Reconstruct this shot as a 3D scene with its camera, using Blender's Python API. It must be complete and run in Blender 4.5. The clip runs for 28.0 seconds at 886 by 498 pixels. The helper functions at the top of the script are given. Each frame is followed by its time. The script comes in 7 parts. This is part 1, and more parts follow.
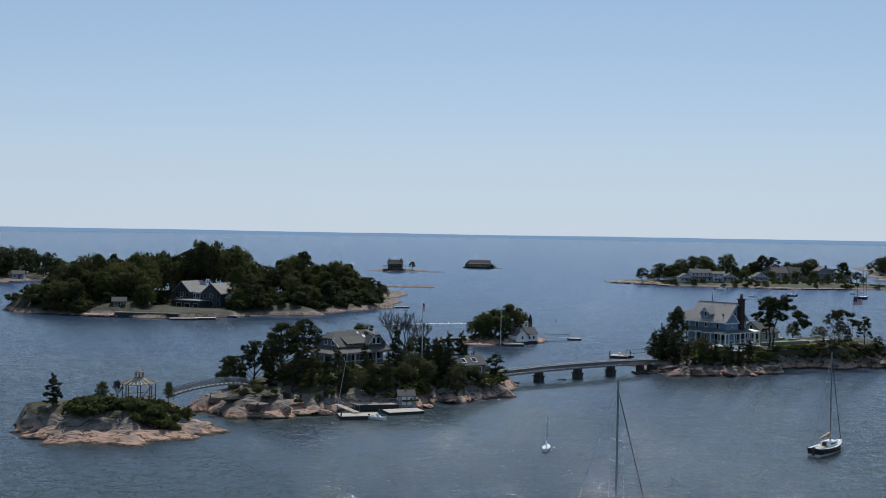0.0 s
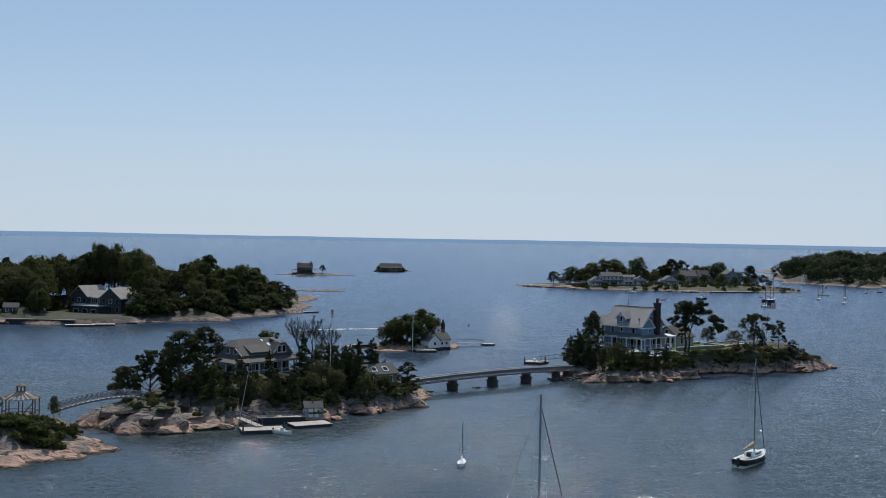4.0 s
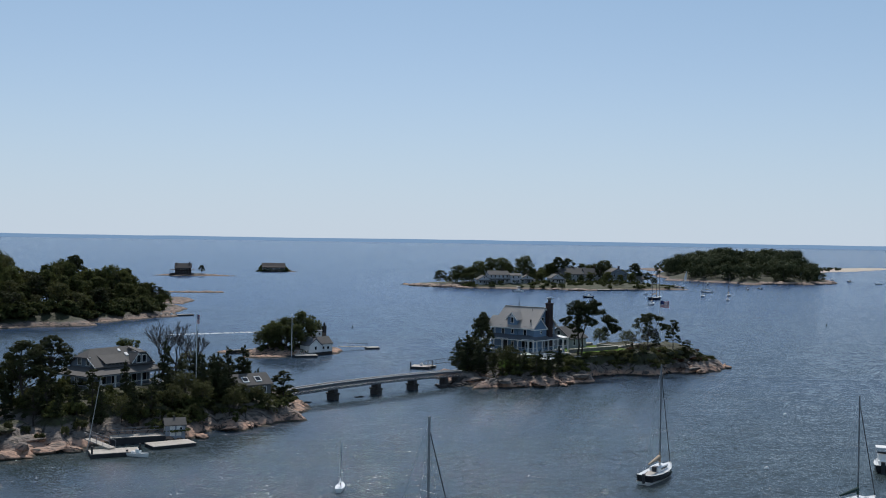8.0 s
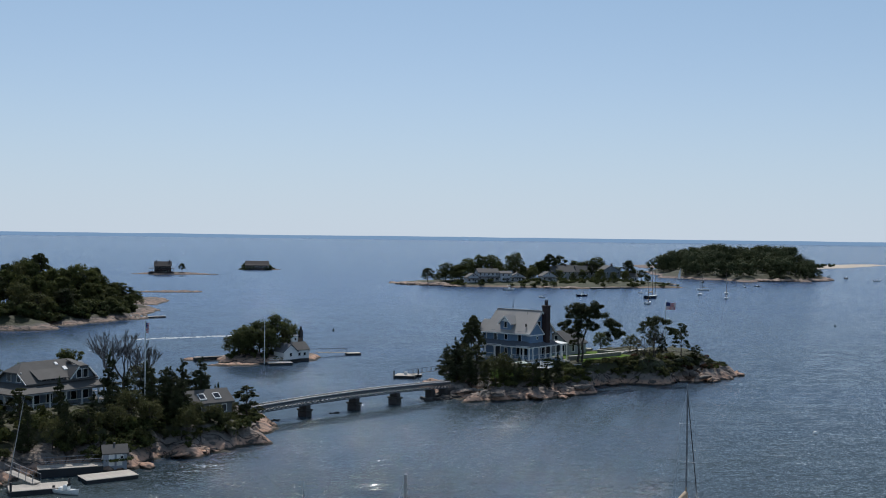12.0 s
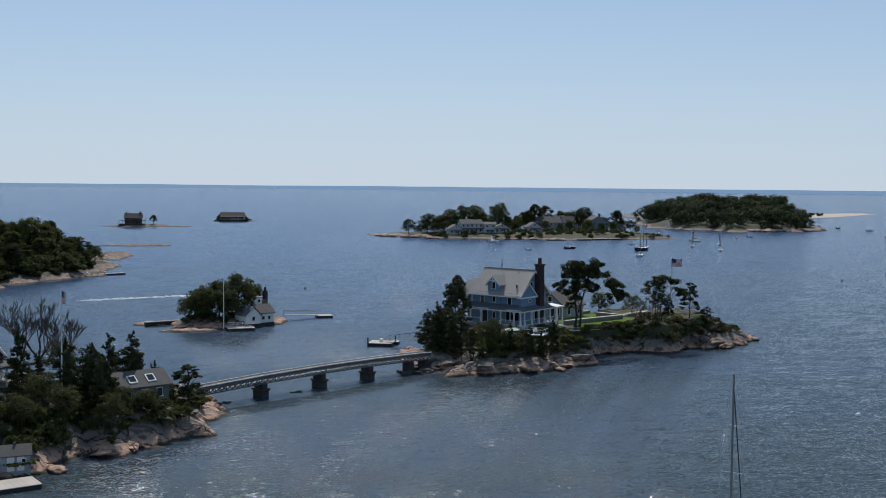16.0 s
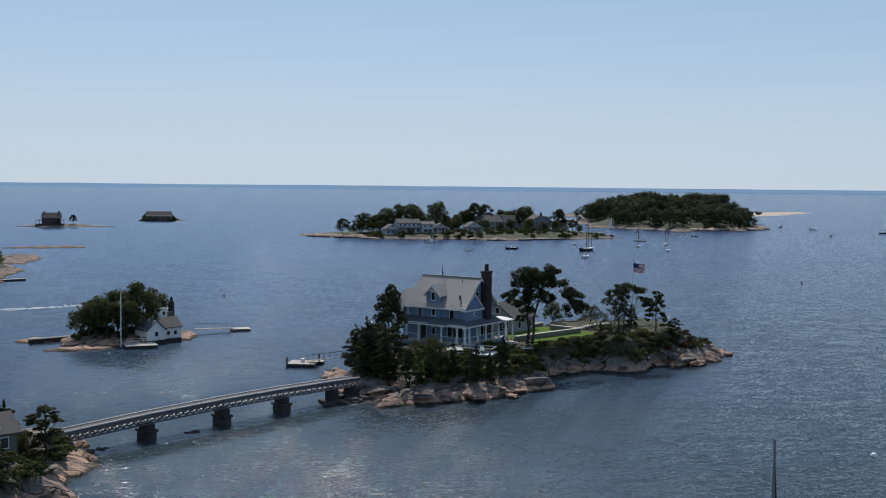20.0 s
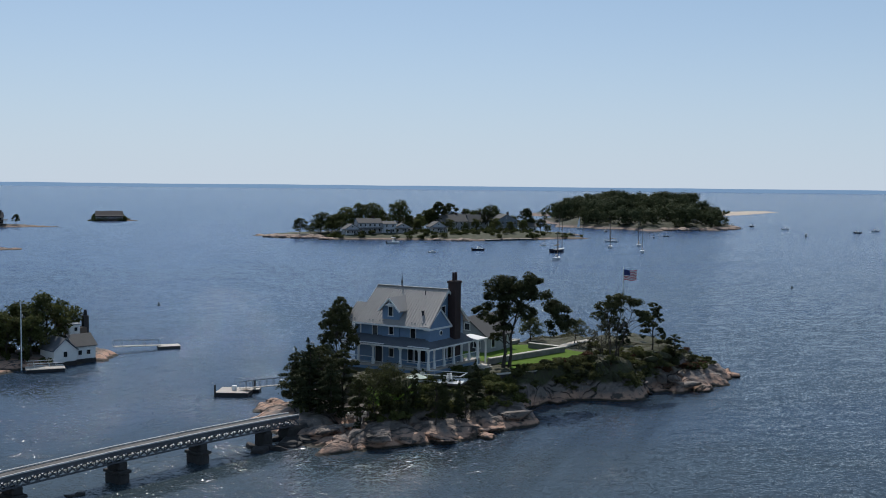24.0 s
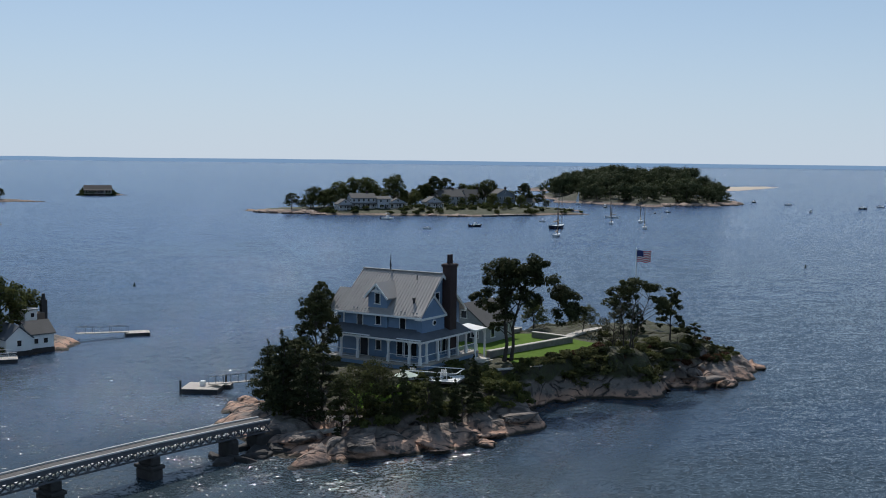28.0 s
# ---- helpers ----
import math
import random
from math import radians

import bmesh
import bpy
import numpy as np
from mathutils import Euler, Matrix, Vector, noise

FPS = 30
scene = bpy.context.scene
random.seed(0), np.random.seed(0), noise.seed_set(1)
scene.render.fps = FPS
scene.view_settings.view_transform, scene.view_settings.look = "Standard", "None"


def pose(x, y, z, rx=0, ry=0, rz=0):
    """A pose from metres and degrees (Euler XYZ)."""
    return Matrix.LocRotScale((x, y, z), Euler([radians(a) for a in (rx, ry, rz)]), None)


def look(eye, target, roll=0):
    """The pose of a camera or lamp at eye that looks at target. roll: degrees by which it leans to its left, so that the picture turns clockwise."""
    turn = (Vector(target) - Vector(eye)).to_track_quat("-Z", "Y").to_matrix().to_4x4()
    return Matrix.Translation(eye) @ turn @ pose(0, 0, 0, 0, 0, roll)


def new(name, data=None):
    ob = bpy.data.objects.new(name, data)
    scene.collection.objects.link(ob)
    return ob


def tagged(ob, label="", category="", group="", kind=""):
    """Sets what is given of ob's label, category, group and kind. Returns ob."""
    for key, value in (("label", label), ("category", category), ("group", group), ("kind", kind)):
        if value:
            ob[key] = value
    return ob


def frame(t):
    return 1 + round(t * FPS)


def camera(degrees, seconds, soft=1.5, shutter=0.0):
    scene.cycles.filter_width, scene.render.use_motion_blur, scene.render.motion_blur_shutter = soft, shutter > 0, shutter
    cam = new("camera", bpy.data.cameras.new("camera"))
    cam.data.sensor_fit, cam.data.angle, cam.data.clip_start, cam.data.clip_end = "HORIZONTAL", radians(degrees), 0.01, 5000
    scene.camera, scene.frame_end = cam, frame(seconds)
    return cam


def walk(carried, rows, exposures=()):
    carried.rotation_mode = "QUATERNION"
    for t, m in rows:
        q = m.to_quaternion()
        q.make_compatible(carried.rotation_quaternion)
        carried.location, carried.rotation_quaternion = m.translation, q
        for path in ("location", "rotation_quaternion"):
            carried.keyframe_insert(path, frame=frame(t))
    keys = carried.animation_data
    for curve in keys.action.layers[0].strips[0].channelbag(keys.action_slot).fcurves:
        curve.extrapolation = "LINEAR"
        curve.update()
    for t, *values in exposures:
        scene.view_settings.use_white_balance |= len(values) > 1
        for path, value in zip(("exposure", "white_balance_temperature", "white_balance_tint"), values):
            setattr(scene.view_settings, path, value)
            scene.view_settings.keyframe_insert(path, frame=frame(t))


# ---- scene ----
cam = camera(43.74, 28.0, soft=1.0)


def heading(x, y, z, yaw, pitch, roll):
    """A pose from the eye, the turn to the left from +y, the tilt up and the lean, in degrees."""
    a, b = radians(yaw), radians(pitch)
    ahead = Vector((-math.sin(a) * math.cos(b), math.cos(a) * math.cos(b), math.sin(b)))
    eye = Vector((x, y, z))
    return look(eye, eye + ahead * 10, roll)


# seconds, eye, yaw, pitch, roll of the drone
PATH = [
    (0, 0.00, -0.00, 30.00, -0.002, -0.774, 0.971),
    (0.5, 0.02, 0.94, 30.00, -0.139, -0.764, 0.989),
    (1, 0.02, 1.89, 29.99, -0.329, -0.765, 1.005),
    (1.5, 0.02, 2.85, 29.97, -0.766, -0.744, 1.026),
    (2, 0.00, 3.88, 29.95, -1.412, -0.710, 1.027),
    (2.5, 0.02, 4.98, 29.94, -2.160, -0.657, 1.028),
    (4.5, 0.43, 10.92, 29.82, -5.509, -0.472, 1.036),
    (5, 0.63, 12.71, 29.77, -6.448, -0.430, 0.995),
    (5.5, 0.89, 14.55, 29.72, -7.340, -0.433, 0.966),
    (6, 1.19, 16.43, 29.67, -8.207, -0.420, 0.948),
    (6.5, 1.54, 18.38, 29.64, -9.047, -0.408, 0.942),
    (7, 1.94, 20.41, 29.61, -9.862, -0.454, 0.920),
    (7.5, 2.37, 22.54, 29.59, -10.383, -0.468, 0.891),
    (8, 2.80, 24.81, 29.57, -10.509, -0.476, 0.867),
    (8.5, 3.26, 27.20, 29.56, -10.575, -0.490, 0.861),
    (9, 3.76, 29.72, 29.53, -10.660, -0.500, 0.846),
    (9.5, 4.30, 32.39, 29.49, -10.737, -0.522, 0.831),
    (10, 4.88, 35.17, 29.46, -10.812, -0.529, 0.817),
    (10.5, 5.48, 38.04, 29.44, -10.897, -0.532, 0.789),
    (11, 6.11, 40.99, 29.43, -10.962, -0.538, 0.769),
    (11.5, 6.74, 44.00, 29.43, -11.051, -0.567, 0.752),
    (12, 7.39, 47.07, 29.46, -11.116, -0.623, 0.731),
    (12.5, 8.04, 50.18, 29.50, -11.169, -1.065, 0.707),
    (13, 8.73, 53.34, 29.53, -11.228, -1.741, 0.683),
    (13.5, 9.44, 56.56, 29.55, -11.283, -2.461, 0.658),
    (15.5, 12.27, 69.82, 29.47, -11.674, -3.198, 0.572),
    (16, 13.02, 73.18, 29.38, -12.061, -3.208, 0.553),
    (16.5, 13.78, 76.54, 29.29, -12.388, -3.205, 0.550),
    (17, 14.57, 79.92, 29.20, -12.717, -3.208, 0.556),
    (17.5, 15.38, 83.30, 29.12, -13.158, -3.213, 0.553),
    (18, 16.21, 86.68, 29.04, -13.655, -3.208, 0.557),
    (18.5, 17.06, 90.04, 28.95, -14.111, -3.212, 0.565),
    (19, 17.95, 93.39, 28.87, -14.517, -3.216, 0.570),
    (19.5, 18.86, 96.73, 28.81, -14.917, -3.227, 0.569),
    (20, 19.79, 100.06, 28.75, -15.298, -3.227, 0.567),
    (20.5, 20.74, 103.38, 28.68, -15.641, -3.243, 0.578),
    (21, 21.68, 106.72, 28.59, -15.884, -3.262, 0.593),
    (21.5, 22.60, 110.10, 28.49, -16.138, -3.271, 0.620),
    (23.5, 26.73, 124.02, 27.93, -17.043, -3.245, 0.580),
    (24, 27.79, 127.26, 27.91, -17.192, -3.231, 0.576),
    (24.5, 28.85, 130.45, 27.91, -17.332, -3.214, 0.590),
    (25, 29.85, 133.49, 27.95, -17.432, -3.247, 0.604),
    (25.5, 30.76, 136.21, 28.00, -17.476, -3.386, 0.622),
    (26, 31.49, 138.48, 28.05, -17.485, -3.374, 0.627),
    (26.5, 32.02, 140.17, 28.00, -17.508, -3.375, 0.626),
    (27, 32.36, 141.32, 27.85, -17.485, -3.420, 0.626),
    (27.5, 32.64, 142.10, 27.65, -17.419, -3.912, 0.641),
    (28, 32.88, 142.75, 27.45, -17.397, -4.526, 0.668),
]
walk(cam, [(r[0], heading(*r[1:])) for r in PATH], [(0, 0.06, 6200, 10), (28, 0.06, 6200, 10)])

# ---- world, sun ----
SUN_AZ, SUN_EL = radians(6.0), radians(50.0)  # ahead of the drone and high, a little to the right of +y
world = bpy.data.worlds.new("sky")
scene.world = world
world.use_nodes = True
wn = world.node_tree.nodes
sky = wn.new("ShaderNodeTexSky")
sky.sky_type = "NISHITA"
sky.sun_disc = False
sky.sun_elevation, sky.sun_rotation = SUN_EL, SUN_AZ
sky.air_density, sky.dust_density, sky.ozone_density, sky.altitude = 0.8, 0.5, 2.4, 20
wn["Background"].inputs[1].default_value = 0.085
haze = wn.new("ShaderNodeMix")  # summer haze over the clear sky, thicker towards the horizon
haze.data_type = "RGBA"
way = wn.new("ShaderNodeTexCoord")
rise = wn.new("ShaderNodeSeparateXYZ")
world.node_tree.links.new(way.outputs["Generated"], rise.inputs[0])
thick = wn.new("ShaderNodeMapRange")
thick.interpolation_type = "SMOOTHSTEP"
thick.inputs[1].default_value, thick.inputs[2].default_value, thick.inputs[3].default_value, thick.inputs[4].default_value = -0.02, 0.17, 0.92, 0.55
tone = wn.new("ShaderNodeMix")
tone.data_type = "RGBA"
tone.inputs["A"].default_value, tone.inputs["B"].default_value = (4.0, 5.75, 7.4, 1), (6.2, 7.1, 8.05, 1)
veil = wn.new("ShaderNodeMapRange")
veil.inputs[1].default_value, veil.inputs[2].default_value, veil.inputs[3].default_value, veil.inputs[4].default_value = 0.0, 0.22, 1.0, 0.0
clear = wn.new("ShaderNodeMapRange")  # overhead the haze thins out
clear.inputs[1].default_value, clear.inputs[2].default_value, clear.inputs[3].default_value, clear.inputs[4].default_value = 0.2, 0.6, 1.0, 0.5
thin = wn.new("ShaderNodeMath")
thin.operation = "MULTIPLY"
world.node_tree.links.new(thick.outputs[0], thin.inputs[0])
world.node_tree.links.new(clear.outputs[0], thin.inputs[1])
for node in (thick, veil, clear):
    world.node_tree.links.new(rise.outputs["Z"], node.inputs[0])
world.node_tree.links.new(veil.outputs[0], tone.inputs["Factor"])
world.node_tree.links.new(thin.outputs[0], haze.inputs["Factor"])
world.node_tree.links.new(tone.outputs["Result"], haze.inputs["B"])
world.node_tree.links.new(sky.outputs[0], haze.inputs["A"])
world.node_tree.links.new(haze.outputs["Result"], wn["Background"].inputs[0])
sun = new("sun", bpy.data.lights.new("sun", "SUN"))
sun.data.energy, sun.data.angle, sun.data.color = 3.4, radians(0.6), (1.0, 0.93, 0.84)
toward = Vector((math.sin(SUN_AZ) * math.cos(SUN_EL), math.cos(SUN_AZ) * math.cos(SUN_EL), math.sin(SUN_EL)))
sun.matrix_world = look(toward * 300, (0, 0, 0))

# ---- materials ----


def material(name, color, rough=0.6, metal=0.0, vary=0.25, grain=6.0, coarse=0.6, bump=0.15, spec=0.4, per_object=0.0, per_island=0.0, second=None, depth=0.05):
    """A procedural surface: a colour varied by a fine and a coarse noise in object space, with relief."""
    m = bpy.data.materials.new(name)
    m.use_nodes = True
    nt = m.node_tree
    bs = nt.nodes["Principled BSDF"]
    bs.inputs["Roughness"].default_value = rough
    bs.inputs["Metallic"].default_value = metal
    bs.inputs["Specular IOR Level"].default_value = spec
    tc = nt.nodes.new("ShaderNodeTexCoord")
    fine, big = nt.nodes.new("ShaderNodeTexNoise"), nt.nodes.new("ShaderNodeTexNoise")
    fine.inputs["Scale"].default_value, big.inputs["Scale"].default_value = grain, coarse
    fine.inputs["Detail"].default_value, big.inputs["Detail"].default_value = 4, 3
    for n in (fine, big):
        nt.links.new(tc.outputs["Object"], n.inputs["Vector"])
    add = nt.nodes.new("ShaderNodeMath")
    add.operation = "ADD"
    nt.links.new(fine.outputs[0], add.inputs[0])
    nt.links.new(big.outputs[0], add.inputs[1])
    value = add.outputs[0]
    if per_object or per_island:
        src = nt.nodes.new("ShaderNodeObjectInfo").outputs["Random"] if per_object else nt.nodes.new("ShaderNodeNewGeometry").outputs["Random Per Island"]
        mul = nt.nodes.new("ShaderNodeMath")
        mul.operation = "MULTIPLY_ADD"
        mul.inputs[1].default_value = per_object or per_island
        nt.links.new(src, mul.inputs[0])
        nt.links.new(value, mul.inputs[2])
        value = mul.outputs[0]
    ramp = nt.nodes.new("ShaderNodeMapRange")
    top = 1.45 + (per_object or per_island)
    ramp.inputs[1].default_value, ramp.inputs[2].default_value = 0.55, top
    nt.links.new(value, ramp.inputs[0])
    mix = nt.nodes.new("ShaderNodeMix")
    mix.data_type = "RGBA"
    lo = tuple(c * (1 - vary) for c in color)
    hi = second or tuple(min(1, c * (1 + vary)) for c in color)
    mix.inputs["A"].default_value, mix.inputs["B"].default_value = (*lo, 1), (*hi, 1)
    nt.links.new(ramp.outputs[0], mix.inputs["Factor"])
    nt.links.new(mix.outputs["Result"], bs.inputs["Base Color"])
    if bump:
        bp = nt.nodes.new("ShaderNodeBump")
        bp.inputs["Strength"].default_value, bp.inputs["Distance"].default_value = bump, depth
        nt.links.new(fine.outputs[0], bp.inputs["Height"])
        nt.links.new(bp.outputs[0], bs.inputs["Normal"])
    return m


def leaf_material(name, dark, light, glow=0.35):
    """Leaves: each clump differs a little, and light shines through them."""
    m = bpy.data.materials.new(name)
    m.use_nodes = True
    nt = m.node_tree
    bs = nt.nodes["Principled BSDF"]
    out = nt.nodes["Material Output"]
    bs.inputs["Roughness"].default_value = 0.75
    bs.inputs["Specular IOR Level"].default_value = 0.1
    geo, info = nt.nodes.new("ShaderNodeNewGeometry"), nt.nodes.new("ShaderNodeObjectInfo")
    mul = nt.nodes.new("ShaderNodeMath")
    mul.operation = "MULTIPLY_ADD"
    mul.inputs[1].default_value = 0.6
    nt.links.new(geo.outputs["Random Per Island"], mul.inputs[0])
    half = nt.nodes.new("ShaderNodeMath")
    half.operation = "MULTIPLY"
    half.inputs[1].default_value = 0.4
    nt.links.new(info.outputs["Random"], half.inputs[0])
    nt.links.new(half.outputs[0], mul.inputs[2])
    mix = nt.nodes.new("ShaderNodeMix")
    mix.data_type = "RGBA"
    mix.inputs["A"].default_value, mix.inputs["B"].default_value = (*dark, 1), (*light, 1)
    nt.links.new(mul.outputs[0], mix.inputs["Factor"])
    nt.links.new(mix.outputs["Result"], bs.inputs["Base Color"])
    tr = nt.nodes.new("ShaderNodeBsdfTranslucent")
    nt.links.new(mix.outputs["Result"], tr.inputs["Color"])
    ms = nt.nodes.new("ShaderNodeMixShader")
    ms.inputs[0].default_value = glow
    nt.links.new(bs.outputs[0], ms.inputs[1])
    nt.links.new(tr.outputs[0], ms.inputs[2])
    nt.links.new(ms.outputs[0], out.inputs["Surface"])
    return m


def sea_material():
    """Salt water: dark body colour, waves at four sizes, wind streaks that roughen it in patches."""
    m = bpy.data.materials.new("sea_water")
    m.use_nodes = True
    nt = m.node_tree
    bs = nt.nodes["Principled BSDF"]
    bs.inputs["IOR"].default_value = 1.333
    bs.inputs["Specular IOR Level"].default_value = 0.5
    tc = nt.nodes.new("ShaderNodeTexCoord")
    streak = nt.nodes.new("ShaderNodeTexNoise")
    streak.inputs["Scale"].default_value, streak.inputs["Detail"].default_value = 0.008, 5
    mp = nt.nodes.new("ShaderNodeMapping")
    mp.inputs["Scale"].default_value = (0.6, 3.0, 1)
    nt.links.new(tc.outputs["Object"], mp.inputs["Vector"])
    nt.links.new(mp.outputs[0], streak.inputs["Vector"])
    mix = nt.nodes.new("ShaderNodeMix")
    mix.data_type = "RGBA"
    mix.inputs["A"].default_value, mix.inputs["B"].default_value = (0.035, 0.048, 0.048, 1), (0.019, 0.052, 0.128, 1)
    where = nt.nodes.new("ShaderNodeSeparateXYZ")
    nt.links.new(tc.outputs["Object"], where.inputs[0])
    # body colour turns bluer with distance, painting in the far sea's sky tint
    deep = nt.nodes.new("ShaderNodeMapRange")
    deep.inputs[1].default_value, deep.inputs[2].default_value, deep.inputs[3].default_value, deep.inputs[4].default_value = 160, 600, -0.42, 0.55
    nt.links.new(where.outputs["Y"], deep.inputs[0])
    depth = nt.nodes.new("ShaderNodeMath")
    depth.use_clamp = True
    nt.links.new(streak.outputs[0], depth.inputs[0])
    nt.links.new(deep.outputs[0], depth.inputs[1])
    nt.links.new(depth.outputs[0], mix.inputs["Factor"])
    nt.links.new(mix.outputs["Result"], bs.inputs["Base Color"])
    rr = nt.nodes.new("ShaderNodeMapRange")
    rr.inputs[1].default_value, rr.inputs[2].default_value, rr.inputs[3].default_value, rr.inputs[4].default_value = 0.35, 0.7, 0.07, 0.095
    nt.links.new(streak.outputs[0], rr.inputs[0])
    nt.links.new(rr.outputs[0], bs.inputs["Roughness"])
    total = None
    for scale, stretch, slope in ((0.1, 2.2, 0.15), (0.42, 2.0, 0.34), (1.8, 1.6, 0.74), (5.0, 1.6, 1.04)):
        wave = nt.nodes.new("ShaderNodeTexNoise")
        wave.inputs["Scale"].default_value, wave.inputs["Detail"].default_value = scale, 2
        wm = nt.nodes.new("ShaderNodeMapping")
        wm.inputs["Rotation"].default_value = (0, 0, radians(15 + 11 * scale))
        wm.inputs["Scale"].default_value = (1, stretch, 1)
        nt.links.new(tc.outputs["Object"], wm.inputs["Vector"])
        nt.links.new(wm.outputs[0], wave.inputs["Vector"])
        tilt = nt.nodes.new("ShaderNodeVectorMath")
        tilt.operation = "MULTIPLY_ADD"
        tilt.inputs[1].default_value = (slope * 1.3, slope, 0)
        tilt.inputs[2].default_value = (-slope * 0.65, -slope / 2, 0)
        nt.links.new(wave.outputs["Color"], tilt.inputs[0])
        if total:
            both = nt.nodes.new("ShaderNodeVectorMath")
            nt.links.new(total.outputs[0], both.inputs[0])
            nt.links.new(tilt.outputs[0], both.inputs[1])
            total = both
        else:
            total = tilt
    gust = nt.nodes.new("ShaderNodeMapRange")  # calm lanes and rough patches
    gust.inputs[1].default_value, gust.inputs[2].default_value, gust.inputs[3].default_value, gust.inputs[4].default_value = 0.36, 0.62, 0.9, 1.08
    nt.links.new(streak.outputs[0], gust.inputs[0])
    scaled = nt.nodes.new("ShaderNodeVectorMath")
    scaled.operation = "SCALE"
    nt.links.new(total.outputs[0], scaled.inputs[0])
    patch = nt.nodes.new("ShaderNodeTexNoise")  # cat's paws: small patches that break into steeper ripples
    patch.inputs["Scale"].default_value, patch.inputs["Detail"].default_value, patch.inputs["Roughness"].default_value = 0.11, 6, 0.72
    nt.links.new(tc.outputs["Object"], patch.inputs["Vector"])
    paw = nt.nodes.new("ShaderNodeMapRange")
    paw.clamp = False
    paw.inputs[1].default_value, paw.inputs[2].default_value, paw.inputs[3].default_value, paw.inputs[4].default_value = 0.38, 0.66, 0.86, 1.33
    nt.links.new(patch.outputs[0], paw.inputs[0])
    force = nt.nodes.new("ShaderNodeMath")
    force.operation = "MULTIPLY"
    nt.links.new(gust.outputs[0], force.inputs[0])
    nt.links.new(paw.outputs[0], force.inputs[1])
    nt.links.new(force.outputs[0], scaled.inputs["Scale"])
    lean = nt.nodes.new("ShaderNodeVectorMath")  # slopes that face away are cut off, so none mirrors the horizon
    lean.operation = "MINIMUM"
    lean.inputs[1].default_value = (9, 0.0, 9)
    nt.links.new(scaled.outputs[0], lean.inputs[0])
    upright = nt.nodes.new("ShaderNodeVectorMath")
    upright.inputs[1].default_value = (0, -0.06, 1)  # tilt towards the viewer added, so the sea mirrors higher, darker sky
    nt.links.new(lean.outputs[0], upright.inputs[0])
    unit = nt.nodes.new("ShaderNodeVectorMath")
    unit.operation = "NORMALIZE"
    nt.links.new(upright.outputs[0], unit.inputs[0])
    nt.links.new(unit.outputs[0], bs.inputs["Normal"])
    return m


def rock_material(name, pale=(0.46, 0.285, 0.2), grey=(0.19, 0.162, 0.142), soil=None, soil_from=2.2, ragged=4.0):
    """Pink granite: weedy dark band at the tide line, clean pink slabs above, lichen-grey higher up, soil and grass on top."""
    m = bpy.data.materials.new(name)
    m.use_nodes = True
    nt = m.node_tree
    bs = nt.nodes["Principled BSDF"]
    bs.inputs["Roughness"].default_value = 0.8
    bs.inputs["Specular IOR Level"].default_value = 0.25
    geo = nt.nodes.new("ShaderNodeNewGeometry")
    sep = nt.nodes.new("ShaderNodeSeparateXYZ")
    nt.links.new(geo.outputs["Position"], sep.inputs[0])

    def noise_node(scale, detail=5, stretch=(1, 1, 1)):
        n = nt.nodes.new("ShaderNodeTexNoise")
        n.inputs["Scale"].default_value, n.inputs["Detail"].default_value = scale, detail
        mp = nt.nodes.new("ShaderNodeMapping")
        mp.inputs["Scale"].default_value, mp.inputs["Rotation"].default_value = stretch, (0.3, 0.4, 0.5)
        nt.links.new(geo.outputs["Position"], mp.inputs["Vector"])
        nt.links.new(mp.outputs[0], n.inputs["Vector"])
        return n

    def math_node(op, a, b):
        n = nt.nodes.new("ShaderNodeMath")
        n.operation = op
        for i, v in enumerate((a, b)):
            if isinstance(v, (int, float)):
                n.inputs[i].default_value = v
            else:
                nt.links.new(v, n.inputs[i])
        return n.outputs[0]

    def mixed(a, b, factor):
        n = nt.nodes.new("ShaderNodeMix")
        n.data_type = "RGBA"
        for key, v in (("A", a), ("B", b)):
            if isinstance(v, tuple):
                n.inputs[key].default_value = (*v, 1)
            else:
                nt.links.new(v, n.inputs[key])
        nt.links.new(factor, n.inputs["Factor"])
        return n.outputs["Result"]

    def ramp(v, lo, hi):
        n = nt.nodes.new("ShaderNodeMapRange")
        n.inputs[1].default_value, n.inputs[2].default_value = lo, hi
        nt.links.new(v, n.inputs[0])
        return n.outputs[0]

    blotch, grain, vein = noise_node(0.35), noise_node(4.0), noise_node(0.9, 6, (0.8, 1.7, 1.3))
    height = math_node("ADD", sep.outputs["Z"], math_node("MULTIPLY", math_node("SUBTRACT", blotch.outputs[0], 0.5), 3.0))
    col = mixed(pale, grey, ramp(height, 0.5, 1.5))
    col = mixed(col, tuple(c * 0.45 for c in grey), ramp(vein.outputs[0], 0.52, 0.63))
    col = mixed(col, tuple(min(1, c * 1.25) for c in pale), ramp(grain.outputs[0], 0.62, 0.8))
    warp = nt.nodes.new("ShaderNodeVectorMath")  # joints that split the rock into blocks
    warp.operation = "MULTIPLY_ADD"
    warp.inputs[1].default_value = (3.0, 3.0, 3.0)
    nt.links.new(noise_node(0.3, 3).outputs["Color"], warp.inputs[0])
    nt.links.new(geo.outputs["Position"], warp.inputs[2])
    lay = nt.nodes.new("ShaderNodeMapping")
    lay.inputs["Scale"].default_value, lay.inputs["Rotation"].default_value = (0.3, 1.3, 0.9), (0.5, 0.2, 0.4)
    nt.links.new(warp.outputs[0], lay.inputs["Vector"])
    joint = nt.nodes.new("ShaderNodeTexVoronoi")
    joint.feature = "DISTANCE_TO_EDGE"
    joint.inputs["Scale"].default_value = 0.3
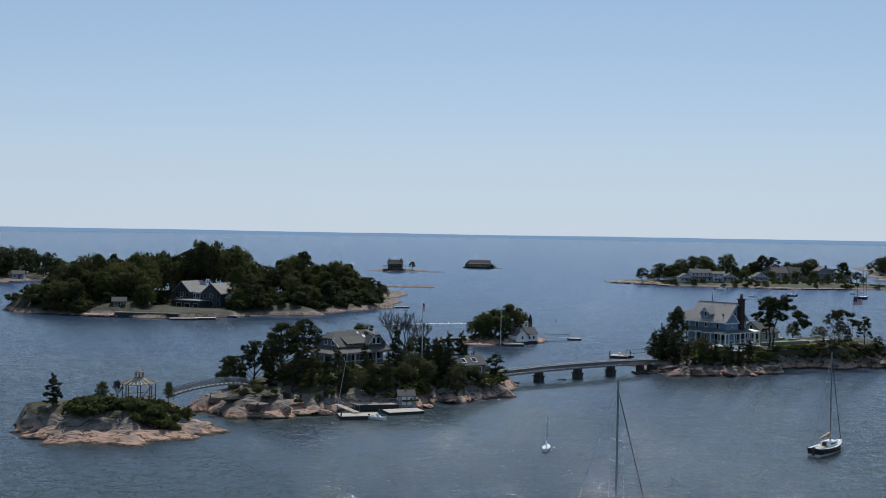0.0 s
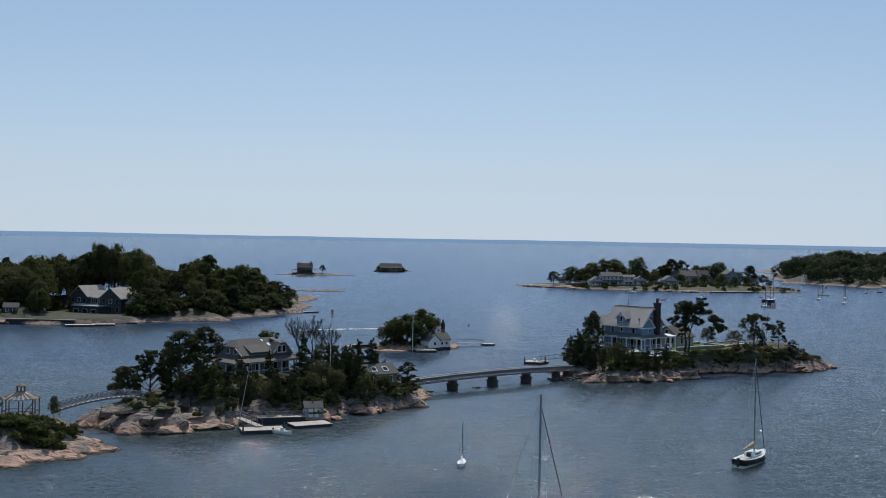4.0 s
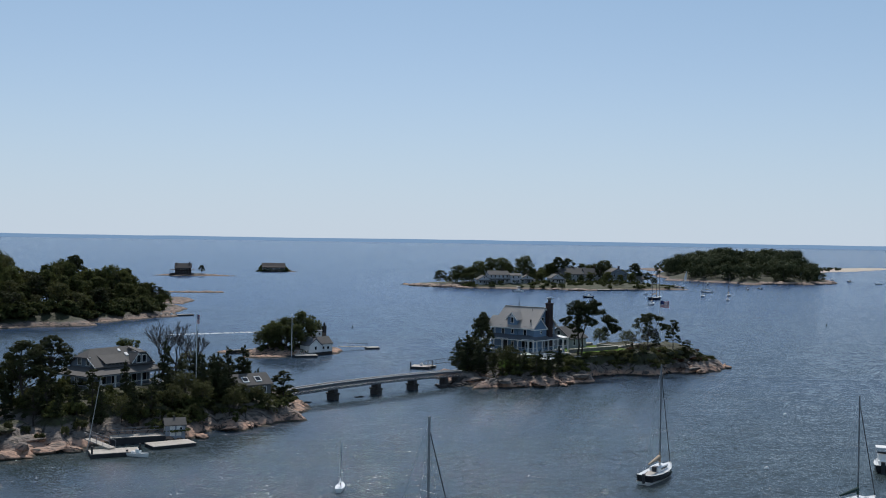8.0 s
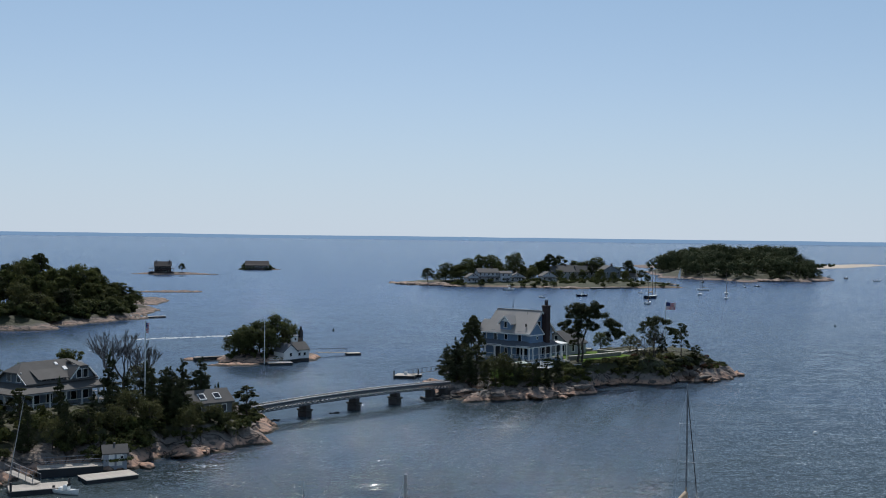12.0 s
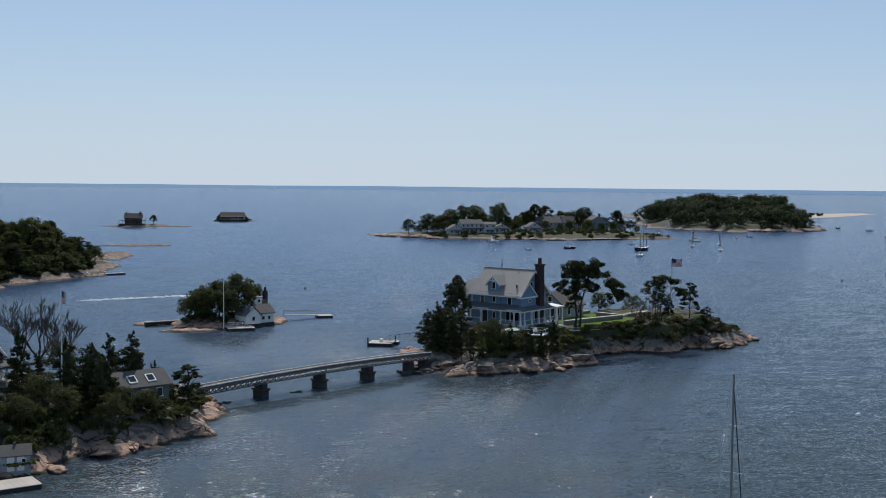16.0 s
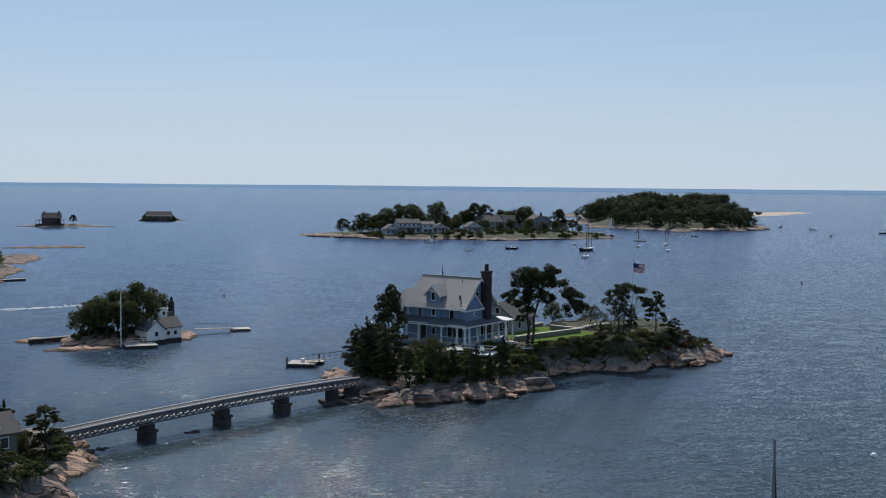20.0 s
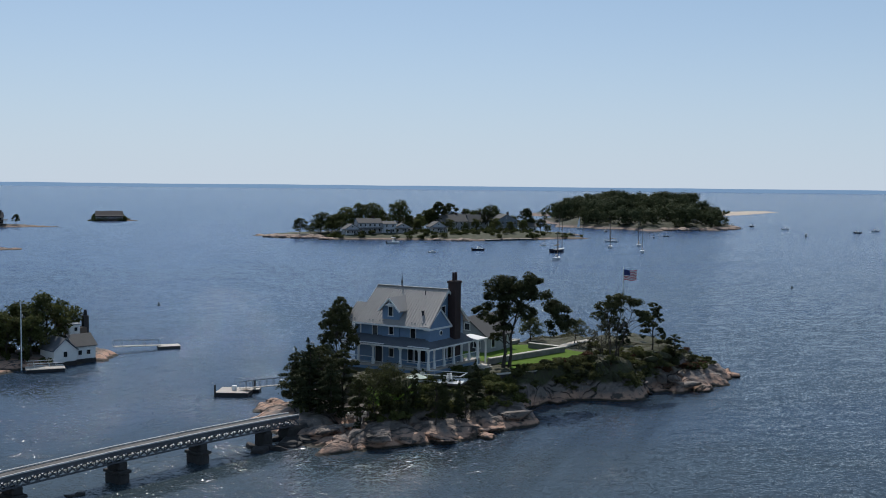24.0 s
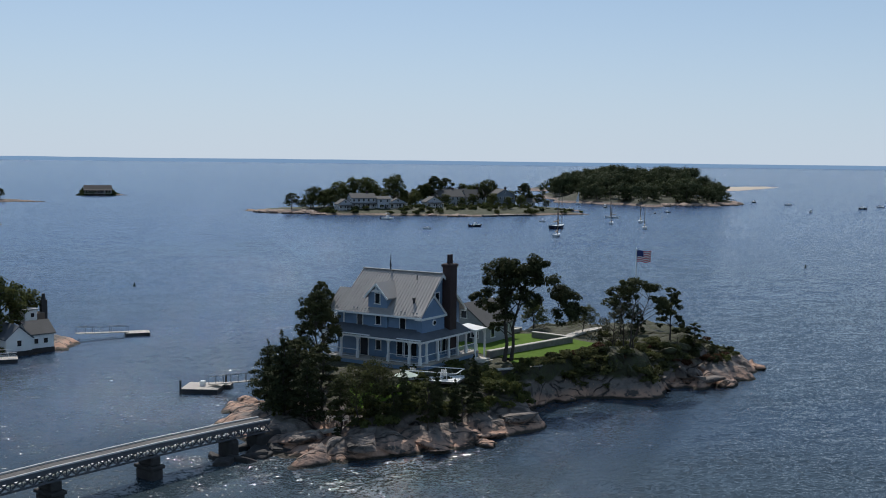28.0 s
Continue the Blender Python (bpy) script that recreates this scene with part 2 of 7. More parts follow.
    nt.links.new(lay.outputs[0], joint.inputs["Vector"])
    edge = math_node("MAXIMUM", ramp(joint.outputs["Distance"], 0.0, 0.035), ramp(noise_node(0.5, 2).outputs[0], 0.5, 0.62))
    col = mixed((0.03, 0.027, 0.025), col, edge)
    if soil:
        where = math_node("ADD", sep.outputs["Z"], math_node("MULTIPLY", math_node("SUBTRACT", noise_node(0.25).outputs[0], 0.5), ragged))
        dirt = mixed(soil, tuple(c * f for c, f in zip(soil, (0.8, 0.65, 1.0))), ramp(noise_node(1.7).outputs[0], 0.35, 0.7))
        col = mixed(col, dirt, ramp(where, soil_from, soil_from + 0.5))
    tide = math_node("ADD", sep.outputs["Z"], math_node("MULTIPLY", math_node("SUBTRACT", noise_node(0.8).outputs[0], 0.5), 0.5))
    col = mixed((0.035, 0.03, 0.022), col, ramp(tide, 0.18, 0.38))
    nt.links.new(col, bs.inputs["Base Color"])
    bp = nt.nodes.new("ShaderNodeBump")
    bp.inputs["Strength"].default_value, bp.inputs["Distance"].default_value = 0.8, 0.45
    nt.links.new(math_node("ADD", math_node("MULTIPLY", edge, 0.5), math_node("ADD", vein.outputs[0], math_node("MULTIPLY", grain.outputs[0], 0.3))), bp.inputs["Height"])
    nt.links.new(bp.outputs[0], bs.inputs["Normal"])
    return m


SEA = sea_material()
ROCK = rock_material("pink_granite", soil=(0.055, 0.06, 0.025), soil_from=2.5)
ROCK_FAR = rock_material("pale_shore_rock", pale=(0.27, 0.185, 0.14), grey=(0.1, 0.09, 0.085), soil=(0.035, 0.042, 0.016), soil_from=1.3, ragged=1.6)
ROCK_LAWN = rock_material("shore_lawn_and_rock", pale=(0.34, 0.24, 0.18), grey=(0.2, 0.16, 0.13), soil=(0.052, 0.062, 0.024), soil_from=0.6, ragged=0.7)
# brighter copy of the granite, the sunlit look of ledges put into its colour
ROCK_PALE = rock_material("sunlit_pale_boulder", pale=(0.46, 0.31, 0.23), grey=(0.34, 0.26, 0.21))
BARK = material("grey_brown_bark", (0.055, 0.045, 0.037), 0.9, grain=8)
LEAF = leaf_material("oak_leaf", (0.03, 0.04, 0.015), (0.128, 0.138, 0.044))
PINE = leaf_material("pine_needle", (0.022, 0.03, 0.014), (0.086, 0.09, 0.036), 0.25)
CEDAR = leaf_material("cedar_needle", (0.018, 0.026, 0.013), (0.066, 0.074, 0.032), 0.2)
SHRUB = leaf_material("shrub_leaf", (0.04, 0.052, 0.018), (0.15, 0.155, 0.05))
OLIVE = leaf_material("olive_leaf", (0.036, 0.042, 0.018), (0.145, 0.145, 0.055))
TWIGGY = leaf_material("thin_grey_leaf", (0.05, 0.05, 0.035), (0.13, 0.125, 0.085), 0.25)
RUSSET = leaf_material("russet_leaf", (0.06, 0.03, 0.02), (0.12, 0.06, 0.03))
LAWN = material("mown_grass", (0.085, 0.145, 0.018), 0.95, grain=9, vary=0.25, bump=0.3, spec=0.1)
BLUE = material("blue_clapboard_paint", (0.17, 0.25, 0.365), 0.6, vary=0.12, grain=3)
WHITE = material("white_paint", (0.78, 0.78, 0.76), 0.5, vary=0.06, grain=3, bump=0.05)
PORCHROOF = material("dark_porch_roofing", (0.1, 0.11, 0.125), 0.7)
METALROOF = material("pale_grey_metal_roof", (0.31, 0.285, 0.26), 0.45, metal=0.0, vary=0.1, spec=0.5)
SHINGLE = material("grey_shingle_roof", (0.095, 0.09, 0.085), 0.85, vary=0.2, grain=5)
GREYWALL = material("weathered_grey_shingle_wall", (0.3, 0.31, 0.32), 0.8, vary=0.2, grain=5)
SLATEWALL = material("blue_grey_shingle_wall", (0.17, 0.2, 0.24), 0.8, vary=0.2, grain=5)
BRICK = material("dark_red_brick", (0.048, 0.03, 0.028), 0.85, vary=0.3, grain=5)
STONE = material("grey_field_stone", (0.2, 0.187, 0.168), 0.85, vary=0.35, grain=2.5, coarse=0.9, bump=0.4)
DARKSTONE = material("dark_pier_stone", (0.04, 0.037, 0.036), 0.85, vary=0.35, grain=2.5, bump=0.4)
WOOD = material("brown_weathered_timber", (0.15, 0.112, 0.085), 0.8, vary=0.25, grain=5)
# paler timber with the sunlit tone painted in, for the gazebo's roof frame
SUNWOOD = material("sunlit_roof_slats", (0.38, 0.3, 0.225), 0.8, vary=0.2, grain=5)
PLANK = material("sun_bleached_plank", (0.42, 0.38, 0.33), 0.8, vary=0.2, grain=4, per_object=0.5)
STEEL = material("grey_painted_steel", (0.15, 0.16, 0.18), 0.5, vary=0.12, grain=5)
DARK = material("dark_rubber_and_shadow_paint", (0.025, 0.026, 0.03), 0.6, vary=0.2)
NAVY = material("black_hull_paint", (0.014, 0.015, 0.02), 0.25, vary=0.2, spec=0.6)
GELCOAT = material("white_hull_gelcoat", (0.8, 0.8, 0.78), 0.25, vary=0.05, spec=0.6, bump=0.02)
CANVAS = material("tan_sail_cover", (0.42, 0.32, 0.22), 0.9, vary=0.15)
GREENCANVAS = material("dark_green_sail_cover", (0.02, 0.05, 0.045), 0.9)
UMBRELLA = material("pale_green_canvas", (0.5, 0.56, 0.46), 0.9, vary=0.1)
ALU = material("mast_aluminium", (0.45, 0.46, 0.47), 0.35, metal=0.6, vary=0.1)
SPAR = material("grey_painted_spar", (0.2, 0.205, 0.21), 0.5, vary=0.12)
SAND = material("pale_sand", (0.5, 0.42, 0.33), 0.95, vary=0.12, grain=2)
DARKWALL = material("dark_grey_board_wall", (0.13, 0.14, 0.14), 0.8, vary=0.2)
GLASS = bpy.data.materials.new("window_glass")
GLASS.use_nodes = True
GLASS.node_tree.nodes["Principled BSDF"].inputs["Base Color"].default_value = (0.015, 0.018, 0.022, 1)
GLASS.node_tree.nodes["Principled BSDF"].inputs["Roughness"].default_value = 0.06

# ---- mesh helpers ----


def mesh_of(name, verts, faces, mat, smooth=False):
    me = bpy.data.meshes.new(name)
    me.from_pydata([tuple(v) for v in verts], [], [tuple(f) for f in faces])
    me.materials.append(mat)
    if smooth:
        me.shade_smooth()
    return me


def bm_mesh(name, bm, mat, smooth=False):
    me = bpy.data.meshes.new(name)
    bmesh.ops.recalc_face_normals(bm, faces=bm.faces)
    bm.to_mesh(me)
    bm.free()
    me.materials.append(mat)
    if smooth:
        me.shade_smooth()
    return me


def part(name, bm, mat, parent, label="", smooth=False):
    """One mesh object under a thing or under a part; bm may be a mesh already."""
    me = bm if isinstance(bm, bpy.types.Mesh) else bm_mesh(name, bm, mat, smooth)
    ob = new(name, me)
    ob.parent = parent
    return tagged(ob, label) if label else ob


def thing(name, m, label, category, group="", kind=""):
    ob = new(name)
    ob.empty_display_size = 0.3
    ob.matrix_basis = m
    return tagged(ob, label, category, group, kind)


def box(x0, x1, y0, y1, z0, z1, bm=None, bevel=0.0):
    """A box between two corners, its edges eased by bevel."""
    own = bmesh.new()
    bmesh.ops.create_cube(own, size=1, matrix=Matrix.Translation(((x0 + x1) / 2, (y0 + y1) / 2, (z0 + z1) / 2)) @ Matrix.Diagonal((x1 - x0, y1 - y0, z1 - z0, 1)))
    if bevel:
        bmesh.ops.bevel(own, geom=own.edges[:], offset=bevel, segments=1, affect="EDGES")
    return joined(bm, own)


def joined(bm, own):
    if bm is None:
        return own
    me = bpy.data.meshes.new("scratch")
    own.to_mesh(me)
    own.free()
    bm.from_mesh(me)
    bpy.data.meshes.remove(me)
    return bm


def bar(a, b, r, bm=None, sides=6, r2=None):
    """A round bar from a to b, tapering to r2."""
    a, b = Vector(a), Vector(b)
    d = b - a
    own = bmesh.new()
    turn = d.to_track_quat("Z", "Y").to_matrix().to_4x4()
    bmesh.ops.create_cone(own, cap_ends=True, segments=sides, radius1=r, radius2=r if r2 is None else r2, depth=d.length, matrix=Matrix.Translation((a + b) / 2) @ turn)
    return joined(bm, own)


def beam(a, b, w, h, bm=None):
    """A squared timber from a to b, w wide and h high."""
    a, b = Vector(a), Vector(b)
    d = b - a
    turn = d.to_track_quat("Y", "Z").to_matrix().to_4x4()
    own = bmesh.new()
    bmesh.ops.create_cube(own, size=1, matrix=Matrix.Translation((a + b) / 2) @ turn @ Matrix.Diagonal((w, d.length, h, 1)))
    return joined(bm, own)


def prism(points, depth, axis="y", at=0.0, bm=None):
    """A flat outline in the plane across axis, drawn out by depth from at."""
    put = {"y": lambda u, w, s: (u, s, w), "x": lambda u, w, s: (s, u, w), "z": lambda u, w, s: (u, w, s)}[axis]
    own = bmesh.new()
    lo = [own.verts.new(put(u, w, at)) for u, w in points]
    hi = [own.verts.new(put(u, w, at + depth)) for u, w in points]
    own.faces.new(lo)
    own.faces.new(hi[::-1])
    for i in range(len(points)):
        j = (i + 1) % len(points)
        own.faces.new((lo[i], hi[i], hi[j], lo[j]))
    return joined(bm, own)


def slab(corners, thick, bm=None):
    """A roof plane through three or four corners, thick measured downwards."""
    own = bmesh.new()
    up = [own.verts.new(c) for c in corners]
    low = [own.verts.new(Vector(c) - Vector((0, 0, thick))) for c in corners]
    own.faces.new(up)
    own.faces.new(low[::-1])
    for i in range(len(corners)):
        j = (i + 1) % len(corners)
        own.faces.new((up[i], low[i], low[j], up[j]))
    return joined(bm, own)


# ---- sea and far shore ----


def sea_level(r):
    """The sheet lies at 0 and lifts very gently far out, to close with the sky."""
    s = np.clip((r - 1700) / 3100, 0, 1)
    return 16.0 * s * s * (3 - 2 * s)


rings = np.concatenate([np.linspace(0, 1500, 16), np.linspace(1650, 4860, 40)])
SEGS = 120
verts, faces = [(0, 0, 0)], []
for r in rings[1:]:
    for k in range(SEGS):
        a = 2 * math.pi * k / SEGS
        verts.append((r * math.cos(a), r * math.sin(a), float(sea_level(r))))
for k in range(SEGS):
    faces.append((0, 1 + k, 1 + (k + 1) % SEGS))
for i in range(len(rings) - 2):
    for k in range(SEGS):
        a, b = 1 + i * SEGS + k, 1 + i * SEGS + (k + 1) % SEGS
        faces.append((a, a + SEGS, b + SEGS, b))
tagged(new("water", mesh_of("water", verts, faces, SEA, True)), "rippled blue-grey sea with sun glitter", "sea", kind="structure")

# the air's haze is painted into the hills as an even blue glow
HAZE = bpy.data.materials.new("far_land_haze_glow")
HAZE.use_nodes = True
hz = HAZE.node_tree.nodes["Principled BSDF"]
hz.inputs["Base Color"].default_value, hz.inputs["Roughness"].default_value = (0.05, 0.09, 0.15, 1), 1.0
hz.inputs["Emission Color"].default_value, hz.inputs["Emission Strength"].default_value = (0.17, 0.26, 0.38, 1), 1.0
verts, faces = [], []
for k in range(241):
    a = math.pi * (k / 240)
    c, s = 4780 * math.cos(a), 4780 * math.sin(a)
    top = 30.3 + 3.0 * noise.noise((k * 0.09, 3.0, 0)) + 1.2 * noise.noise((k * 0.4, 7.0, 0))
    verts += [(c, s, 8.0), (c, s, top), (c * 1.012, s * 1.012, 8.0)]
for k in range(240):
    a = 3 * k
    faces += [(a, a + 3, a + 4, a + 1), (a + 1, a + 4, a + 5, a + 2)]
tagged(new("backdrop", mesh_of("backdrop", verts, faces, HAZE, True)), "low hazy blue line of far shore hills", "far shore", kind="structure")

# ---- islands ----


def lobe_height(x, y, lobes, seed, rough=0.5, slab_size=5.0):
    """Height of an island made of rounded lobes (cx, cy, rx, ry, turn, height, sharpness), split into tilted granite slabs with fissures."""
    z = np.full(x.shape, -3.0)
    for cx, cy, rx, ry, turn, h, sharp in lobes:
        c, s = math.cos(radians(turn)), math.sin(radians(turn))
        u, v = ((x - cx) * c + (y - cy) * s) / rx, (-(x - cx) * s + (y - cy) * c) / ry
        wob = 1 + 0.07 * np.sin(np.arctan2(v, u) * 7 + seed) + 0.05 * np.sin(np.arctan2(v, u) * 13 + 2 * seed)
        d = np.sqrt(u * u + v * v) * wob
        k = np.where(d < 1, h * (1 - d**sharp), -(d - 1) * 3 * min(rx, ry) * 0.35)
        z = np.maximum(z, k)
    out = z.copy()
    flat = out.ravel()
    for i, (px, py, pz) in enumerate(zip(x.ravel(), y.ravel(), z.ravel())):
        if pz > -2.0:
            n = noise.fractal((px * 0.15, py * 0.15, seed), 1.0, 2.0, 4)
            if rough > 0.4 and 0.1 < pz < 4.6:  # flat sheets with steep risers between
                q = pz / 0.95 + 0.5 * n
                f = q - math.floor(q)
                ledge = math.floor(q) + (0.4 * f if f < 0.66 else 0.264 + 0.736 * (f - 0.66) / 0.34)
                pz += 0.75 * (ledge - q) * 0.95 + 0.2
            wx, wy = px + 0.8 * noise.noise((px * 0.3, py * 0.3, seed)), py + 0.8 * noise.noise((px * 0.3, py * 0.3, seed + 4))
            qx, qy = (wx * 0.75 + wy * 0.35) / slab_size, (wy * 1.25 - wx * 0.4) / slab_size
            dist, cells = noise.voronoi((qx, qy, seed))
            gap = dist[1] - dist[0]
            c = cells[0]
            tilt = math.sin(c[0] * 12.9 + c[1] * 7.7) * (c[1] - qy) * 1.3 + math.cos(c[0] * 5.1 - c[1] * 3.3) * 0.28
            crack = max(0.0, 0.16 - gap) / 0.16
            flat[i] = pz + rough * (0.55 * n + tilt - 1.3 * crack * crack)
    return out


GROUND = {}


def island(name, label, lobes, step, seed, mat, rough=0.5, flat=(), slab_size=5.0):
    """Island ground as a fine height sheet that dips below the sea; flat: (cx, cy, rx, ry, turn, z) levelled places."""
    xs = [l[0] + s * (abs(l[2]) + 3 + l[3]) for l in lobes for s in (-1, 1)]
    ys = [l[1] + s * (abs(l[2]) + 3 + l[3]) for l in lobes for s in (-1, 1)]
    gx, gy = np.arange(min(xs), max(xs) + step, step), np.arange(min(ys), max(ys) + step, step)
    x, y = np.meshgrid(gx, gy)
    z = lobe_height(x, y, lobes, seed, rough, slab_size)
    for cx, cy, rx, ry, turn, lev in flat:
        c, s = math.cos(radians(turn)), math.sin(radians(turn))
        d = np.maximum(abs((x - cx) * c + (y - cy) * s) / rx, abs(-(x - cx) * s + (y - cy) * c) / ry)
        w = np.clip((1.25 - d) / 0.25, 0, 1)
        z = z * (1 - w) + lev * w
    keep = z > -1.2
    cell = keep[:-1, :-1] | keep[1:, :-1] | keep[:-1, 1:] | keep[1:, 1:]
    index = -np.ones(z.shape, int)
    used = np.zeros(z.shape, bool)
    used[:-1, :-1] |= cell
    used[1:, :-1] |= cell
    used[:-1, 1:] |= cell
    used[1:, 1:] |= cell
    index[used] = np.arange(used.sum())
    z = np.maximum(z, -2.0)
    verts = np.stack([x[used], y[used], z[used]], 1)
    j, i = np.nonzero(cell)
    faces = np.stack([index[j, i], index[j, i + 1], index[j + 1, i + 1], index[j + 1, i]], 1)
    ob = new(name, mesh_of(name, verts.tolist(), faces.tolist(), mat, True))
    GROUND[name] = (gx, gy, z)
    return tagged(ob, label, "island", kind="structure")


def ground(name, x, y):
    gx, gy, z = GROUND[name]
    i, j = int(np.clip(np.searchsorted(gx, x) - 1, 0, len(gx) - 2)), int(np.clip(np.searchsorted(gy, y) - 1, 0, len(gy) - 2))
    u, v = (x - gx[i]) / (gx[1] - gx[0]), (y - gy[j]) / (gy[1] - gy[0])
    return float(z[j, i] * (1 - u) * (1 - v) + z[j, i + 1] * u * (1 - v) + z[j + 1, i] * (1 - u) * v + z[j + 1, i + 1] * u * v)


island("ground_gazebo_island", "small pink granite island with a grassy top", [(-49, 165.6, 11.6, 9.3, 8, 3.2, 5), (-48.0, 162.6, 13.6, 11.6, 8, 1.7, 3), (-40.5, 163.5, 8.4, 8.2, 20, 1.5, 2), (-45.5, 171, 7, 7, 0, 3.3, 3), (-58, 167, 5.6, 7.5, 0, 3.5, 5)], 0.5, 1.0, ROCK, 0.42, slab_size=9.5)
island("ground_cottage_island", "wooded granite island with pink slabs at the waterline", [(-16, 206.5, 22, 19.5, 20, 5.6, 2.6), (-31, 186, 10, 11, 30, 3.8, 1.6), (-22, 189, 7, 8, 0, 3.2, 1.7), (0, 209, 14, 13, 60, 4.2, 2.6), (9, 221, 6, 12, 10, 2.2, 2), (-37, 188, 4, 7, -30, 2.4, 3)], 0.5, 2.0, ROCK, 0.7, slab_size=7.5)
island("ground_blue_house_island", "granite island with a lawn, pink slabs and dark clefts", [(65.5, 260, 14.5, 17, -10, 4.9, 3.4), (61.8, 246.4, 14.3, 5.6, 15, 2.7, 1.7), (51, 254, 6, 13, 10, 1.9, 2), (90, 274, 25.5, 15.3, 14, 5.2, 7), (109, 269.5, 12, 5.5, 38, 2.6, 2.6)], 0.4, 3.0, ROCK, 0.75, slab_size=8.0, flat=((66.5, 265.2, 7.5, 7.2, -49, 4.7), (85, 271.5, 11, 7, 20, 4.6), (84.8, 263.6, 9.0, 2.6, 33, 4.42)))
island("ground_white_cottage_island", "low granite island with pale ledges", [(15, 310, 10.5, 9, 10, 1.7, 2.6), (9.5, 300, 6.5, 2.4, 0, 0.7, 2), (25, 312, 4.6, 6, 0, 1.6, 2.4), (2, 311, 4, 3, 0, 0.5, 2)], 0.6, 4.0, ROCK, 0.35)
island("ground_lodge_island", "long wooded island with low rock shores", [(-95, 420, 60, 45, 18, 6.5, 3), (-55, 440, 36, 30, 45, 4.5, 2.5), (-32, 480, 14, 34, 5, 2.2, 2.2), (-144, 402, 13, 15, 0, 5.2, 4), (-26, 540, 9, 30, 0, 1.0, 2), (-20, 618, 18, 5, 0, 0.9, 2)], 1.6, 5.0, ROCK_FAR, 0.5, flat=((-91, 401, 15, 22, 8, 1.9),))
island("ground_far_house_island", "low bare rock island", [(-32, 872, 26, 12, 0, 1.8, 2), (-8, 866, 10, 4, 0, 1.0, 2)], 1.5, 6.0, ROCK_FAR, 0.3)
island("ground_far_ledge_island", "low rock ledge", [(33, 992, 14, 10, 0, 2.0, 2), (46, 990, 9, 3, 0, 0.7, 2)], 1.5, 7.0, ROCK_FAR, 0.3)
island("ground_village_island", "low island with lawns and pink rock ends", [(205, 715, 82, 42, -8, 3.6, 4), (140, 730, 32, 14, -8, 2.4, 2), (128, 712, 14, 4, 0, 1.2, 2), (255, 735, 45, 25, 0, 2.2, 3)], 2.2, 8.0, ROCK_LAWN, 0.3)
island("ground_wooded_island", "wooded island with a rocky rim", [(429, 930, 66, 150, -22, 9.0, 2.6), (420, 850, 46, 60, 0, 5, 3), (500, 1180, 60, 90, -20, 3.0, 2)], 6.0, 9.0, ROCK_FAR, 0.5)
island("ground_sand_spit", "pale sand spit", [(700, 1230, 210, 30, 42, 2.0, 2)], 8.0, 10.0, SAND, 0.2)
island("ground_left_island", "low wooded island", [(-275, 640, 55, 60, 0, 4, 2.5)], 4.0, 11.0, ROCK_FAR, 0.4)

# ---- trees ----


def leaf_cloud(name, blobs, count, size, mat, seed, flat=0.3, shell=0.45, bunch=11, outward=0.5, loose=0.55):
    """A crown: each blob (x, y, z, rx, ry, rz) carries bunches of small bent leaf sprays on its shell, with gaps between them."""
    g = np.random.default_rng(seed)
    b = np.array(blobs, float)
    vol = (b[:, 3] * b[:, 4] * b[:, 5]) ** (2 / 3)
    pick = g.choice(len(b), count, p=vol / vol.sum())
    ways = g.normal(size=(len(b), bunch, 3)) + np.array([0, 0, 0.35])
    ways /= np.linalg.norm(ways, axis=2)[..., None]
    reach = 0.5 + 0.38 * g.random((len(b), bunch))
    girth = 0.27 + 0.2 * g.random((len(b), bunch))
    which = g.integers(0, bunch, count)
    d = g.normal(size=(count, 3))
    d /= np.linalg.norm(d, axis=1)[:, None]
    r = g.random(count) ** shell
    off = ways[pick, which] * reach[pick, which][:, None] + d * (r * girth[pick, which])[:, None]
    at = b[pick, :3] + off * b[pick, 3:]
    nrm = (d * 0.7 + ways[pick, which] * 0.5) * outward * 1.4 + g.normal(size=(count, 3)) * loose + np.array([0, 0, flat * 2])
    nrm /= np.linalg.norm(nrm, axis=1)[:, None]
    t = np.cross(nrm, g.normal(size=(count, 3)))
    t /= np.linalg.norm(t, axis=1)[:, None]
    u = np.cross(nrm, t)
    s = size * (0.6 + 0.7 * g.random(count))[:, None]
    v = np.stack([at - t * s, at + u * s * 0.62 + nrm * s * 0.2, at + t * s, at - u * s * 0.62 + nrm * s * 0.14], 1).reshape(-1, 3)
    i = np.arange(count) * 4
    f = np.concatenate([np.stack([i, i + 1, i + 2], 1), np.stack([i, i + 2, i + 3], 1)])
    return mesh_of(name, v.tolist(), f.tolist(), mat)


def tube(points, radii, sides, verts, faces):
    base = len(verts)
    for k, (p, r) in enumerate(zip(points, radii)):
        p = Vector(p)
        ahead = (Vector(points[min(k + 1, len(points) - 1)]) - Vector(points[max(k - 1, 0)])).normalized()
        side = ahead.orthogonal().normalized()
        up = ahead.cross(side)
        for s in range(sides):
            a = 2 * math.pi * s / sides
            verts.append(tuple(p + side * (r * math.cos(a)) + up * (r * math.sin(a))))
    for k in range(len(points) - 1):
        for s in range(sides):
            a, b = base + k * sides + s, base + k * sides + (s + 1) % sides
            faces.append((a, b, b + sides, a + sides))


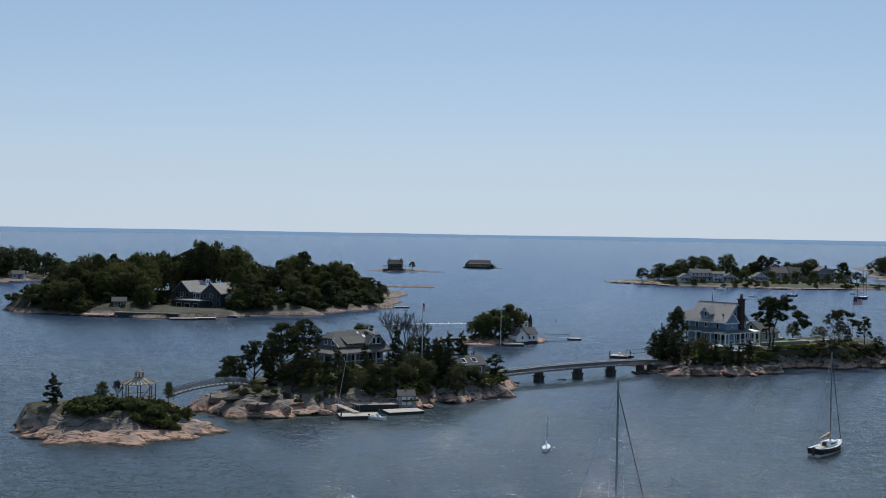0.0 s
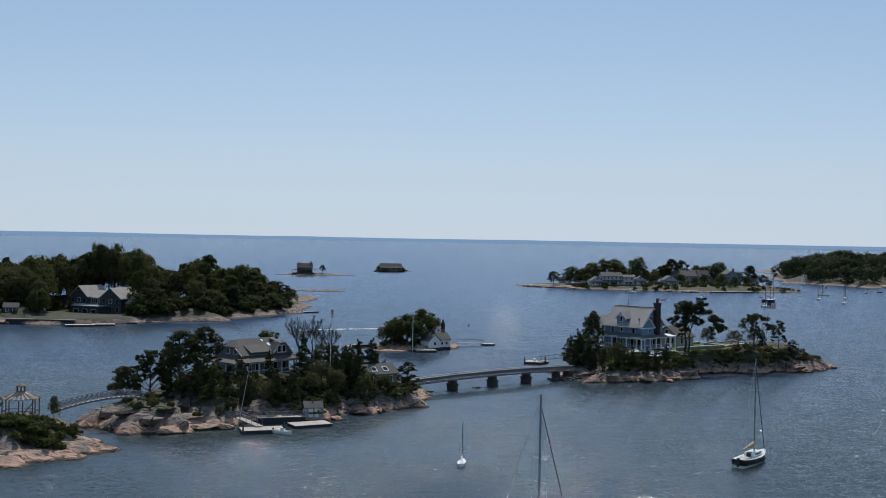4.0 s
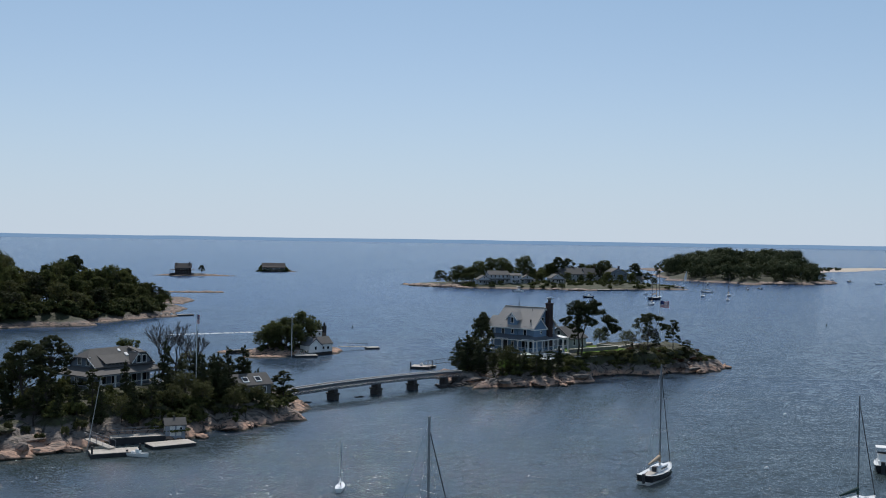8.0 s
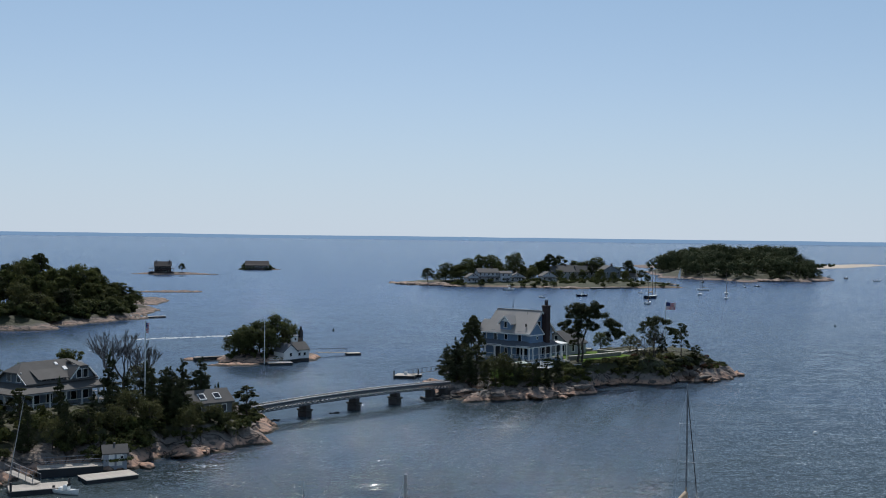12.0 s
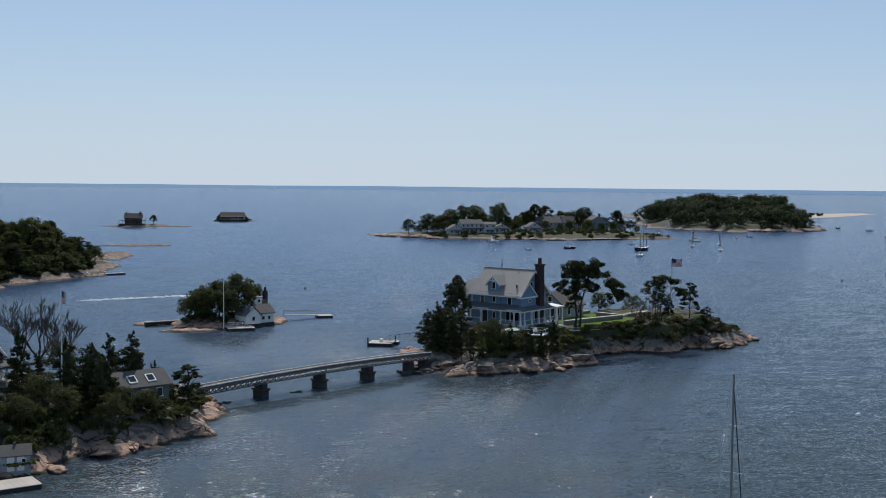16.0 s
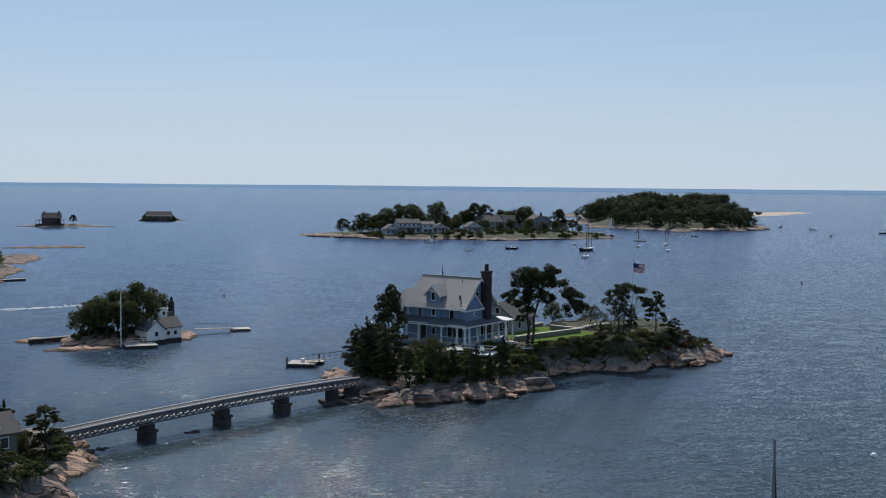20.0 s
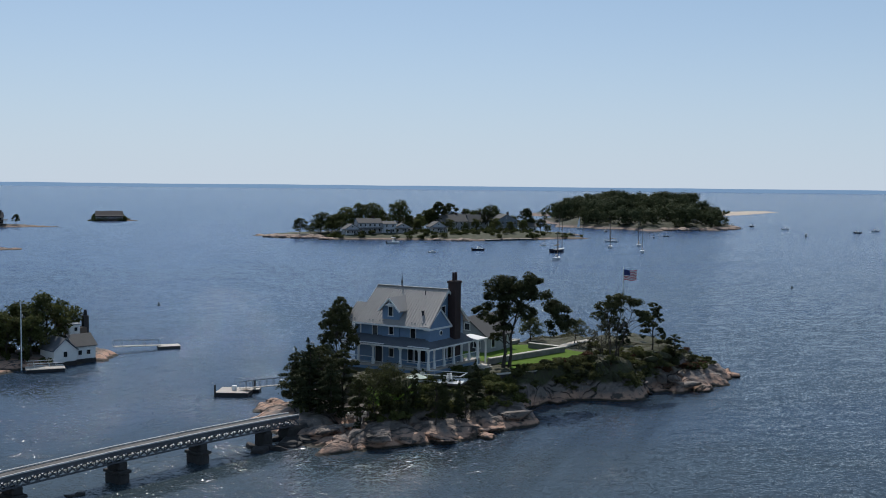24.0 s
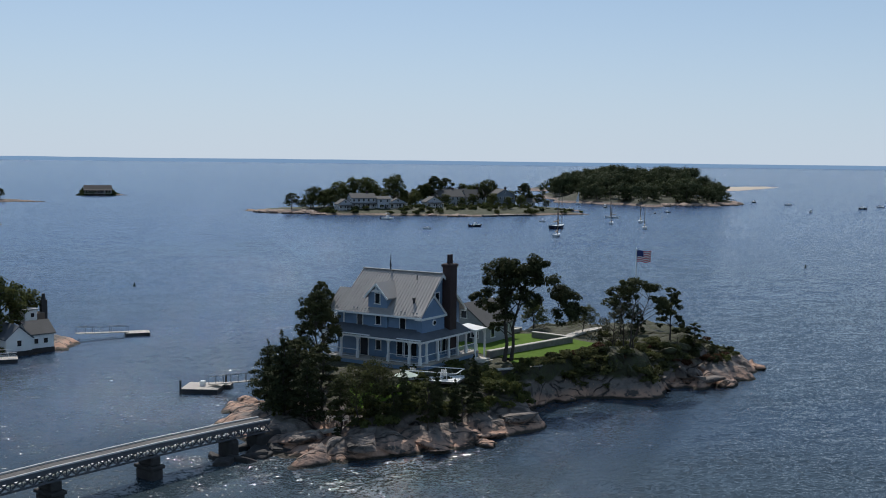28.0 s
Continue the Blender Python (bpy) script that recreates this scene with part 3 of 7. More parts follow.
def limbs_mesh(name, h, r, tips, seed, lean=0.0, fork=0.35, mat=None):
    """A tapered, slightly crooked trunk and limbs that reach to the tips."""
    g = random.Random(seed)
    verts, faces = [], []
    spine = [Vector((lean * h * (k / 5) ** 2 + g.uniform(-0.03, 0.03) * h * (k > 0), g.uniform(-0.03, 0.03) * h * (k > 0), h * k / 5 - (0.3 if k == 0 else 0))) for k in range(6)]
    tube(spine, [r * (1.25 if k == 0 else 1 - 0.15 * k) for k in range(6)], 7, verts, faces)
    for tip in tips:
        tip = Vector(tip)
        start = max(fork, min(0.95, (tip.z / max(h, 0.1)) - 0.18 - 0.1 * g.random()))
        k = start * 5
        i = min(int(k), 4)
        root = spine[i].lerp(spine[i + 1], k - i)
        mid = root.lerp(tip, 0.55) + Vector((g.uniform(-0.1, 0.1), g.uniform(-0.1, 0.1), 0.08)) * (tip - root).length
        tube([root, mid, tip], [r * 0.42, r * 0.26, r * 0.08], 5, verts, faces)
    return mesh_of(name, verts, faces, mat or BARK, True)


def oak_blobs(seed, h, w, low=0.35, n=11):
    """A rounded crown of overlapping lobes, with some hanging low at the sides."""
    g = random.Random(seed)
    out = [(0, 0, h * 0.74, w * 0.3, w * 0.3, h * 0.23), (0, 0, h * 0.5, w * 0.34, w * 0.34, h * 0.2)]
    for k in range(n):
        a, t = k * 2.4 + g.uniform(-0.4, 0.4), (k + 0.5) / n
        rad = w * 0.5 * (0.72 - 0.42 * t * t) * g.uniform(0.8, 1.12)
        q = w * g.uniform(0.15, 0.23)
        out.append((rad * math.cos(a), rad * math.sin(a), h * (low + 0.14 + (0.74 - low) * t), q, q, q * g.uniform(0.65, 0.95)))
    return out


def pine_blobs(seed, h, w, low=0.45, n=14):
    """Flat plates of needles on long limbs, with sky between them."""
    g = random.Random(seed)
    out = [(0, 0, h * 0.95, w * 0.17, w * 0.17, h * 0.05)]
    for k in range(n):
        a, t = k * 2.4 + g.uniform(-0.5, 0.5), k / n
        rad = w * 0.5 * (1 - 0.6 * t) * g.uniform(0.5, 1.0)
        q = w * g.uniform(0.1, 0.17)
        out.append((rad * math.cos(a), rad * math.sin(a), h * (low + (0.93 - low) * t) + g.uniform(-0.03, 0.03) * h, q, q, q * g.uniform(0.45, 0.7)))
    return out


def cone_blobs(seed, h, w, n=12, low=0.04):
    g = random.Random(seed)
    out = []
    for k in range(n):
        t = k / (n - 1)
        q = w * 0.5 * (1.03 - t) ** 0.55 * g.uniform(0.8, 1.1)
        a = k * 2.4
        out.append((q * 0.45 * math.cos(a), q * 0.45 * math.sin(a), h * (low + 0.1 + (0.88 - low) * t), q * g.uniform(0.6, 0.85), q * g.uniform(0.6, 0.85), h * 0.085))
    return out


def shrub_blobs(seed, n=7):
    g = random.Random(seed)
    return [(g.uniform(-0.7, 0.7), g.uniform(-0.7, 0.7), g.uniform(0.25, 0.65), g.uniform(0.3, 0.55), g.uniform(0.3, 0.55), g.uniform(0.25, 0.4)) for _ in range(n)]


STORE = {}


def tree_meshes(kind, variant, level):
    """Shared meshes of a 10 m tree of that kind: limbs and crown. level 0 is the nearest, 2 the farthest."""
    key = (kind, variant, level)
    if key in STORE:
        return STORE[key]
    s = variant * 13 + 5
    count, leaf = ((6400, 0.17), (3300, 0.26), (900, 0.5))[level]
    if kind == "oak":
        blobs, mat, tr = oak_blobs(s, 10, 8.6, 0.1, 17), LEAF, 0.24
    elif kind == "oak_tall":
        blobs, mat, tr = oak_blobs(s, 10, 6.5, 0.15, 14), LEAF, 0.2
    elif kind == "pine":
        blobs, mat, tr = pine_blobs(s, 10, 8.5, 0.4, 22), PINE, 0.2
        count, leaf = int(count * 1.4), leaf * 0.9
    elif kind == "pitch_pine":
        blobs, mat, tr = pine_blobs(s, 10, 6.2, 0.28, 19), PINE, 0.17
        count, leaf = int(count * 1.2), leaf * 0.95
    elif kind == "airy_oak":
        blobs, mat, tr = oak_blobs(s + 3, 10, 8.8, 0.22, 15), OLIVE, 0.16
        count = int(count * 0.62)
    elif kind == "cedar":
        blobs, mat, tr = cone_blobs(s, 10, 4.6), CEDAR, 0.15
        leaf *= 0.85
    elif kind == "spruce":
        blobs, mat, tr = cone_blobs(s, 10, 6.4, 15, 0.0), CEDAR, 0.16
        leaf *= 0.9
    crown = leaf_cloud("crown", blobs, count, leaf, mat, s, 0.15 if kind in ("cedar", "spruce") else 0.3)
    tall = 9.3 if kind in ("cedar", "spruce", "pitch_pine") else 8.2
    trunk = limbs_mesh("trunk", tall, tr, [b[:3] for b in blobs] if kind not in ("cedar", "spruce") else [], s, 0.03 * (variant % 3 - 1), 0.3)
    STORE[key] = (trunk, crown)
    return STORE[key]


WORDS = {
    "oak": ("oak_tree", "broad dark oak with a round crown", "tree"),
    "oak_tall": ("oak_tree", "tall leafy tree with ragged crown", "tree"),
    "pine": ("pine_tree", "dark pine with layered limbs", "pine tree"),
    "pitch_pine": ("pine_tree", "slim ragged dark pine", "pine tree"),
    "airy_oak": ("young_oak_tree", "young olive-green tree with a thin open crown", "tree"),
    "cedar": ("cedar_tree", "narrow dark red cedar", "cedar tree"),
    "spruce": ("spruce_tree", "bushy dark conifer", "conifer tree"),
}


def tree(kind, x, y, z, h, variant=0, level=0, turn=None, wide=1.0, group="", where=""):
    name, label, cat = WORDS[kind]
    trunk, crown = tree_meshes(kind, variant, level)
    turn = turn if turn is not None else (x * 37 + y * 53) % 360
    s = h / 10
    m = pose(x, y, z, 0, 0, turn) @ Matrix.Diagonal((s * wide, s * wide, s, 1))
    t = thing(name, m, label + (" " + where if where else ""), cat, group)
    part("trunk", trunk, BARK, t)
    part("crown", crown, LEAF, t)
    return t


def shrub(x, y, z, w, h, variant=0, mat=None, level=0, label="low green shrub growing between the rocks", group=""):
    key = ("shrub", variant, (mat or SHRUB).name, level)
    if key not in STORE:
        STORE[key] = leaf_cloud("leaves", shrub_blobs(variant + 3), (820, 420)[level], (0.115, 0.16)[level], mat or SHRUB, variant + 40)
        STORE[key + ("stems",)] = limbs_mesh("stems", 0.5, 0.035, [(0.4, 0.2, 0.5), (-0.4, 0.1, 0.5), (0.1, -0.4, 0.45), (-0.1, 0.5, 0.5)], variant, 0, 0.1)
    m = pose(x, y, z - 0.1, 0, 0, (x * 71 + y * 29) % 360) @ Matrix.Diagonal((w / 2, w / 2, h, 1))
    t = thing("shrub", m, label, "shrub", group)
    part("stems", STORE[key + ("stems",)], BARK, t)
    part("leaves", STORE[key], SHRUB, t)
    return t


def scatter_trees(isle, spots, level, group, where):
    for k, (kind, x, y, h, *rest) in enumerate(spots):
        tree(kind, x, y, ground(isle, x, y) - 0.15, h, (k * 3 + int(abs(x))) % 4, level, wide=rest[0] if rest else 1.0, group=group, where=where)



def undergrowth(isle, spots, mat, label, per=260, leaf=0.5, seed=1):
    """Far low growth that nobody could count: one mass of leaf clumps."""
    blobs = [(x, y, ground(isle, x, y) + h * 0.45, w / 2, w / 2, h * 0.5) for x, y, w, h in spots]
    t = thing("undergrowth", Matrix.Identity(4), label, "shrubs", kind="stuff")
    part("leaves", leaf_cloud("leaves", blobs, per * len(spots), leaf, mat, seed, 0.3, 0.3), mat, t)



# blue house island
B = "ground_blue_house_island"
scatter_trees(B, [
    ("spruce", 49.6, 256.6, 6.6, 1.2), ("spruce", 50.4, 251.6, 8.0, 1.15), ("pitch_pine", 52.0, 254.0, 7.6, 1.3), ("spruce", 52.3, 248.6, 6.6, 1.1), ("pitch_pine", 51.2, 260.0, 6.4, 1.3), ("pine", 55.6, 261.4, 9.6, 0.75), ("pine", 53.6, 258.4, 7.6, 0.9), ("pine", 57.6, 268.4, 9.8, 0.62),
    ("pitch_pine", 54.3, 251.6, 6.9, 1.2), ("airy_oak", 56.6, 245.4, 6.6, 0.95), ("airy_oak", 58.6, 246.6, 6.0, 0.9), ("pitch_pine", 55.0, 246.0, 5.6, 1.1), ("cedar", 59.9, 244.4, 4.6, 1.0), ("cedar", 61.2, 245.6, 4.4, 1.1), ("pitch_pine", 63.0, 243.2, 4.8, 1.0), ("cedar", 64.2, 244.4, 5.2, 0.95), ("cedar", 66.3, 245.0, 4.4, 1.0), ("pitch_pine", 67.4, 245.8, 4.0, 1.1),
    ("cedar", 69.6, 249.0, 4.8, 1.2), ("spruce", 62.5, 274.0, 8.6, 0.9), ("cedar", 54.2, 243.6, 2.2, 1.4),
], 0, "trees below the blue house", "by the blue house")
scatter_trees(B, [("cedar", 92.6, 267.4, 2.6, 1.2), ("pitch_pine", 102.9, 268.2, 6.9, 1.0), ("pine", 99.4, 275.0, 5.6, 0.9), ("cedar", 100.5, 272.6, 4.2, 1.4), ("pitch_pine", 106.4, 268.2, 4.0, 1.3), ("spruce", 109.4, 268.6, 2.6, 1.5), ("oak", 90.0, 283.0, 4.4, 1.1), ("airy_oak", 94.6, 276.6, 4.4, 1.1)], 0, "trees on the granite ridge", "on the granite ridge")


def shaped_tree(x, y, z, turn, blobs, trunks, mat, count, leaf, seed, name, label, cat):
    """A tree of its own habit: blobs are clumps (along, up, radius), spread a little in depth; trunks are (foot, top along, height, radius)."""
    gg = random.Random(seed)
    t = thing(name, pose(x, y, z, 0, 0, turn), label, cat)
    full = [(a, gg.uniform(-1.3, 1.3), h, r, r, r * 0.72) for a, h, r in blobs]
    for foot, head, tall, thick in trunks:
        near = [b for b in full if abs(b[0] - head) < 3.6]
        limbs = limbs_mesh("trunk", tall, thick, [(b[0] - foot, b[1], b[2]) for b in near], seed + int(tall * 3), (head - foot) / tall, 0.3)
        part("trunk", limbs, BARK, t).location = (foot, 0, 0)
    part("crown", leaf_cloud("crown", full, count, leaf, mat, seed, 0.3), mat, t)
    return t


shaped_tree(78.0, 261.6, 4.4, -17, [(-0.8, 11.1, 2.0), (1.1, 11.4, 1.8), (3.3, 11.0, 2.1), (-1.2, 9.3, 2.1), (1.4, 9.4, 2.0), (4.1, 9.3, 1.8), (6.0, 8.1, 1.8), (7.3, 7.1, 1.8), (6.6, 5.3, 1.7), (8.4, 5.6, 1.2), (-1.8, 7.1, 2.0), (-3.5, 7.3, 1.3), (0.2, 7.2, 1.8), (2.6, 7.4, 1.6), (-0.3, 5.1, 1.4), (-1.2, 4.0, 1.0)],
            [(-0.3, 0.3, 10.4, 0.24), (0.5, 2.4, 10.0, 0.22)], PINE, 19000, 0.17, 31, "pine_tree", "tall dark twin-trunked pine with a wide clumped crown", "pine tree")
shaped_tree(94.6, 263.4, 4.6, -17, [(-1.6, 7.0, 1.3), (-0.4, 8.0, 1.4), (1.2, 8.2, 1.6), (2.6, 7.6, 1.3), (0.4, 6.9, 1.3), (4.2, 5.6, 1.3), (3.2, 6.1, 1.0), (-2.4, 5.9, 1.0), (5.0, 4.9, 0.8)],
            [(0.0, 0.8, 7.4, 0.13), (0.6, 2.4, 6.8, 0.11), (-0.6, -1.2, 6.4, 0.1)], PINE, 6200, 0.14, 37, "pine_tree", "slim pine with an umbrella crown on crooked stems", "pine tree")
shaped_tree(93.0, 264.6, 4.4, -17, [(-1.4, 3.6, 1.3), (0.2, 4.6, 1.3), (1.5, 3.4, 1.2), (-0.4, 2.2, 1.4), (1.0, 1.8, 1.1), (-2.4, 2.0, 1.0)],
            [(0.0, 0.2, 4.2, 0.1), (0.3, 1.0, 3.6, 0.08)], TWIGGY, 1500, 0.11, 41, "thin_tree", "thin grey-green tree with a see-through crown", "tree")

# cottage island
C = "ground_cottage_island"
g = random.Random(3)
spots = [("pine", -33.5, 198, 9.5, 1.0), ("pine", -28.5, 197, 10.2, 1.1), ("pine", -36.5, 194, 7.6, 1.0), ("pine", -25.0, 201, 9.4, 1.0), ("oak", -30.5, 200, 8.0, 0.8), ("pitch_pine", -24.5, 194, 7.0, 1.0), ("cedar", -29.5, 190.5, 5.6, 1.2), ("pitch_pine", -25.5, 189.5, 5.8, 1.2),
         ("cedar", -19.8, 190, 4.8, 1.2), ("spruce", -16.4, 190, 5.4, 1.0), ("airy_oak", -13.5, 191.0, 4.4, 1.0), ("cedar", -12.0, 191.5, 6.2, 1.0), ("pitch_pine", -9.6, 193, 5.0, 1.1), ("pitch_pine", -18.0, 194.0, 5.6, 1.1), ("cedar", -13.6, 196.6, 6.0, 1.0), ("cedar", -22.0, 187.6, 3.4, 1.3), ("airy_oak", -6.6, 195.6, 4.2, 1.2),
         ("cedar", -8.5, 208, 8.4, 1.0), ("cedar", -2.5, 204, 6.6, 1.4), ("spruce", 0.0, 206, 6.8, 1.3), ("spruce", 1.6, 204.4, 5.0, 1.2), ("cedar", 1.4, 211, 6.6, 1.4), ("airy_oak", -5.0, 201.5, 4.8, 1.2), ("airy_oak", -2.4, 199.6, 4.4, 1.2), ("spruce", -6.0, 206, 5.2, 1.3), ("airy_oak", 6.0, 203.5, 2.8, 1.3), ("spruce", 1.0, 202.0, 5.4, 1.1), ("cedar", 4.0, 212.4, 7.0, 1.4), ("airy_oak", 2.4, 199.6, 4.6, 1.1), ("pitch_pine", 10.6, 213, 5.8, 1.5), ("airy_oak", 8.6, 211.6, 3.0, 1.3),
         ("oak_tall", -16, 222, 9.4), ("airy_oak", -22, 219, 7.6), ("airy_oak", -5, 217, 6.0), ("cedar", -7.6, 199.6, 5.0, 1.2), ("pine", -38.6, 201, 6.2, 0.9),
         ("cedar", -1.0, 214.5, 6.4, 1.5), ("spruce", 1.4, 216.6, 6.0, 1.3), ("cedar", 3.8, 216.0, 6.2, 1.5), ("cedar", 6.4, 217.0, 5.6, 1.6), ("cedar", -3.6, 210.4, 6.6, 1.5), ("spruce", -1.0, 208.6, 6.2, 1.2), ("airy_oak", 3.6, 203.4, 3.4, 1.2), ("cedar", -9.4, 197.0, 4.6, 1.3)]
scatter_trees(C, spots, 0, "trees on the cottage island", "on the cottage rock")

# white cottage island
W_ = "ground_white_cottage_island"
scatter_trees(W_, [("oak", 19.4, 310, 9.6, 1.0), ("oak", 13.8, 306.5, 7.2, 1.1), ("oak", 10.6, 306.4, 6.4, 1.1), ("oak", 17.2, 305.8, 6.4, 1.1), ("oak", 22.4, 313.5, 7.6, 0.9), ("oak", 15.4, 313, 8.0, 1.1), ("oak", 11.6, 311, 7.0, 1.1), ("airy_oak", 8.4, 308.6, 5.2, 0.9)], 1, "trees beside the white cottage", "beside the white cottage")

# gazebo island
scatter_trees("ground_gazebo_island", [("cedar", -58.0, 165.0, 4.8, 1.7), ("oak", -52.6, 171.0, 3.9, 0.8), ("oak", -42.4, 171.8, 3.6, 0.6)], 0, "trees on the gazebo island", "on bare granite")

# lodge island: the wood's top line rises to a tall stand behind the lodge and falls away to the point
WOOD_TOP = [(-160, 6), (-153, 13), (-144, 18), (-135, 20.5), (-122, 18.5), (-114, 21), (-106, 18), (-100, 23), (-95, 26), (-82, 23.5), (-76, 22), (-70, 15), (-65, 17.5), (-57.5, 22), (-52.6, 18), (-39.4, 16.5), (-36, 12), (-29.5, 12), (-24, 7)]
spots = []
SHORE_LINE = [(-155, 405), (-133, 384), (-110, 379), (-75, 392), (-62, 400), (-50, 411), (-39, 427), (-24, 444)]
spots += [("oak", -79, 441, 10.0, 1.0), ("airy_oak", -74, 443, 9.0, 1.1), ("oak", -69.5, 438, 9.0, 1.0)]
while len(spots) < 165:
    x, y = g.uniform(-155, -25), g.uniform(380, 482)
    z = ground("ground_lodge_island", x, y)
    front = float(np.interp(x, *zip(*SHORE_LINE)))
    near = any((x - a) ** 2 + (y - b) ** 2 < 20 for _, a, b, *_ in spots)
    if z > 0.9 and not near and y > front and not (-105 < x < -76 and y < 427) and not (-122 < x < -106 and y < 394) and not (-82 < x < -66 and y > 440):
        top = float(np.interp(x, *zip(*WOOD_TOP))) * (g.uniform(0.52, 0.7) if y < front + 13 else g.uniform(0.7, 0.9) if y < front + 26 else g.uniform(0.92, 1.06))
        tall = max(4.0, top - z)
        spots.append((g.choice(("oak", "oak", "oak_tall", "airy_oak", "pine", "oak_tall")), x, y, tall, min(1.3, 11.0 / tall) * g.uniform(0.85, 1.1)))
scatter_trees("ground_lodge_island", spots, 1, "trees of the lodge island", "in a dense wood")

# ---- houses ----


def window(parent, m, w, h, frame_mat=None, bars=0, arch=False):
    """A window in its wall: frame and sill proud of the wall, dark pane set back, glazing bars. m: pose, x along the wall, y out of it."""
    fm = frame_mat or WHITE
    win = new("window")
    win.parent = parent
    win.matrix_basis = m
    t = 0.075
    bm = box(-w / 2 - t, -w / 2, -0.05, 0.07, -h / 2, h / 2)
    box(w / 2, w / 2 + t, -0.05, 0.07, -h / 2, h / 2, bm)
    box(-w / 2 - t * 1.3, w / 2 + t * 1.3, -0.05, 0.09, h / 2, h / 2 + t * 1.3, bm)
    for k in range(bars):
        zc = -h / 2 + h * (k + 1) / (bars + 1)
        box(-w / 2, w / 2, -0.02, 0.045, zc - 0.025, zc + 0.025, bm)
    part("window_frame", bm, fm, win)
    part("sill", box(-w / 2 - 0.14, w / 2 + 0.14, -0.05, 0.14, -h / 2 - 0.08, -h / 2), fm, win)
    part("pane", box(-w / 2, w / 2, -0.03, 0.015, -h / 2, h / 2), GLASS, win)
    return win


FACING = {"s": 180, "n": 0, "e": -90, "w": 90}


def wall_pose(side, along, out, z):
    """Pose of a thing on a wall of a house: its y axis points out of the wall on side s (-y), n, e (+x) or w."""
    x, y = {"s": (along, out), "n": (along, out), "e": (out, along), "w": (out, along)}[side]
    return pose(x, y, z, 0, 0, FACING[side])


def gable_roof(x0, x1, y0, y1, ze, zr, over=0.4, thick=0.22, along="x"):
    """Two roof planes over a rectangle, ridge along x or y, with overhang."""
    bm = bmesh.new()
    if along == "x":
        ym = (y0 + y1) / 2
        k = (zr - ze) / (ym - y0)
        for s, ya in ((-1, y0 - over), (1, y1 + over)):
            zl = ze - k * over
            slab([(x0 - over, ya, zl), (x1 + over, ya, zl), (x1 + over, ym, zr), (x0 - over, ym, zr)], thick, bm)
    else:
        xm = (x0 + x1) / 2
        k = (zr - ze) / (xm - x0)
        for s, xa in ((-1, x0 - over), (1, x1 + over)):
            zl = ze - k * over
            slab([(xa, y0 - over, zl), (xa, y1 + over, zl), (xm, y1 + over, zr), (xm, y0 - over, zr)], thick, bm)
    return bm


def gable_body(x0, x1, y0, y1, z0, ze, zr, along="x", drop=0.24):
    """Walls up to the eaves, with the gable triangles, as one closed solid."""
    if along == "x":
        ym = (y0 + y1) / 2
        return prism([(y0, z0), (y1, z0), (y1, ze - drop), (ym, zr - drop), (y0, ze - drop)], x1 - x0, "x", x0)
    xm = (x0 + x1) / 2
    return prism([(x0, z0), (x1, z0), (x1, ze - drop), (xm, zr - drop), (x0, ze - drop)], y1 - y0, "y", y0)


def simple_house(m, w, d, eave, ridge, walls, roofing, label, storeys=2, across=4, along="x", chimney=None, porch=None, group="", name="house", trim=None, base=0.0):
    """A gabled house w wide and d deep about its middle; windows on all four sides; porch: (depth, eave height) along the front."""
    h = thing(name, m, label, "house", group)
    part("wall", gable_body(-w / 2, w / 2, -d / 2, d / 2, base, eave, ridge, along), walls, h)
    part("roof", gable_roof(-w / 2, w / 2, -d / 2, d / 2, eave, ridge, 0.4, 0.22, along), roofing, h)
    step = eave / storeys
    for k in range(storeys):
        z = step * (k + 0.55)
        for i in range(across):
            a = -w / 2 + w * (i + 0.5) / across
            for side, out in (("s", -d / 2), ("n", d / 2)):
                window(h, wall_pose(side, a, out, z), min(1.0, w / across * 0.45), step * 0.5, trim)
        deep = max(1, int(d / 3))
        for i in range(deep):
            a = -d / 2 + d * (i + 0.5) / deep
            for side, out in (("e", w / 2), ("w", -w / 2)):
                window(h, wall_pose(side, a, out, z), 0.9, step * 0.5, trim)
    if along == "y":
        window(h, wall_pose("s", 0, -d / 2, eave + (ridge - eave) * 0.4), 0.8, 0.9, trim)
    bm = box(-0.55, 0.55, -0.06, 0.03, -1.05, 1.05)
    door = part("door", bm, DARK, h)
    door.matrix_basis = wall_pose("s", w * 0.12, -d / 2, 1.1)
    if chimney:
        x, y, r, top = chimney
        c = part("chimney", box(x - r, x + r, y - r, y + r, eave * 0.6, top, None, 0.04), BRICK, h)
        part("cap", box(x - r - 0.1, x + r + 0.1, y - r - 0.1, y + r + 0.1, top - 0.35, top - 0.15), BRICK, c)
    if porch:
        p, pe = porch
        part("porch_roof", slab([(-w / 2 - 0.3, -d / 2 - p, pe), (w / 2 + 0.3, -d / 2 - p, pe), (w / 2 + 0.3, -d / 2, pe + 0.6), (-w / 2 - 0.3, -d / 2, pe + 0.6)], 0.18), roofing, h)
        part("porch_floor", box(-w / 2, w / 2, -d / 2 - p + 0.1, -d / 2, base, base + 0.35), PLANK, h)
        for i in range(5):
            x = -w / 2 + 0.15 + (w - 0.3) * i / 4
            part("post", box(x - 0.08, x + 0.08, -d / 2 - p + 0.2, -d / 2 - p + 0.36, base + 0.3, pe - 0.12), trim or WHITE, h)
        part("railing", box(-w / 2 + 0.1, w / 2 - 0.1, -d / 2 - p + 0.24, -d / 2 - p + 0.32, base + 1.15, base + 1.25), trim or WHITE, h)
    return h


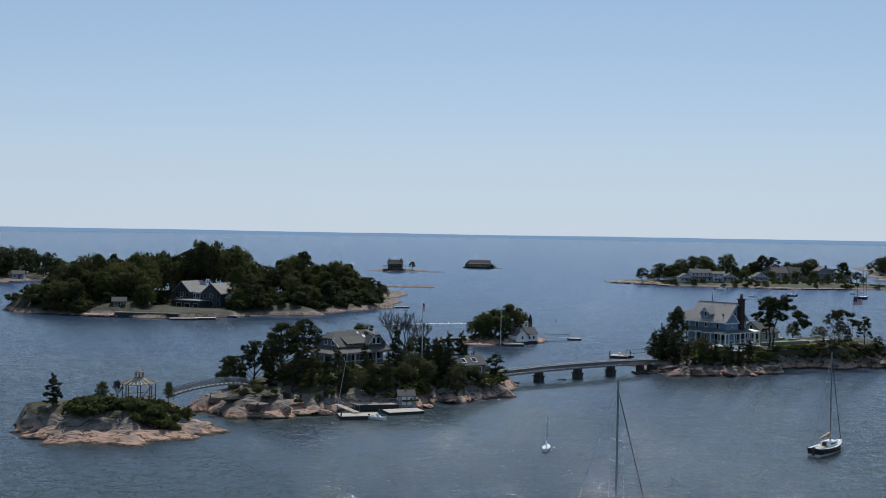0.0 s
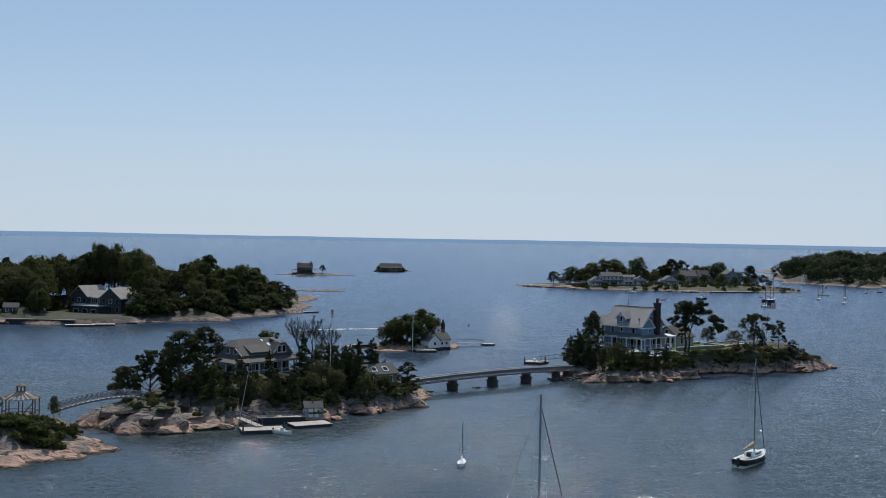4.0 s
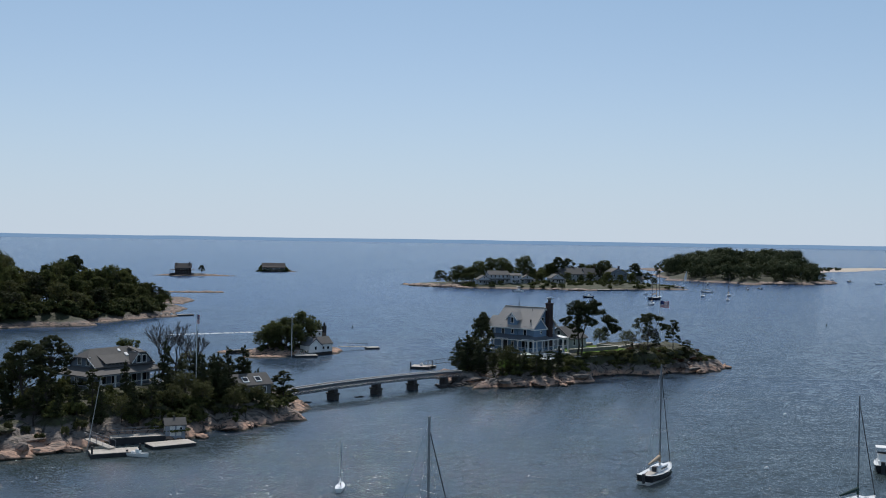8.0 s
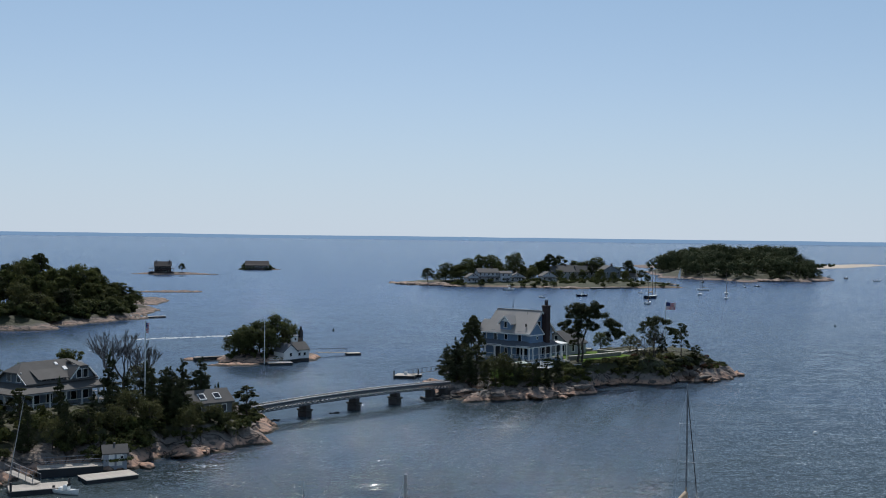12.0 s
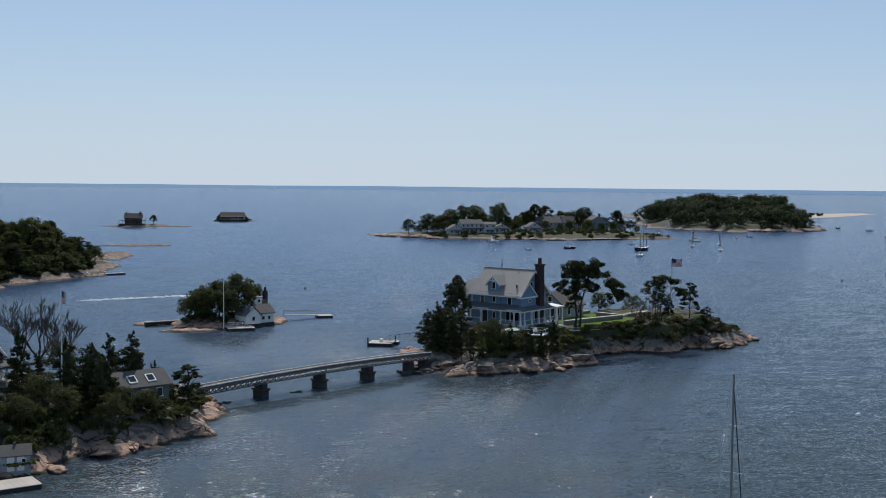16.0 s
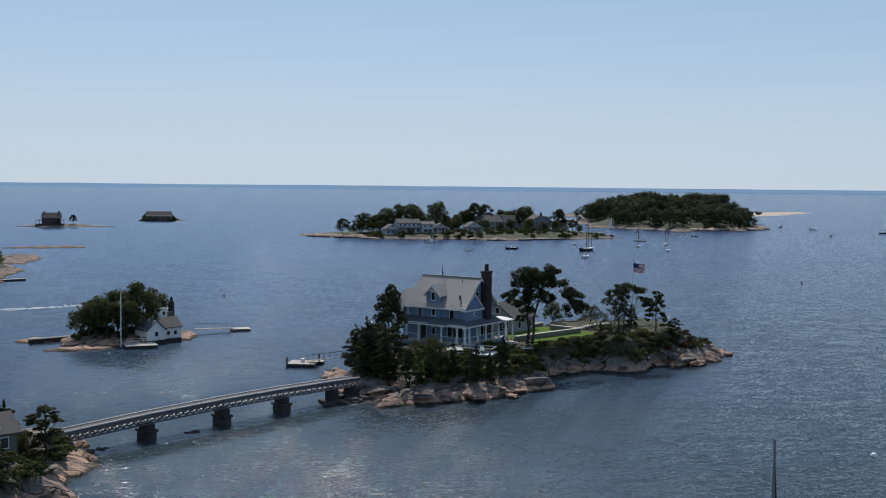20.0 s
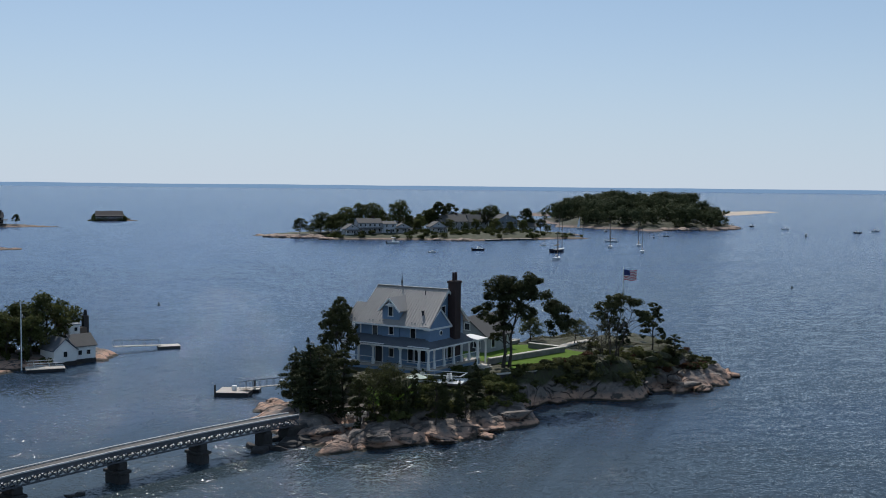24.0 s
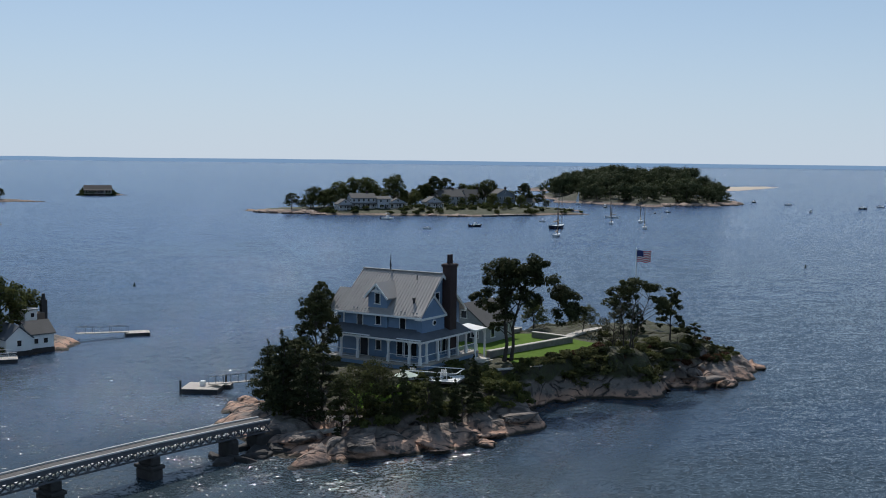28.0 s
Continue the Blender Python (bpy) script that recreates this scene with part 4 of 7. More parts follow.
# the blue house: local x runs along its front, y into the depth; z counts from the lawn at 4.7
ZB = 4.7
house = thing("house", pose(66.09, 255.95, ZB, 0, 0, -49.5), "blue clapboard house with white trim and metal roof", "house")
FX0, FX1, FY0, FY1 = -12.2, -1.9, 2.2, 10.8  # walls
ZE, ZR, YR = 10.4 - ZB, 14.8 - ZB, 6.5
KR = (ZR - ZE) / (YR - 1.3)
zat = lambda y: ZE + KR * (y - 1.3)  # noqa: E731
bm = prism([(FY0, 0.4), (FY1, 0.4), (FY1, zat(FY0) - 0.2), (YR, ZR - 0.25), (FY0, zat(FY0) - 0.2)], FX1 - FX0, "x", FX0)
wall = part("wall", bm, BLUE, house)
# wing at the west end, lower roof
part("wing_wall", prism([(FY0, 0.4), (5.8, 0.4), (5.8, zat(FY0) - 0.2), (4.0, zat(4.0) - 0.25), (FY0, zat(FY0) - 0.2)], 0.9, "x", -13.1), BLUE, house)
part("foundation", box(-13.0, FX1 - 0.05, FY0 + 0.05, FY1 - 0.05, -0.6, 0.4), STONE, house)


def seamed_roof(parent, a, b, c, d, label=""):
    """A standing-seam metal roof plane a-b along the eave, d-c along the ridge, each seam a raised rib of its own."""
    a, b, c, d = (Vector(v) for v in (a, b, c, d))
    r = part("roof", slab([a, b, c, d], 0.16), METALROOF, parent, label)
    n = max(2, round((b - a).length / 0.42))
    for k in range(n + 1):
        t = k / n
        p, q = a.lerp(b, t), d.lerp(c, t)
        part("seam", beam(p + Vector((0, 0, 0.025)), q + Vector((0, 0, 0.025)), 0.035, 0.06), METALROOF, r)
    return r


seamed_roof(house, (-12.5, 1.3, ZE), (-0.95, 1.3, ZE), (-1.5, YR, ZR), (-12.5, YR, ZR))
seamed_roof(house, (-1.5, 11.7, ZE), (-12.5, 11.7, ZE), (-12.5, YR, ZR), (-1.5, YR, ZR))
seamed_roof(house, (-14.1, 1.3, ZE), (-12.5, 1.3, ZE), (-12.5, 4.0, zat(4.0)), (-14.1, 4.0, zat(4.0)))
seamed_roof(house, (-12.5, 6.7, ZE), (-14.1, 6.7, ZE), (-14.1, 4.0, zat(4.0)), (-12.5, 4.0, zat(4.0)))
part("ridge_cap", beam((-12.55, YR, ZR + 0.04), (-1.45, YR, ZR + 0.04), 0.3, 0.1), METALROOF, house)
for y0, z0, y1, z1 in ((1.3, ZE, YR, ZR), (11.7, ZE, YR, ZR)):
    part("rake_board", beam((-1.44, y0, z0 - 0.2), (-1.44, y1, z1 - 0.2), 0.08, 0.28), WHITE, house)
    part("rake_board", beam((-12.56, y0, z0 - 0.2), (-12.56, y1, z1 - 0.2), 0.08, 0.28), WHITE, house)
part("fascia", beam((-14.1, 1.27, ZE - 0.14), (-0.95, 1.27, ZE - 0.14), 0.08, 0.2), WHITE, house)
part("frieze_board", box(-12.2, -1.85, 2.12, 2.2, ZE + 0.2, ZE + 0.5), WHITE, house)
for x in (-10.5, -8.9, -4.0, -2.4, -13.4):  # short snow guards near the eave
    for k in range(2):
        part("snow_guard", box(x + k * 0.5, x + k * 0.5 + 0.2, 1.66, 1.72, zat(1.7) + 0.02, zat(1.7) + 0.12), STEEL, house)
# wall dormer and the shallow bay under it
DX0, DX1, DA = -8.6, -6.0, 13.7 - ZB
DM = (DX0 + DX1) / 2
dormer = part("dormer", prism([(DX0, 3.9), (DX1, 3.9), (DX1, DA - 1.35), (DM, DA - 0.15), (DX0, DA - 1.35)], 4.0, "y", 1.98), BLUE, house)
for s, xe in ((-1, DX0 - 0.35), (1, DX1 + 0.35)):
    ze = DA - 1.35 - 0.35 * 0.92
    r = part("dormer_roof", slab([(xe, 1.55, ze + 0.1), (xe, 5.2, ze + 0.1), (DM, 6.2, DA + 0.1), (DM, 1.55, DA + 0.1)], 0.14), METALROOF, dormer)
    part("dormer_rake", beam((xe, 1.52, ze - 0.03), (DM, 1.52, DA - 0.03), 0.07, 0.2), WHITE, dormer)
part("bargeboard", prism([(DM - 0.75, DA - 0.95), (DM + 0.75, DA - 0.95), (DM + 0.62, DA - 0.8), (DM, DA - 0.62), (DM - 0.62, DA - 0.8)], 0.06, "y", 1.6), WHITE, dormer)
part("king_post", box(DM - 0.05, DM + 0.05, 1.58, 1.66, DA - 0.8, DA - 0.15), WHITE, dormer)
part("band", box(DX0 - 0.05, DX1 + 0.05, 1.88, 1.98, ZE + 0.1, ZE + 0.35), WHITE, dormer)
window(house, wall_pose("s", DM, 1.97, 12.0 - ZB), 0.62, 1.15)
window(house, wall_pose("s", -7.2, 1.97, 9.55 - ZB), 0.6, 0.95)
window(house, wall_pose("s", -9.9, 2.19, 9.3 - ZB), 0.72, 1.42)
window(house, wall_pose("s", -4.0, 2.19, 9.3 - ZB), 0.72, 1.42)
window(house, wall_pose("s", -7.3, 2.19, 6.7 - ZB), 0.62, 1.05)
for x in (-4.35, -3.3, -1.55):
    window(house, wall_pose("s", x + (-0.9 if x > -2 else 0), 2.19, 6.6 - ZB), 0.75, 1.75)
door = part("door", box(-9.75, -8.75, 2.1, 2.22, 0.7, 2.85), DARK, house, "dark panelled front door")
part("door_frame", box(-9.87, -8.63, 2.12, 2.2, 0.65, 2.98), WHITE, house)
# side bay towards the east with its own small gable
part("bay_wall", prism([(1.9, 0.6), (6.5, 0.6), (6.5, ZE - 0.05), (4.2, 12.3 - ZB), (1.9, ZE - 0.05)], 0.7, "x", -1.95), BLUE, house)
for y0, z0 in ((1.35, ZE - 0.05), (6.9, ZE - 0.25)):
    part("bay_rake", beam((-1.2, y0, z0), (-1.2, 4.2, 12.5 - ZB), 0.1, 0.22), WHITE, house)
    part("bay_roof", slab([(-2.0, y0, z0 + 0.16), (-1.15, y0, z0 + 0.16), (-1.15, 4.2, 12.7 - ZB), (-2.0, 4.2, 12.7 - ZB)], 0.12), METALROOF, house)
part("bay_cornice", box(-1.98, -1.1, 1.5, 6.9, ZE - 0.42, ZE - 0.2), WHITE, house)
bm = bar((-1.28, 4.3, 9.5 - ZB), (-1.14, 4.3, 9.5 - ZB), 0.36, None, 14)
oval = part("oval_window", bm, WHITE, house)
part("pane", bar((-1.24, 4.3, 9.5 - ZB), (-1.12, 4.3, 9.5 - ZB), 0.25, None, 14), GLASS, oval)
window(house, wall_pose("e", 5.9, -1.89, 12.0 - ZB), 0.8, 1.3)
window(house, wall_pose("e", 9.6, -1.89, 9.3 - ZB), 0.7, 1.3)
for y in (5.2, 6.4, 9.4):
    window(house, wall_pose("e", y, -1.24 if y < 6.6 else -1.89, 6.6 - ZB), 0.8, 1.75)
# chimney with pots
ch = part("chimney", box(-1.85, -0.75, 6.95, 8.35, 0.4, 15.9 - ZB, None, 0.03), BRICK, house, "tall dark red brick chimney")
part("chimney_cap", box(-1.97, -0.63, 6.83, 8.47, 15.55 - ZB, 15.85 - ZB, None, 0.03), BRICK, ch)
for y in (7.35, 7.95):
    part("chimney_pot", bar((-1.3, y, 15.85 - ZB), (-1.3, y, 16.95 - ZB), 0.19, None, 10, 0.15), BRICK, ch)
# finial and a vent
part("finial", bar((-8.7, YR, ZR), (-8.7, YR, ZR + 1.9), 0.1, None, 8, 0.02), DARK, house, "dark metal spire finial")
part("finial_ball", bar((-8.7, YR, ZR + 0.5), (-8.7, YR, ZR + 0.75), 0.17, None, 10, 0.1), DARK, house)
part("vent_pipe", bar((-3.0, 2.9, zat(2.9) - 0.1), (-3.0, 2.9, zat(2.9) + 0.55), 0.12, None, 8, 0.2), DARK, house)
part("vent_pipe", bar((-4.4, 5.6, zat(5.6) - 0.1), (-4.4, 5.6, zat(5.6) + 0.5), 0.06, None, 8), DARK, house)
# porch round the front and the east side
PE, PF, PT = 8.06 - ZB, 5.35 - ZB, 8.85 - ZB
part("porch_roof", slab([(-13.6, 0, PE), (0, 0, PE), (-1.9, FY0, PT), (-13.6, FY0, PT)], 0.12), PORCHROOF, house, "dark wraparound porch roof")
part("porch_roof", slab([(0, 0, PE), (0, 10.4, PE), (-1.9, 10.4, PT), (-1.9, FY0, PT)], 0.12), PORCHROOF, house)
canopy = part("porch_canopy", slab([(0.7, 10.3, PE + 0.02), (0.7, 12.9, PE + 0.02), (-1.9, 12.9, PE + 0.34), (-1.9, 10.3, PE + 0.34)], 0.16), WHITE, house, "white canopy over the porch steps")
for y in (10.5, 12.7):
    part("canopy_post", box(0.4, 0.58, y - 0.09, y + 0.09, -0.6, PE - 0.1), WHITE, canopy)
    part("canopy_bracket", prism([(0.4, PE - 0.2), (-0.2, PE - 0.2), (0.2, PE - 0.32), (0.4, PE - 0.7)], 0.06, "y", y - 0.03), WHITE, canopy)
part("porch_fascia", beam((-13.6, 0.02, PE - 0.2), (0.02, 0.02, PE - 0.2), 0.1, 0.2), WHITE, house)
part("porch_fascia", beam((0.0, 0.02, PE - 0.2), (0.0, 12.6, PE - 0.2), 0.1, 0.2), WHITE, house)
for x0, x1 in ((-13.6, -7.0), (-3.3, -0.15)):  # white gutter guards over the steps
    part("gutter", box(x0, x1, -0.12, 0.14, PE - 0.02, PE + 0.07), WHITE, house)
part("porch_floor", box(-13.4, -0.2, 0.2, FY0, PF - 0.25, PF), PLANK, house)
part("porch_floor", box(FX1, -0.2, FY0, 12.6, PF - 0.25, PF), PLANK, house)
part("porch_skirt", box(-13.3, -0.3, 0.28, 0.36, -0.7, PF - 0.25), BLUE, house)
part("porch_skirt", box(-0.36, -0.28, 0.36, 12.5, -0.7, PF - 0.25), BLUE, house)


def porch_post(x, y):
    p = part("post", box(x - 0.1, x + 0.1, y - 0.1, y + 0.1, PF, PE - 0.1), WHITE, house)
    part("post_base", box(x - 0.15, x + 0.15, y - 0.15, y + 0.15, PF, PF + 0.75), WHITE, p)
    part("post_capital", box(x - 0.15, x + 0.15, y - 0.15, y + 0.15, PE - 0.5, PE - 0.36), WHITE, p)


def rail(a, b, parent, z0, n, mat=None, h=0.9, infill=None):
    """A railing between two posts: two rails and single balusters."""
    a, b = Vector(a), Vector(b)
    up = Vector((0, 0, 1))
    r = part("railing", beam(a + up * (z0 + h), b + up * (z0 + h), 0.09, 0.07), mat or WHITE, parent)
    part("bottom_rail", beam(a + up * (z0 + 0.15), b + up * (z0 + 0.15), 0.06, 0.05), mat or WHITE, r)
    for k in range(1, n):
        p = a.lerp(b, k / n)
        part("baluster", beam(p + up * (z0 + 0.15), p + up * (z0 + h), 0.035, 0.035), infill or mat or WHITE, r)


FRONT_POSTS = (-13.4, -11.2, -8.9, -4.7, -1.9, -0.5)
SIDE_POSTS = (1.7, 4.0, 6.3, 8.2, 10.1, 12.4)
for x in FRONT_POSTS:
    porch_post(x, 0.4)
for y in SIDE_POSTS:
    porch_post(-0.5, y)
for a, b in zip(FRONT_POSTS, FRONT_POSTS[1:]):
    if a != -8.9:
        rail((a + 0.1, 0.4, 0), (b - 0.1, 0.4, 0), house, PF, int((b - a) / 0.16), infill=BLUE)
    # curved brackets under the fascia
    for x, s in ((a, 1), (b, -1)):
        part("bracket", prism([(x + s * 0.1, PE - 0.3), (x + s * 0.7, PE - 0.3), (x + s * 0.3, PE - 0.42), (x + s * 0.1, PE - 0.8)], 0.06, "y", 0.37), WHITE, house)
for a, b in zip((0.4, *SIDE_POSTS), SIDE_POSTS):
    rail((-0.5, a + 0.1, 0), (-0.5, b - 0.1, 0), house, PF, int((b - a) / 0.16), infill=BLUE)
    for y, s in ((a, 1), (b, -1)):
        part("bracket", prism([(y + s * 0.1, PE - 0.3), (y + s * 0.6, PE - 0.3), (y + s * 0.26, PE - 0.42), (y + s * 0.1, PE - 0.75)], 0.06, "x", -0.53), WHITE, house)
# balcony on the west corner of the upper floor
part("balcony_floor", box(-14.0, -12.2, 2.3, 6.0, 8.75 - ZB, 8.9 - ZB), WHITE, house)
rail((-13.9, 2.4, 0), (-13.9, 5.9, 0), house, 8.9 - ZB, 14)
rail((-13.9, 2.4, 0), (-13.2, 2.4, 0), house, 8.9 - ZB, 4)
part("post", box(-13.98, -13.8, 2.32, 2.5, 8.9 - ZB, ZE + 0.4), WHITE, house)
# corner boards and clapboards of the front and the east gable
for x, y in ((FX0, FY0), (FX1, FY0)):
    part("corner_board", box(x - 0.1, x + 0.1, y - 0.06, y + 0.06, 4.2, ZE + 0.3), WHITE, house)

# small grey garage behind the house
simple_house(pose(79.8, 277.0, 4.5, 0, 0, -49.5), 6.4, 7.0, 2.7, 5.1, GREYWALL, SHINGLE, "small grey shingled outbuilding with a dark gabled roof", 1, 2, "y", name="outbuilding")

# the grey cottage: local x along its long porch front, y into the depth
ZC = 4.6
cot = thing("cottage", pose(-19.0, 202.0, ZC, 0, 0, 44), "blue-grey shingled cottage with a wide grey porch roof", "house")
CE, CP = 7.75 - ZC, 8.6 - ZC
part("wall", box(1.9, 12.6, 1.9, 8.2, 0.0, 8.9 - ZC), SLATEWALL, cot)
part("gable_wall", prism([(1.9, 8.9 - ZC), (8.2, 8.9 - ZC), (8.2, 8.95 - ZC), (6.4, 10.1 - ZC), (3.7, 10.1 - ZC), (1.9, 8.95 - ZC)], 10.7, "x", 1.9), SLATEWALL, cot)
roof = part("roof", slab([(1.4, 1.3, 8.75 - ZC), (13.1, 1.3, 8.75 - ZC), (13.1, 3.3, 10.136 - ZC), (10.85, 5.05, 11.35 - ZC), (3.2, 5.05, 11.35 - ZC), (1.4, 3.3, 10.136 - ZC)], 0.2), SHINGLE, cot)
part("roof", slab([(13.1, 8.8, 8.75 - ZC), (1.4, 8.8, 8.75 - ZC), (1.4, 6.8, 10.136 - ZC), (3.2, 5.05, 11.35 - ZC), (10.85, 5.05, 11.35 - ZC), (13.1, 6.8, 10.136 - ZC)], 0.2), SHINGLE, cot)
part("roof_hip", slab([(1.4, 3.3, 10.14 - ZC), (3.2, 5.05, 11.35 - ZC), (1.4, 6.8, 10.14 - ZC)], 0.2), SHINGLE, cot)
part("roof_hip", slab([(13.1, 6.8, 10.14 - ZC), (10.85, 5.05, 11.35 - ZC), (13.1, 3.3, 10.14 - ZC)], 0.2), SHINGLE, cot)
for y0, y1, z1 in ((1.3, 3.3, 10.14), (8.8, 6.8, 10.14)):
    for x in (1.36, 13.14):
        part("rake_board", beam((x, y0, 8.65 - ZC), (x, y1, z1 - 0.1 - ZC), 0.07, 0.14), WHITE, cot)
# shed dormer across the front
part("dormer", prism([(1.7, 8.6 - ZC), (3.0, 8.6 - ZC), (3.0, 9.85 - ZC), (1.7, 9.15 - ZC)], 4.4, "x", 3.6), SLATEWALL, cot)
part("dormer_roof", slab([(3.4, 1.35, 9.22 - ZC), (8.2, 1.35, 9.22 - ZC), (8.2, 3.5, 10.36 - ZC), (3.4, 3.5, 10.36 - ZC)], 0.1), SHINGLE, cot)
for x in (4.4, 5.8, 7.2):
    window(cot, wall_pose("s", x, 1.69, 8.92 - ZC), 0.7, 0.34)
# clipped cross gable towards the water
part("cross_gable", prism([(8.6, 8.6 - ZC), (12.4, 8.6 - ZC), (12.4, 9.3 - ZC), (11.3, 10.5 - ZC), (9.7, 10.5 - ZC), (8.6, 9.3 - ZC)], 3.4, "y", 1.5), SLATEWALL, cot)
for pts in (((8.3, 9.0), (9.75, 10.62)), ((12.7, 9.0), (11.25, 10.62))):
    (x0, z0), (x1, z1) = pts
    part("cross_roof", slab([(x0, 1.1, z0 - ZC), (x0, 4.6, z0 - ZC), (x1, 4.6, z1 - ZC), (x1, 1.1, z1 - ZC)], 0.14), SHINGLE, cot)
    part("rake_board", beam((x0, 1.08, z0 - 0.12 - ZC), (x1, 1.08, z1 - 0.12 - ZC), 0.06, 0.13), WHITE, cot)
part("cross_hip", slab([(9.75, 1.1, 10.64 - ZC), (11.25, 1.1, 10.64 - ZC), (10.9, 4.6, 11.3 - ZC), (10.1, 4.6, 11.3 - ZC)], 0.14), SHINGLE, cot)
for x in (9.95, 11.05):
    window(cot, wall_pose("s", x, 1.49, 9.5 - ZC), 0.75, 1.15)
for y in (3.7, 5.9):
    window(cot, wall_pose("w", y, 1.88, 9.5 - ZC), 0.85, 1.2)
for y in (5.0,):
    window(cot, wall_pose("e", y, 12.62, 9.5 - ZC), 1.4, 1.2)
part("east_bay", prism([(2.6, 8.8 - ZC), (7.4, 8.8 - ZC), (7.4, 9.5 - ZC), (5.0, 10.85 - ZC), (2.6, 9.5 - ZC)], 0.6, "x", 12.4), SLATEWALL, cot)
for x in (3.4, 5.4, 7.4, 9.4, 11.4):
    window(cot, wall_pose("s", x, 1.89, 6.6 - ZC), 0.9, 1.5)
for y in (3.4, 6.6):
    window(cot, wall_pose("w", y, 1.88, 6.6 - ZC), 0.9, 1.4)
    window(cot, wall_pose("e", y, 12.62, 6.6 - ZC), 0.9, 1.4)
PX0, PX1, PY0, PY1 = -1.4, 15.8, -0.5, 8.8  # eaves of the wide porch roof
part("porch_roof", slab([(PX0, PY0, CE), (PX1, PY0, CE), (12.6, 1.9, CP), (1.9, 1.9, CP)], 0.14), SHINGLE, cot, "broad grey shingled porch roof")
part("porch_roof", slab([(PX0, PY1, CE), (PX0, PY0, CE), (1.9, 1.9, CP), (1.9, 8.2, CP)], 0.14), SHINGLE, cot)
part("porch_roof", slab([(PX1, PY0, CE), (PX1, PY1, CE), (12.6, 8.2, CP), (12.6, 1.9, CP)], 0.14), SHINGLE, cot)
part("porch_fascia", beam((PX0, PY0 + 0.02, CE - 0.2), (PX1, PY0 + 0.02, CE - 0.2), 0.08, 0.16), GREYWALL, cot)
for x in (PX0 + 0.02, PX1 - 0.02):
    part("porch_fascia", beam((x, PY0, CE - 0.2), (x, PY1, CE - 0.2), 0.08, 0.16), GREYWALL, cot)
CF = 5.3 - ZC
part("porch_floor", box(PX0 + 0.4, PX1 - 0.4, PY0 + 0.4, 8.4, CF - 0.2, CF), PLANK, cot)
part("porch_skirt", box(PX0 + 0.5, PX1 - 0.5, PY0 + 0.5, 8.3, -1.2, CF - 0.2), SLATEWALL, cot)
xs = (PX0 + 0.5, 1.6, 4.2, 6.8, 9.4, 12.2, PX1 - 0.5)
for x in xs:
    part("post", box(x - 0.09, x + 0.09, PY0 + 0.45, PY0 + 0.63, CF, CE - 0.1), WHITE, cot)
ys = (2.8, 5.6, 8.2)
for y in ys:
    for x in (xs[0], xs[-1]):
        part("post", box(x - 0.09, x + 0.09, y - 0.09, y + 0.09, CF, CE - 0.1), WHITE, cot)
for a, b in zip(xs, xs[1:]):
    rail((a + 0.1, PY0 + 0.54, 0), (b - 0.1, PY0 + 0.54, 0), cot, CF, 12, infill=GREYWALL)
for a, b in zip((PY0 + 0.54, *ys), ys):
    for x in (xs[0], xs[-1]):
        rail((x, a + 0.1, 0), (x, b - 0.1, 0), cot, CF, 12, infill=GREYWALL)
for x, y, w in ((8.2, 4.3, 0.22), (9.0, 3.4, 0.3)):
    z = 8.85 - ZC + (y - 1.3) * 0.693
    part("skylight", slab([(x - w, y - w, z - w * 0.693), (x + w, y - w, z - w * 0.693), (x + w, y + w, z + w * 0.693), (x - w, y + w, z + w * 0.693)], 0.14), WHITE, cot)

# low studio with two skylights by the bridge
st = thing("studio", pose(4.6, 210.0, 3.3, 0, 0, 30) @ Matrix.Diagonal((0.88, 0.88, 0.88, 1)), "low grey studio with a dark roof and two skylights", "outbuilding")
part("wall", gable_body(-3.6, 3.6, -2.4, 2.4, -2.6, 2.6, 4.2), DARKWALL, st)
r = part("roof", gable_roof(-3.6, 3.6, -2.4, 2.4, 2.6, 4.2, 0.4, 0.18), SHINGLE, st)
for x in (-1.4, 1.3):
    sk = part("skylight", slab([(x - 0.62, -2.1, 2.93), (x + 0.62, -2.1, 2.93), (x + 0.62, -0.95, 3.7), (x - 0.62, -0.95, 3.7)], 0.14), WHITE, st)
    part("pane", slab([(x - 0.48, -1.98, 3.03), (x + 0.48, -1.98, 3.03), (x + 0.48, -1.08, 3.63), (x - 0.48, -1.08, 3.63)], 0.06), GLASS, sk)
for x in (-2.4, 0.0, 2.2):
    window(st, wall_pose("s", x, -2.4, 1.3), 0.8, 1.1)
window(st, wall_pose("e", 0.0, 3.6, 1.4), 1.6, 1.5)

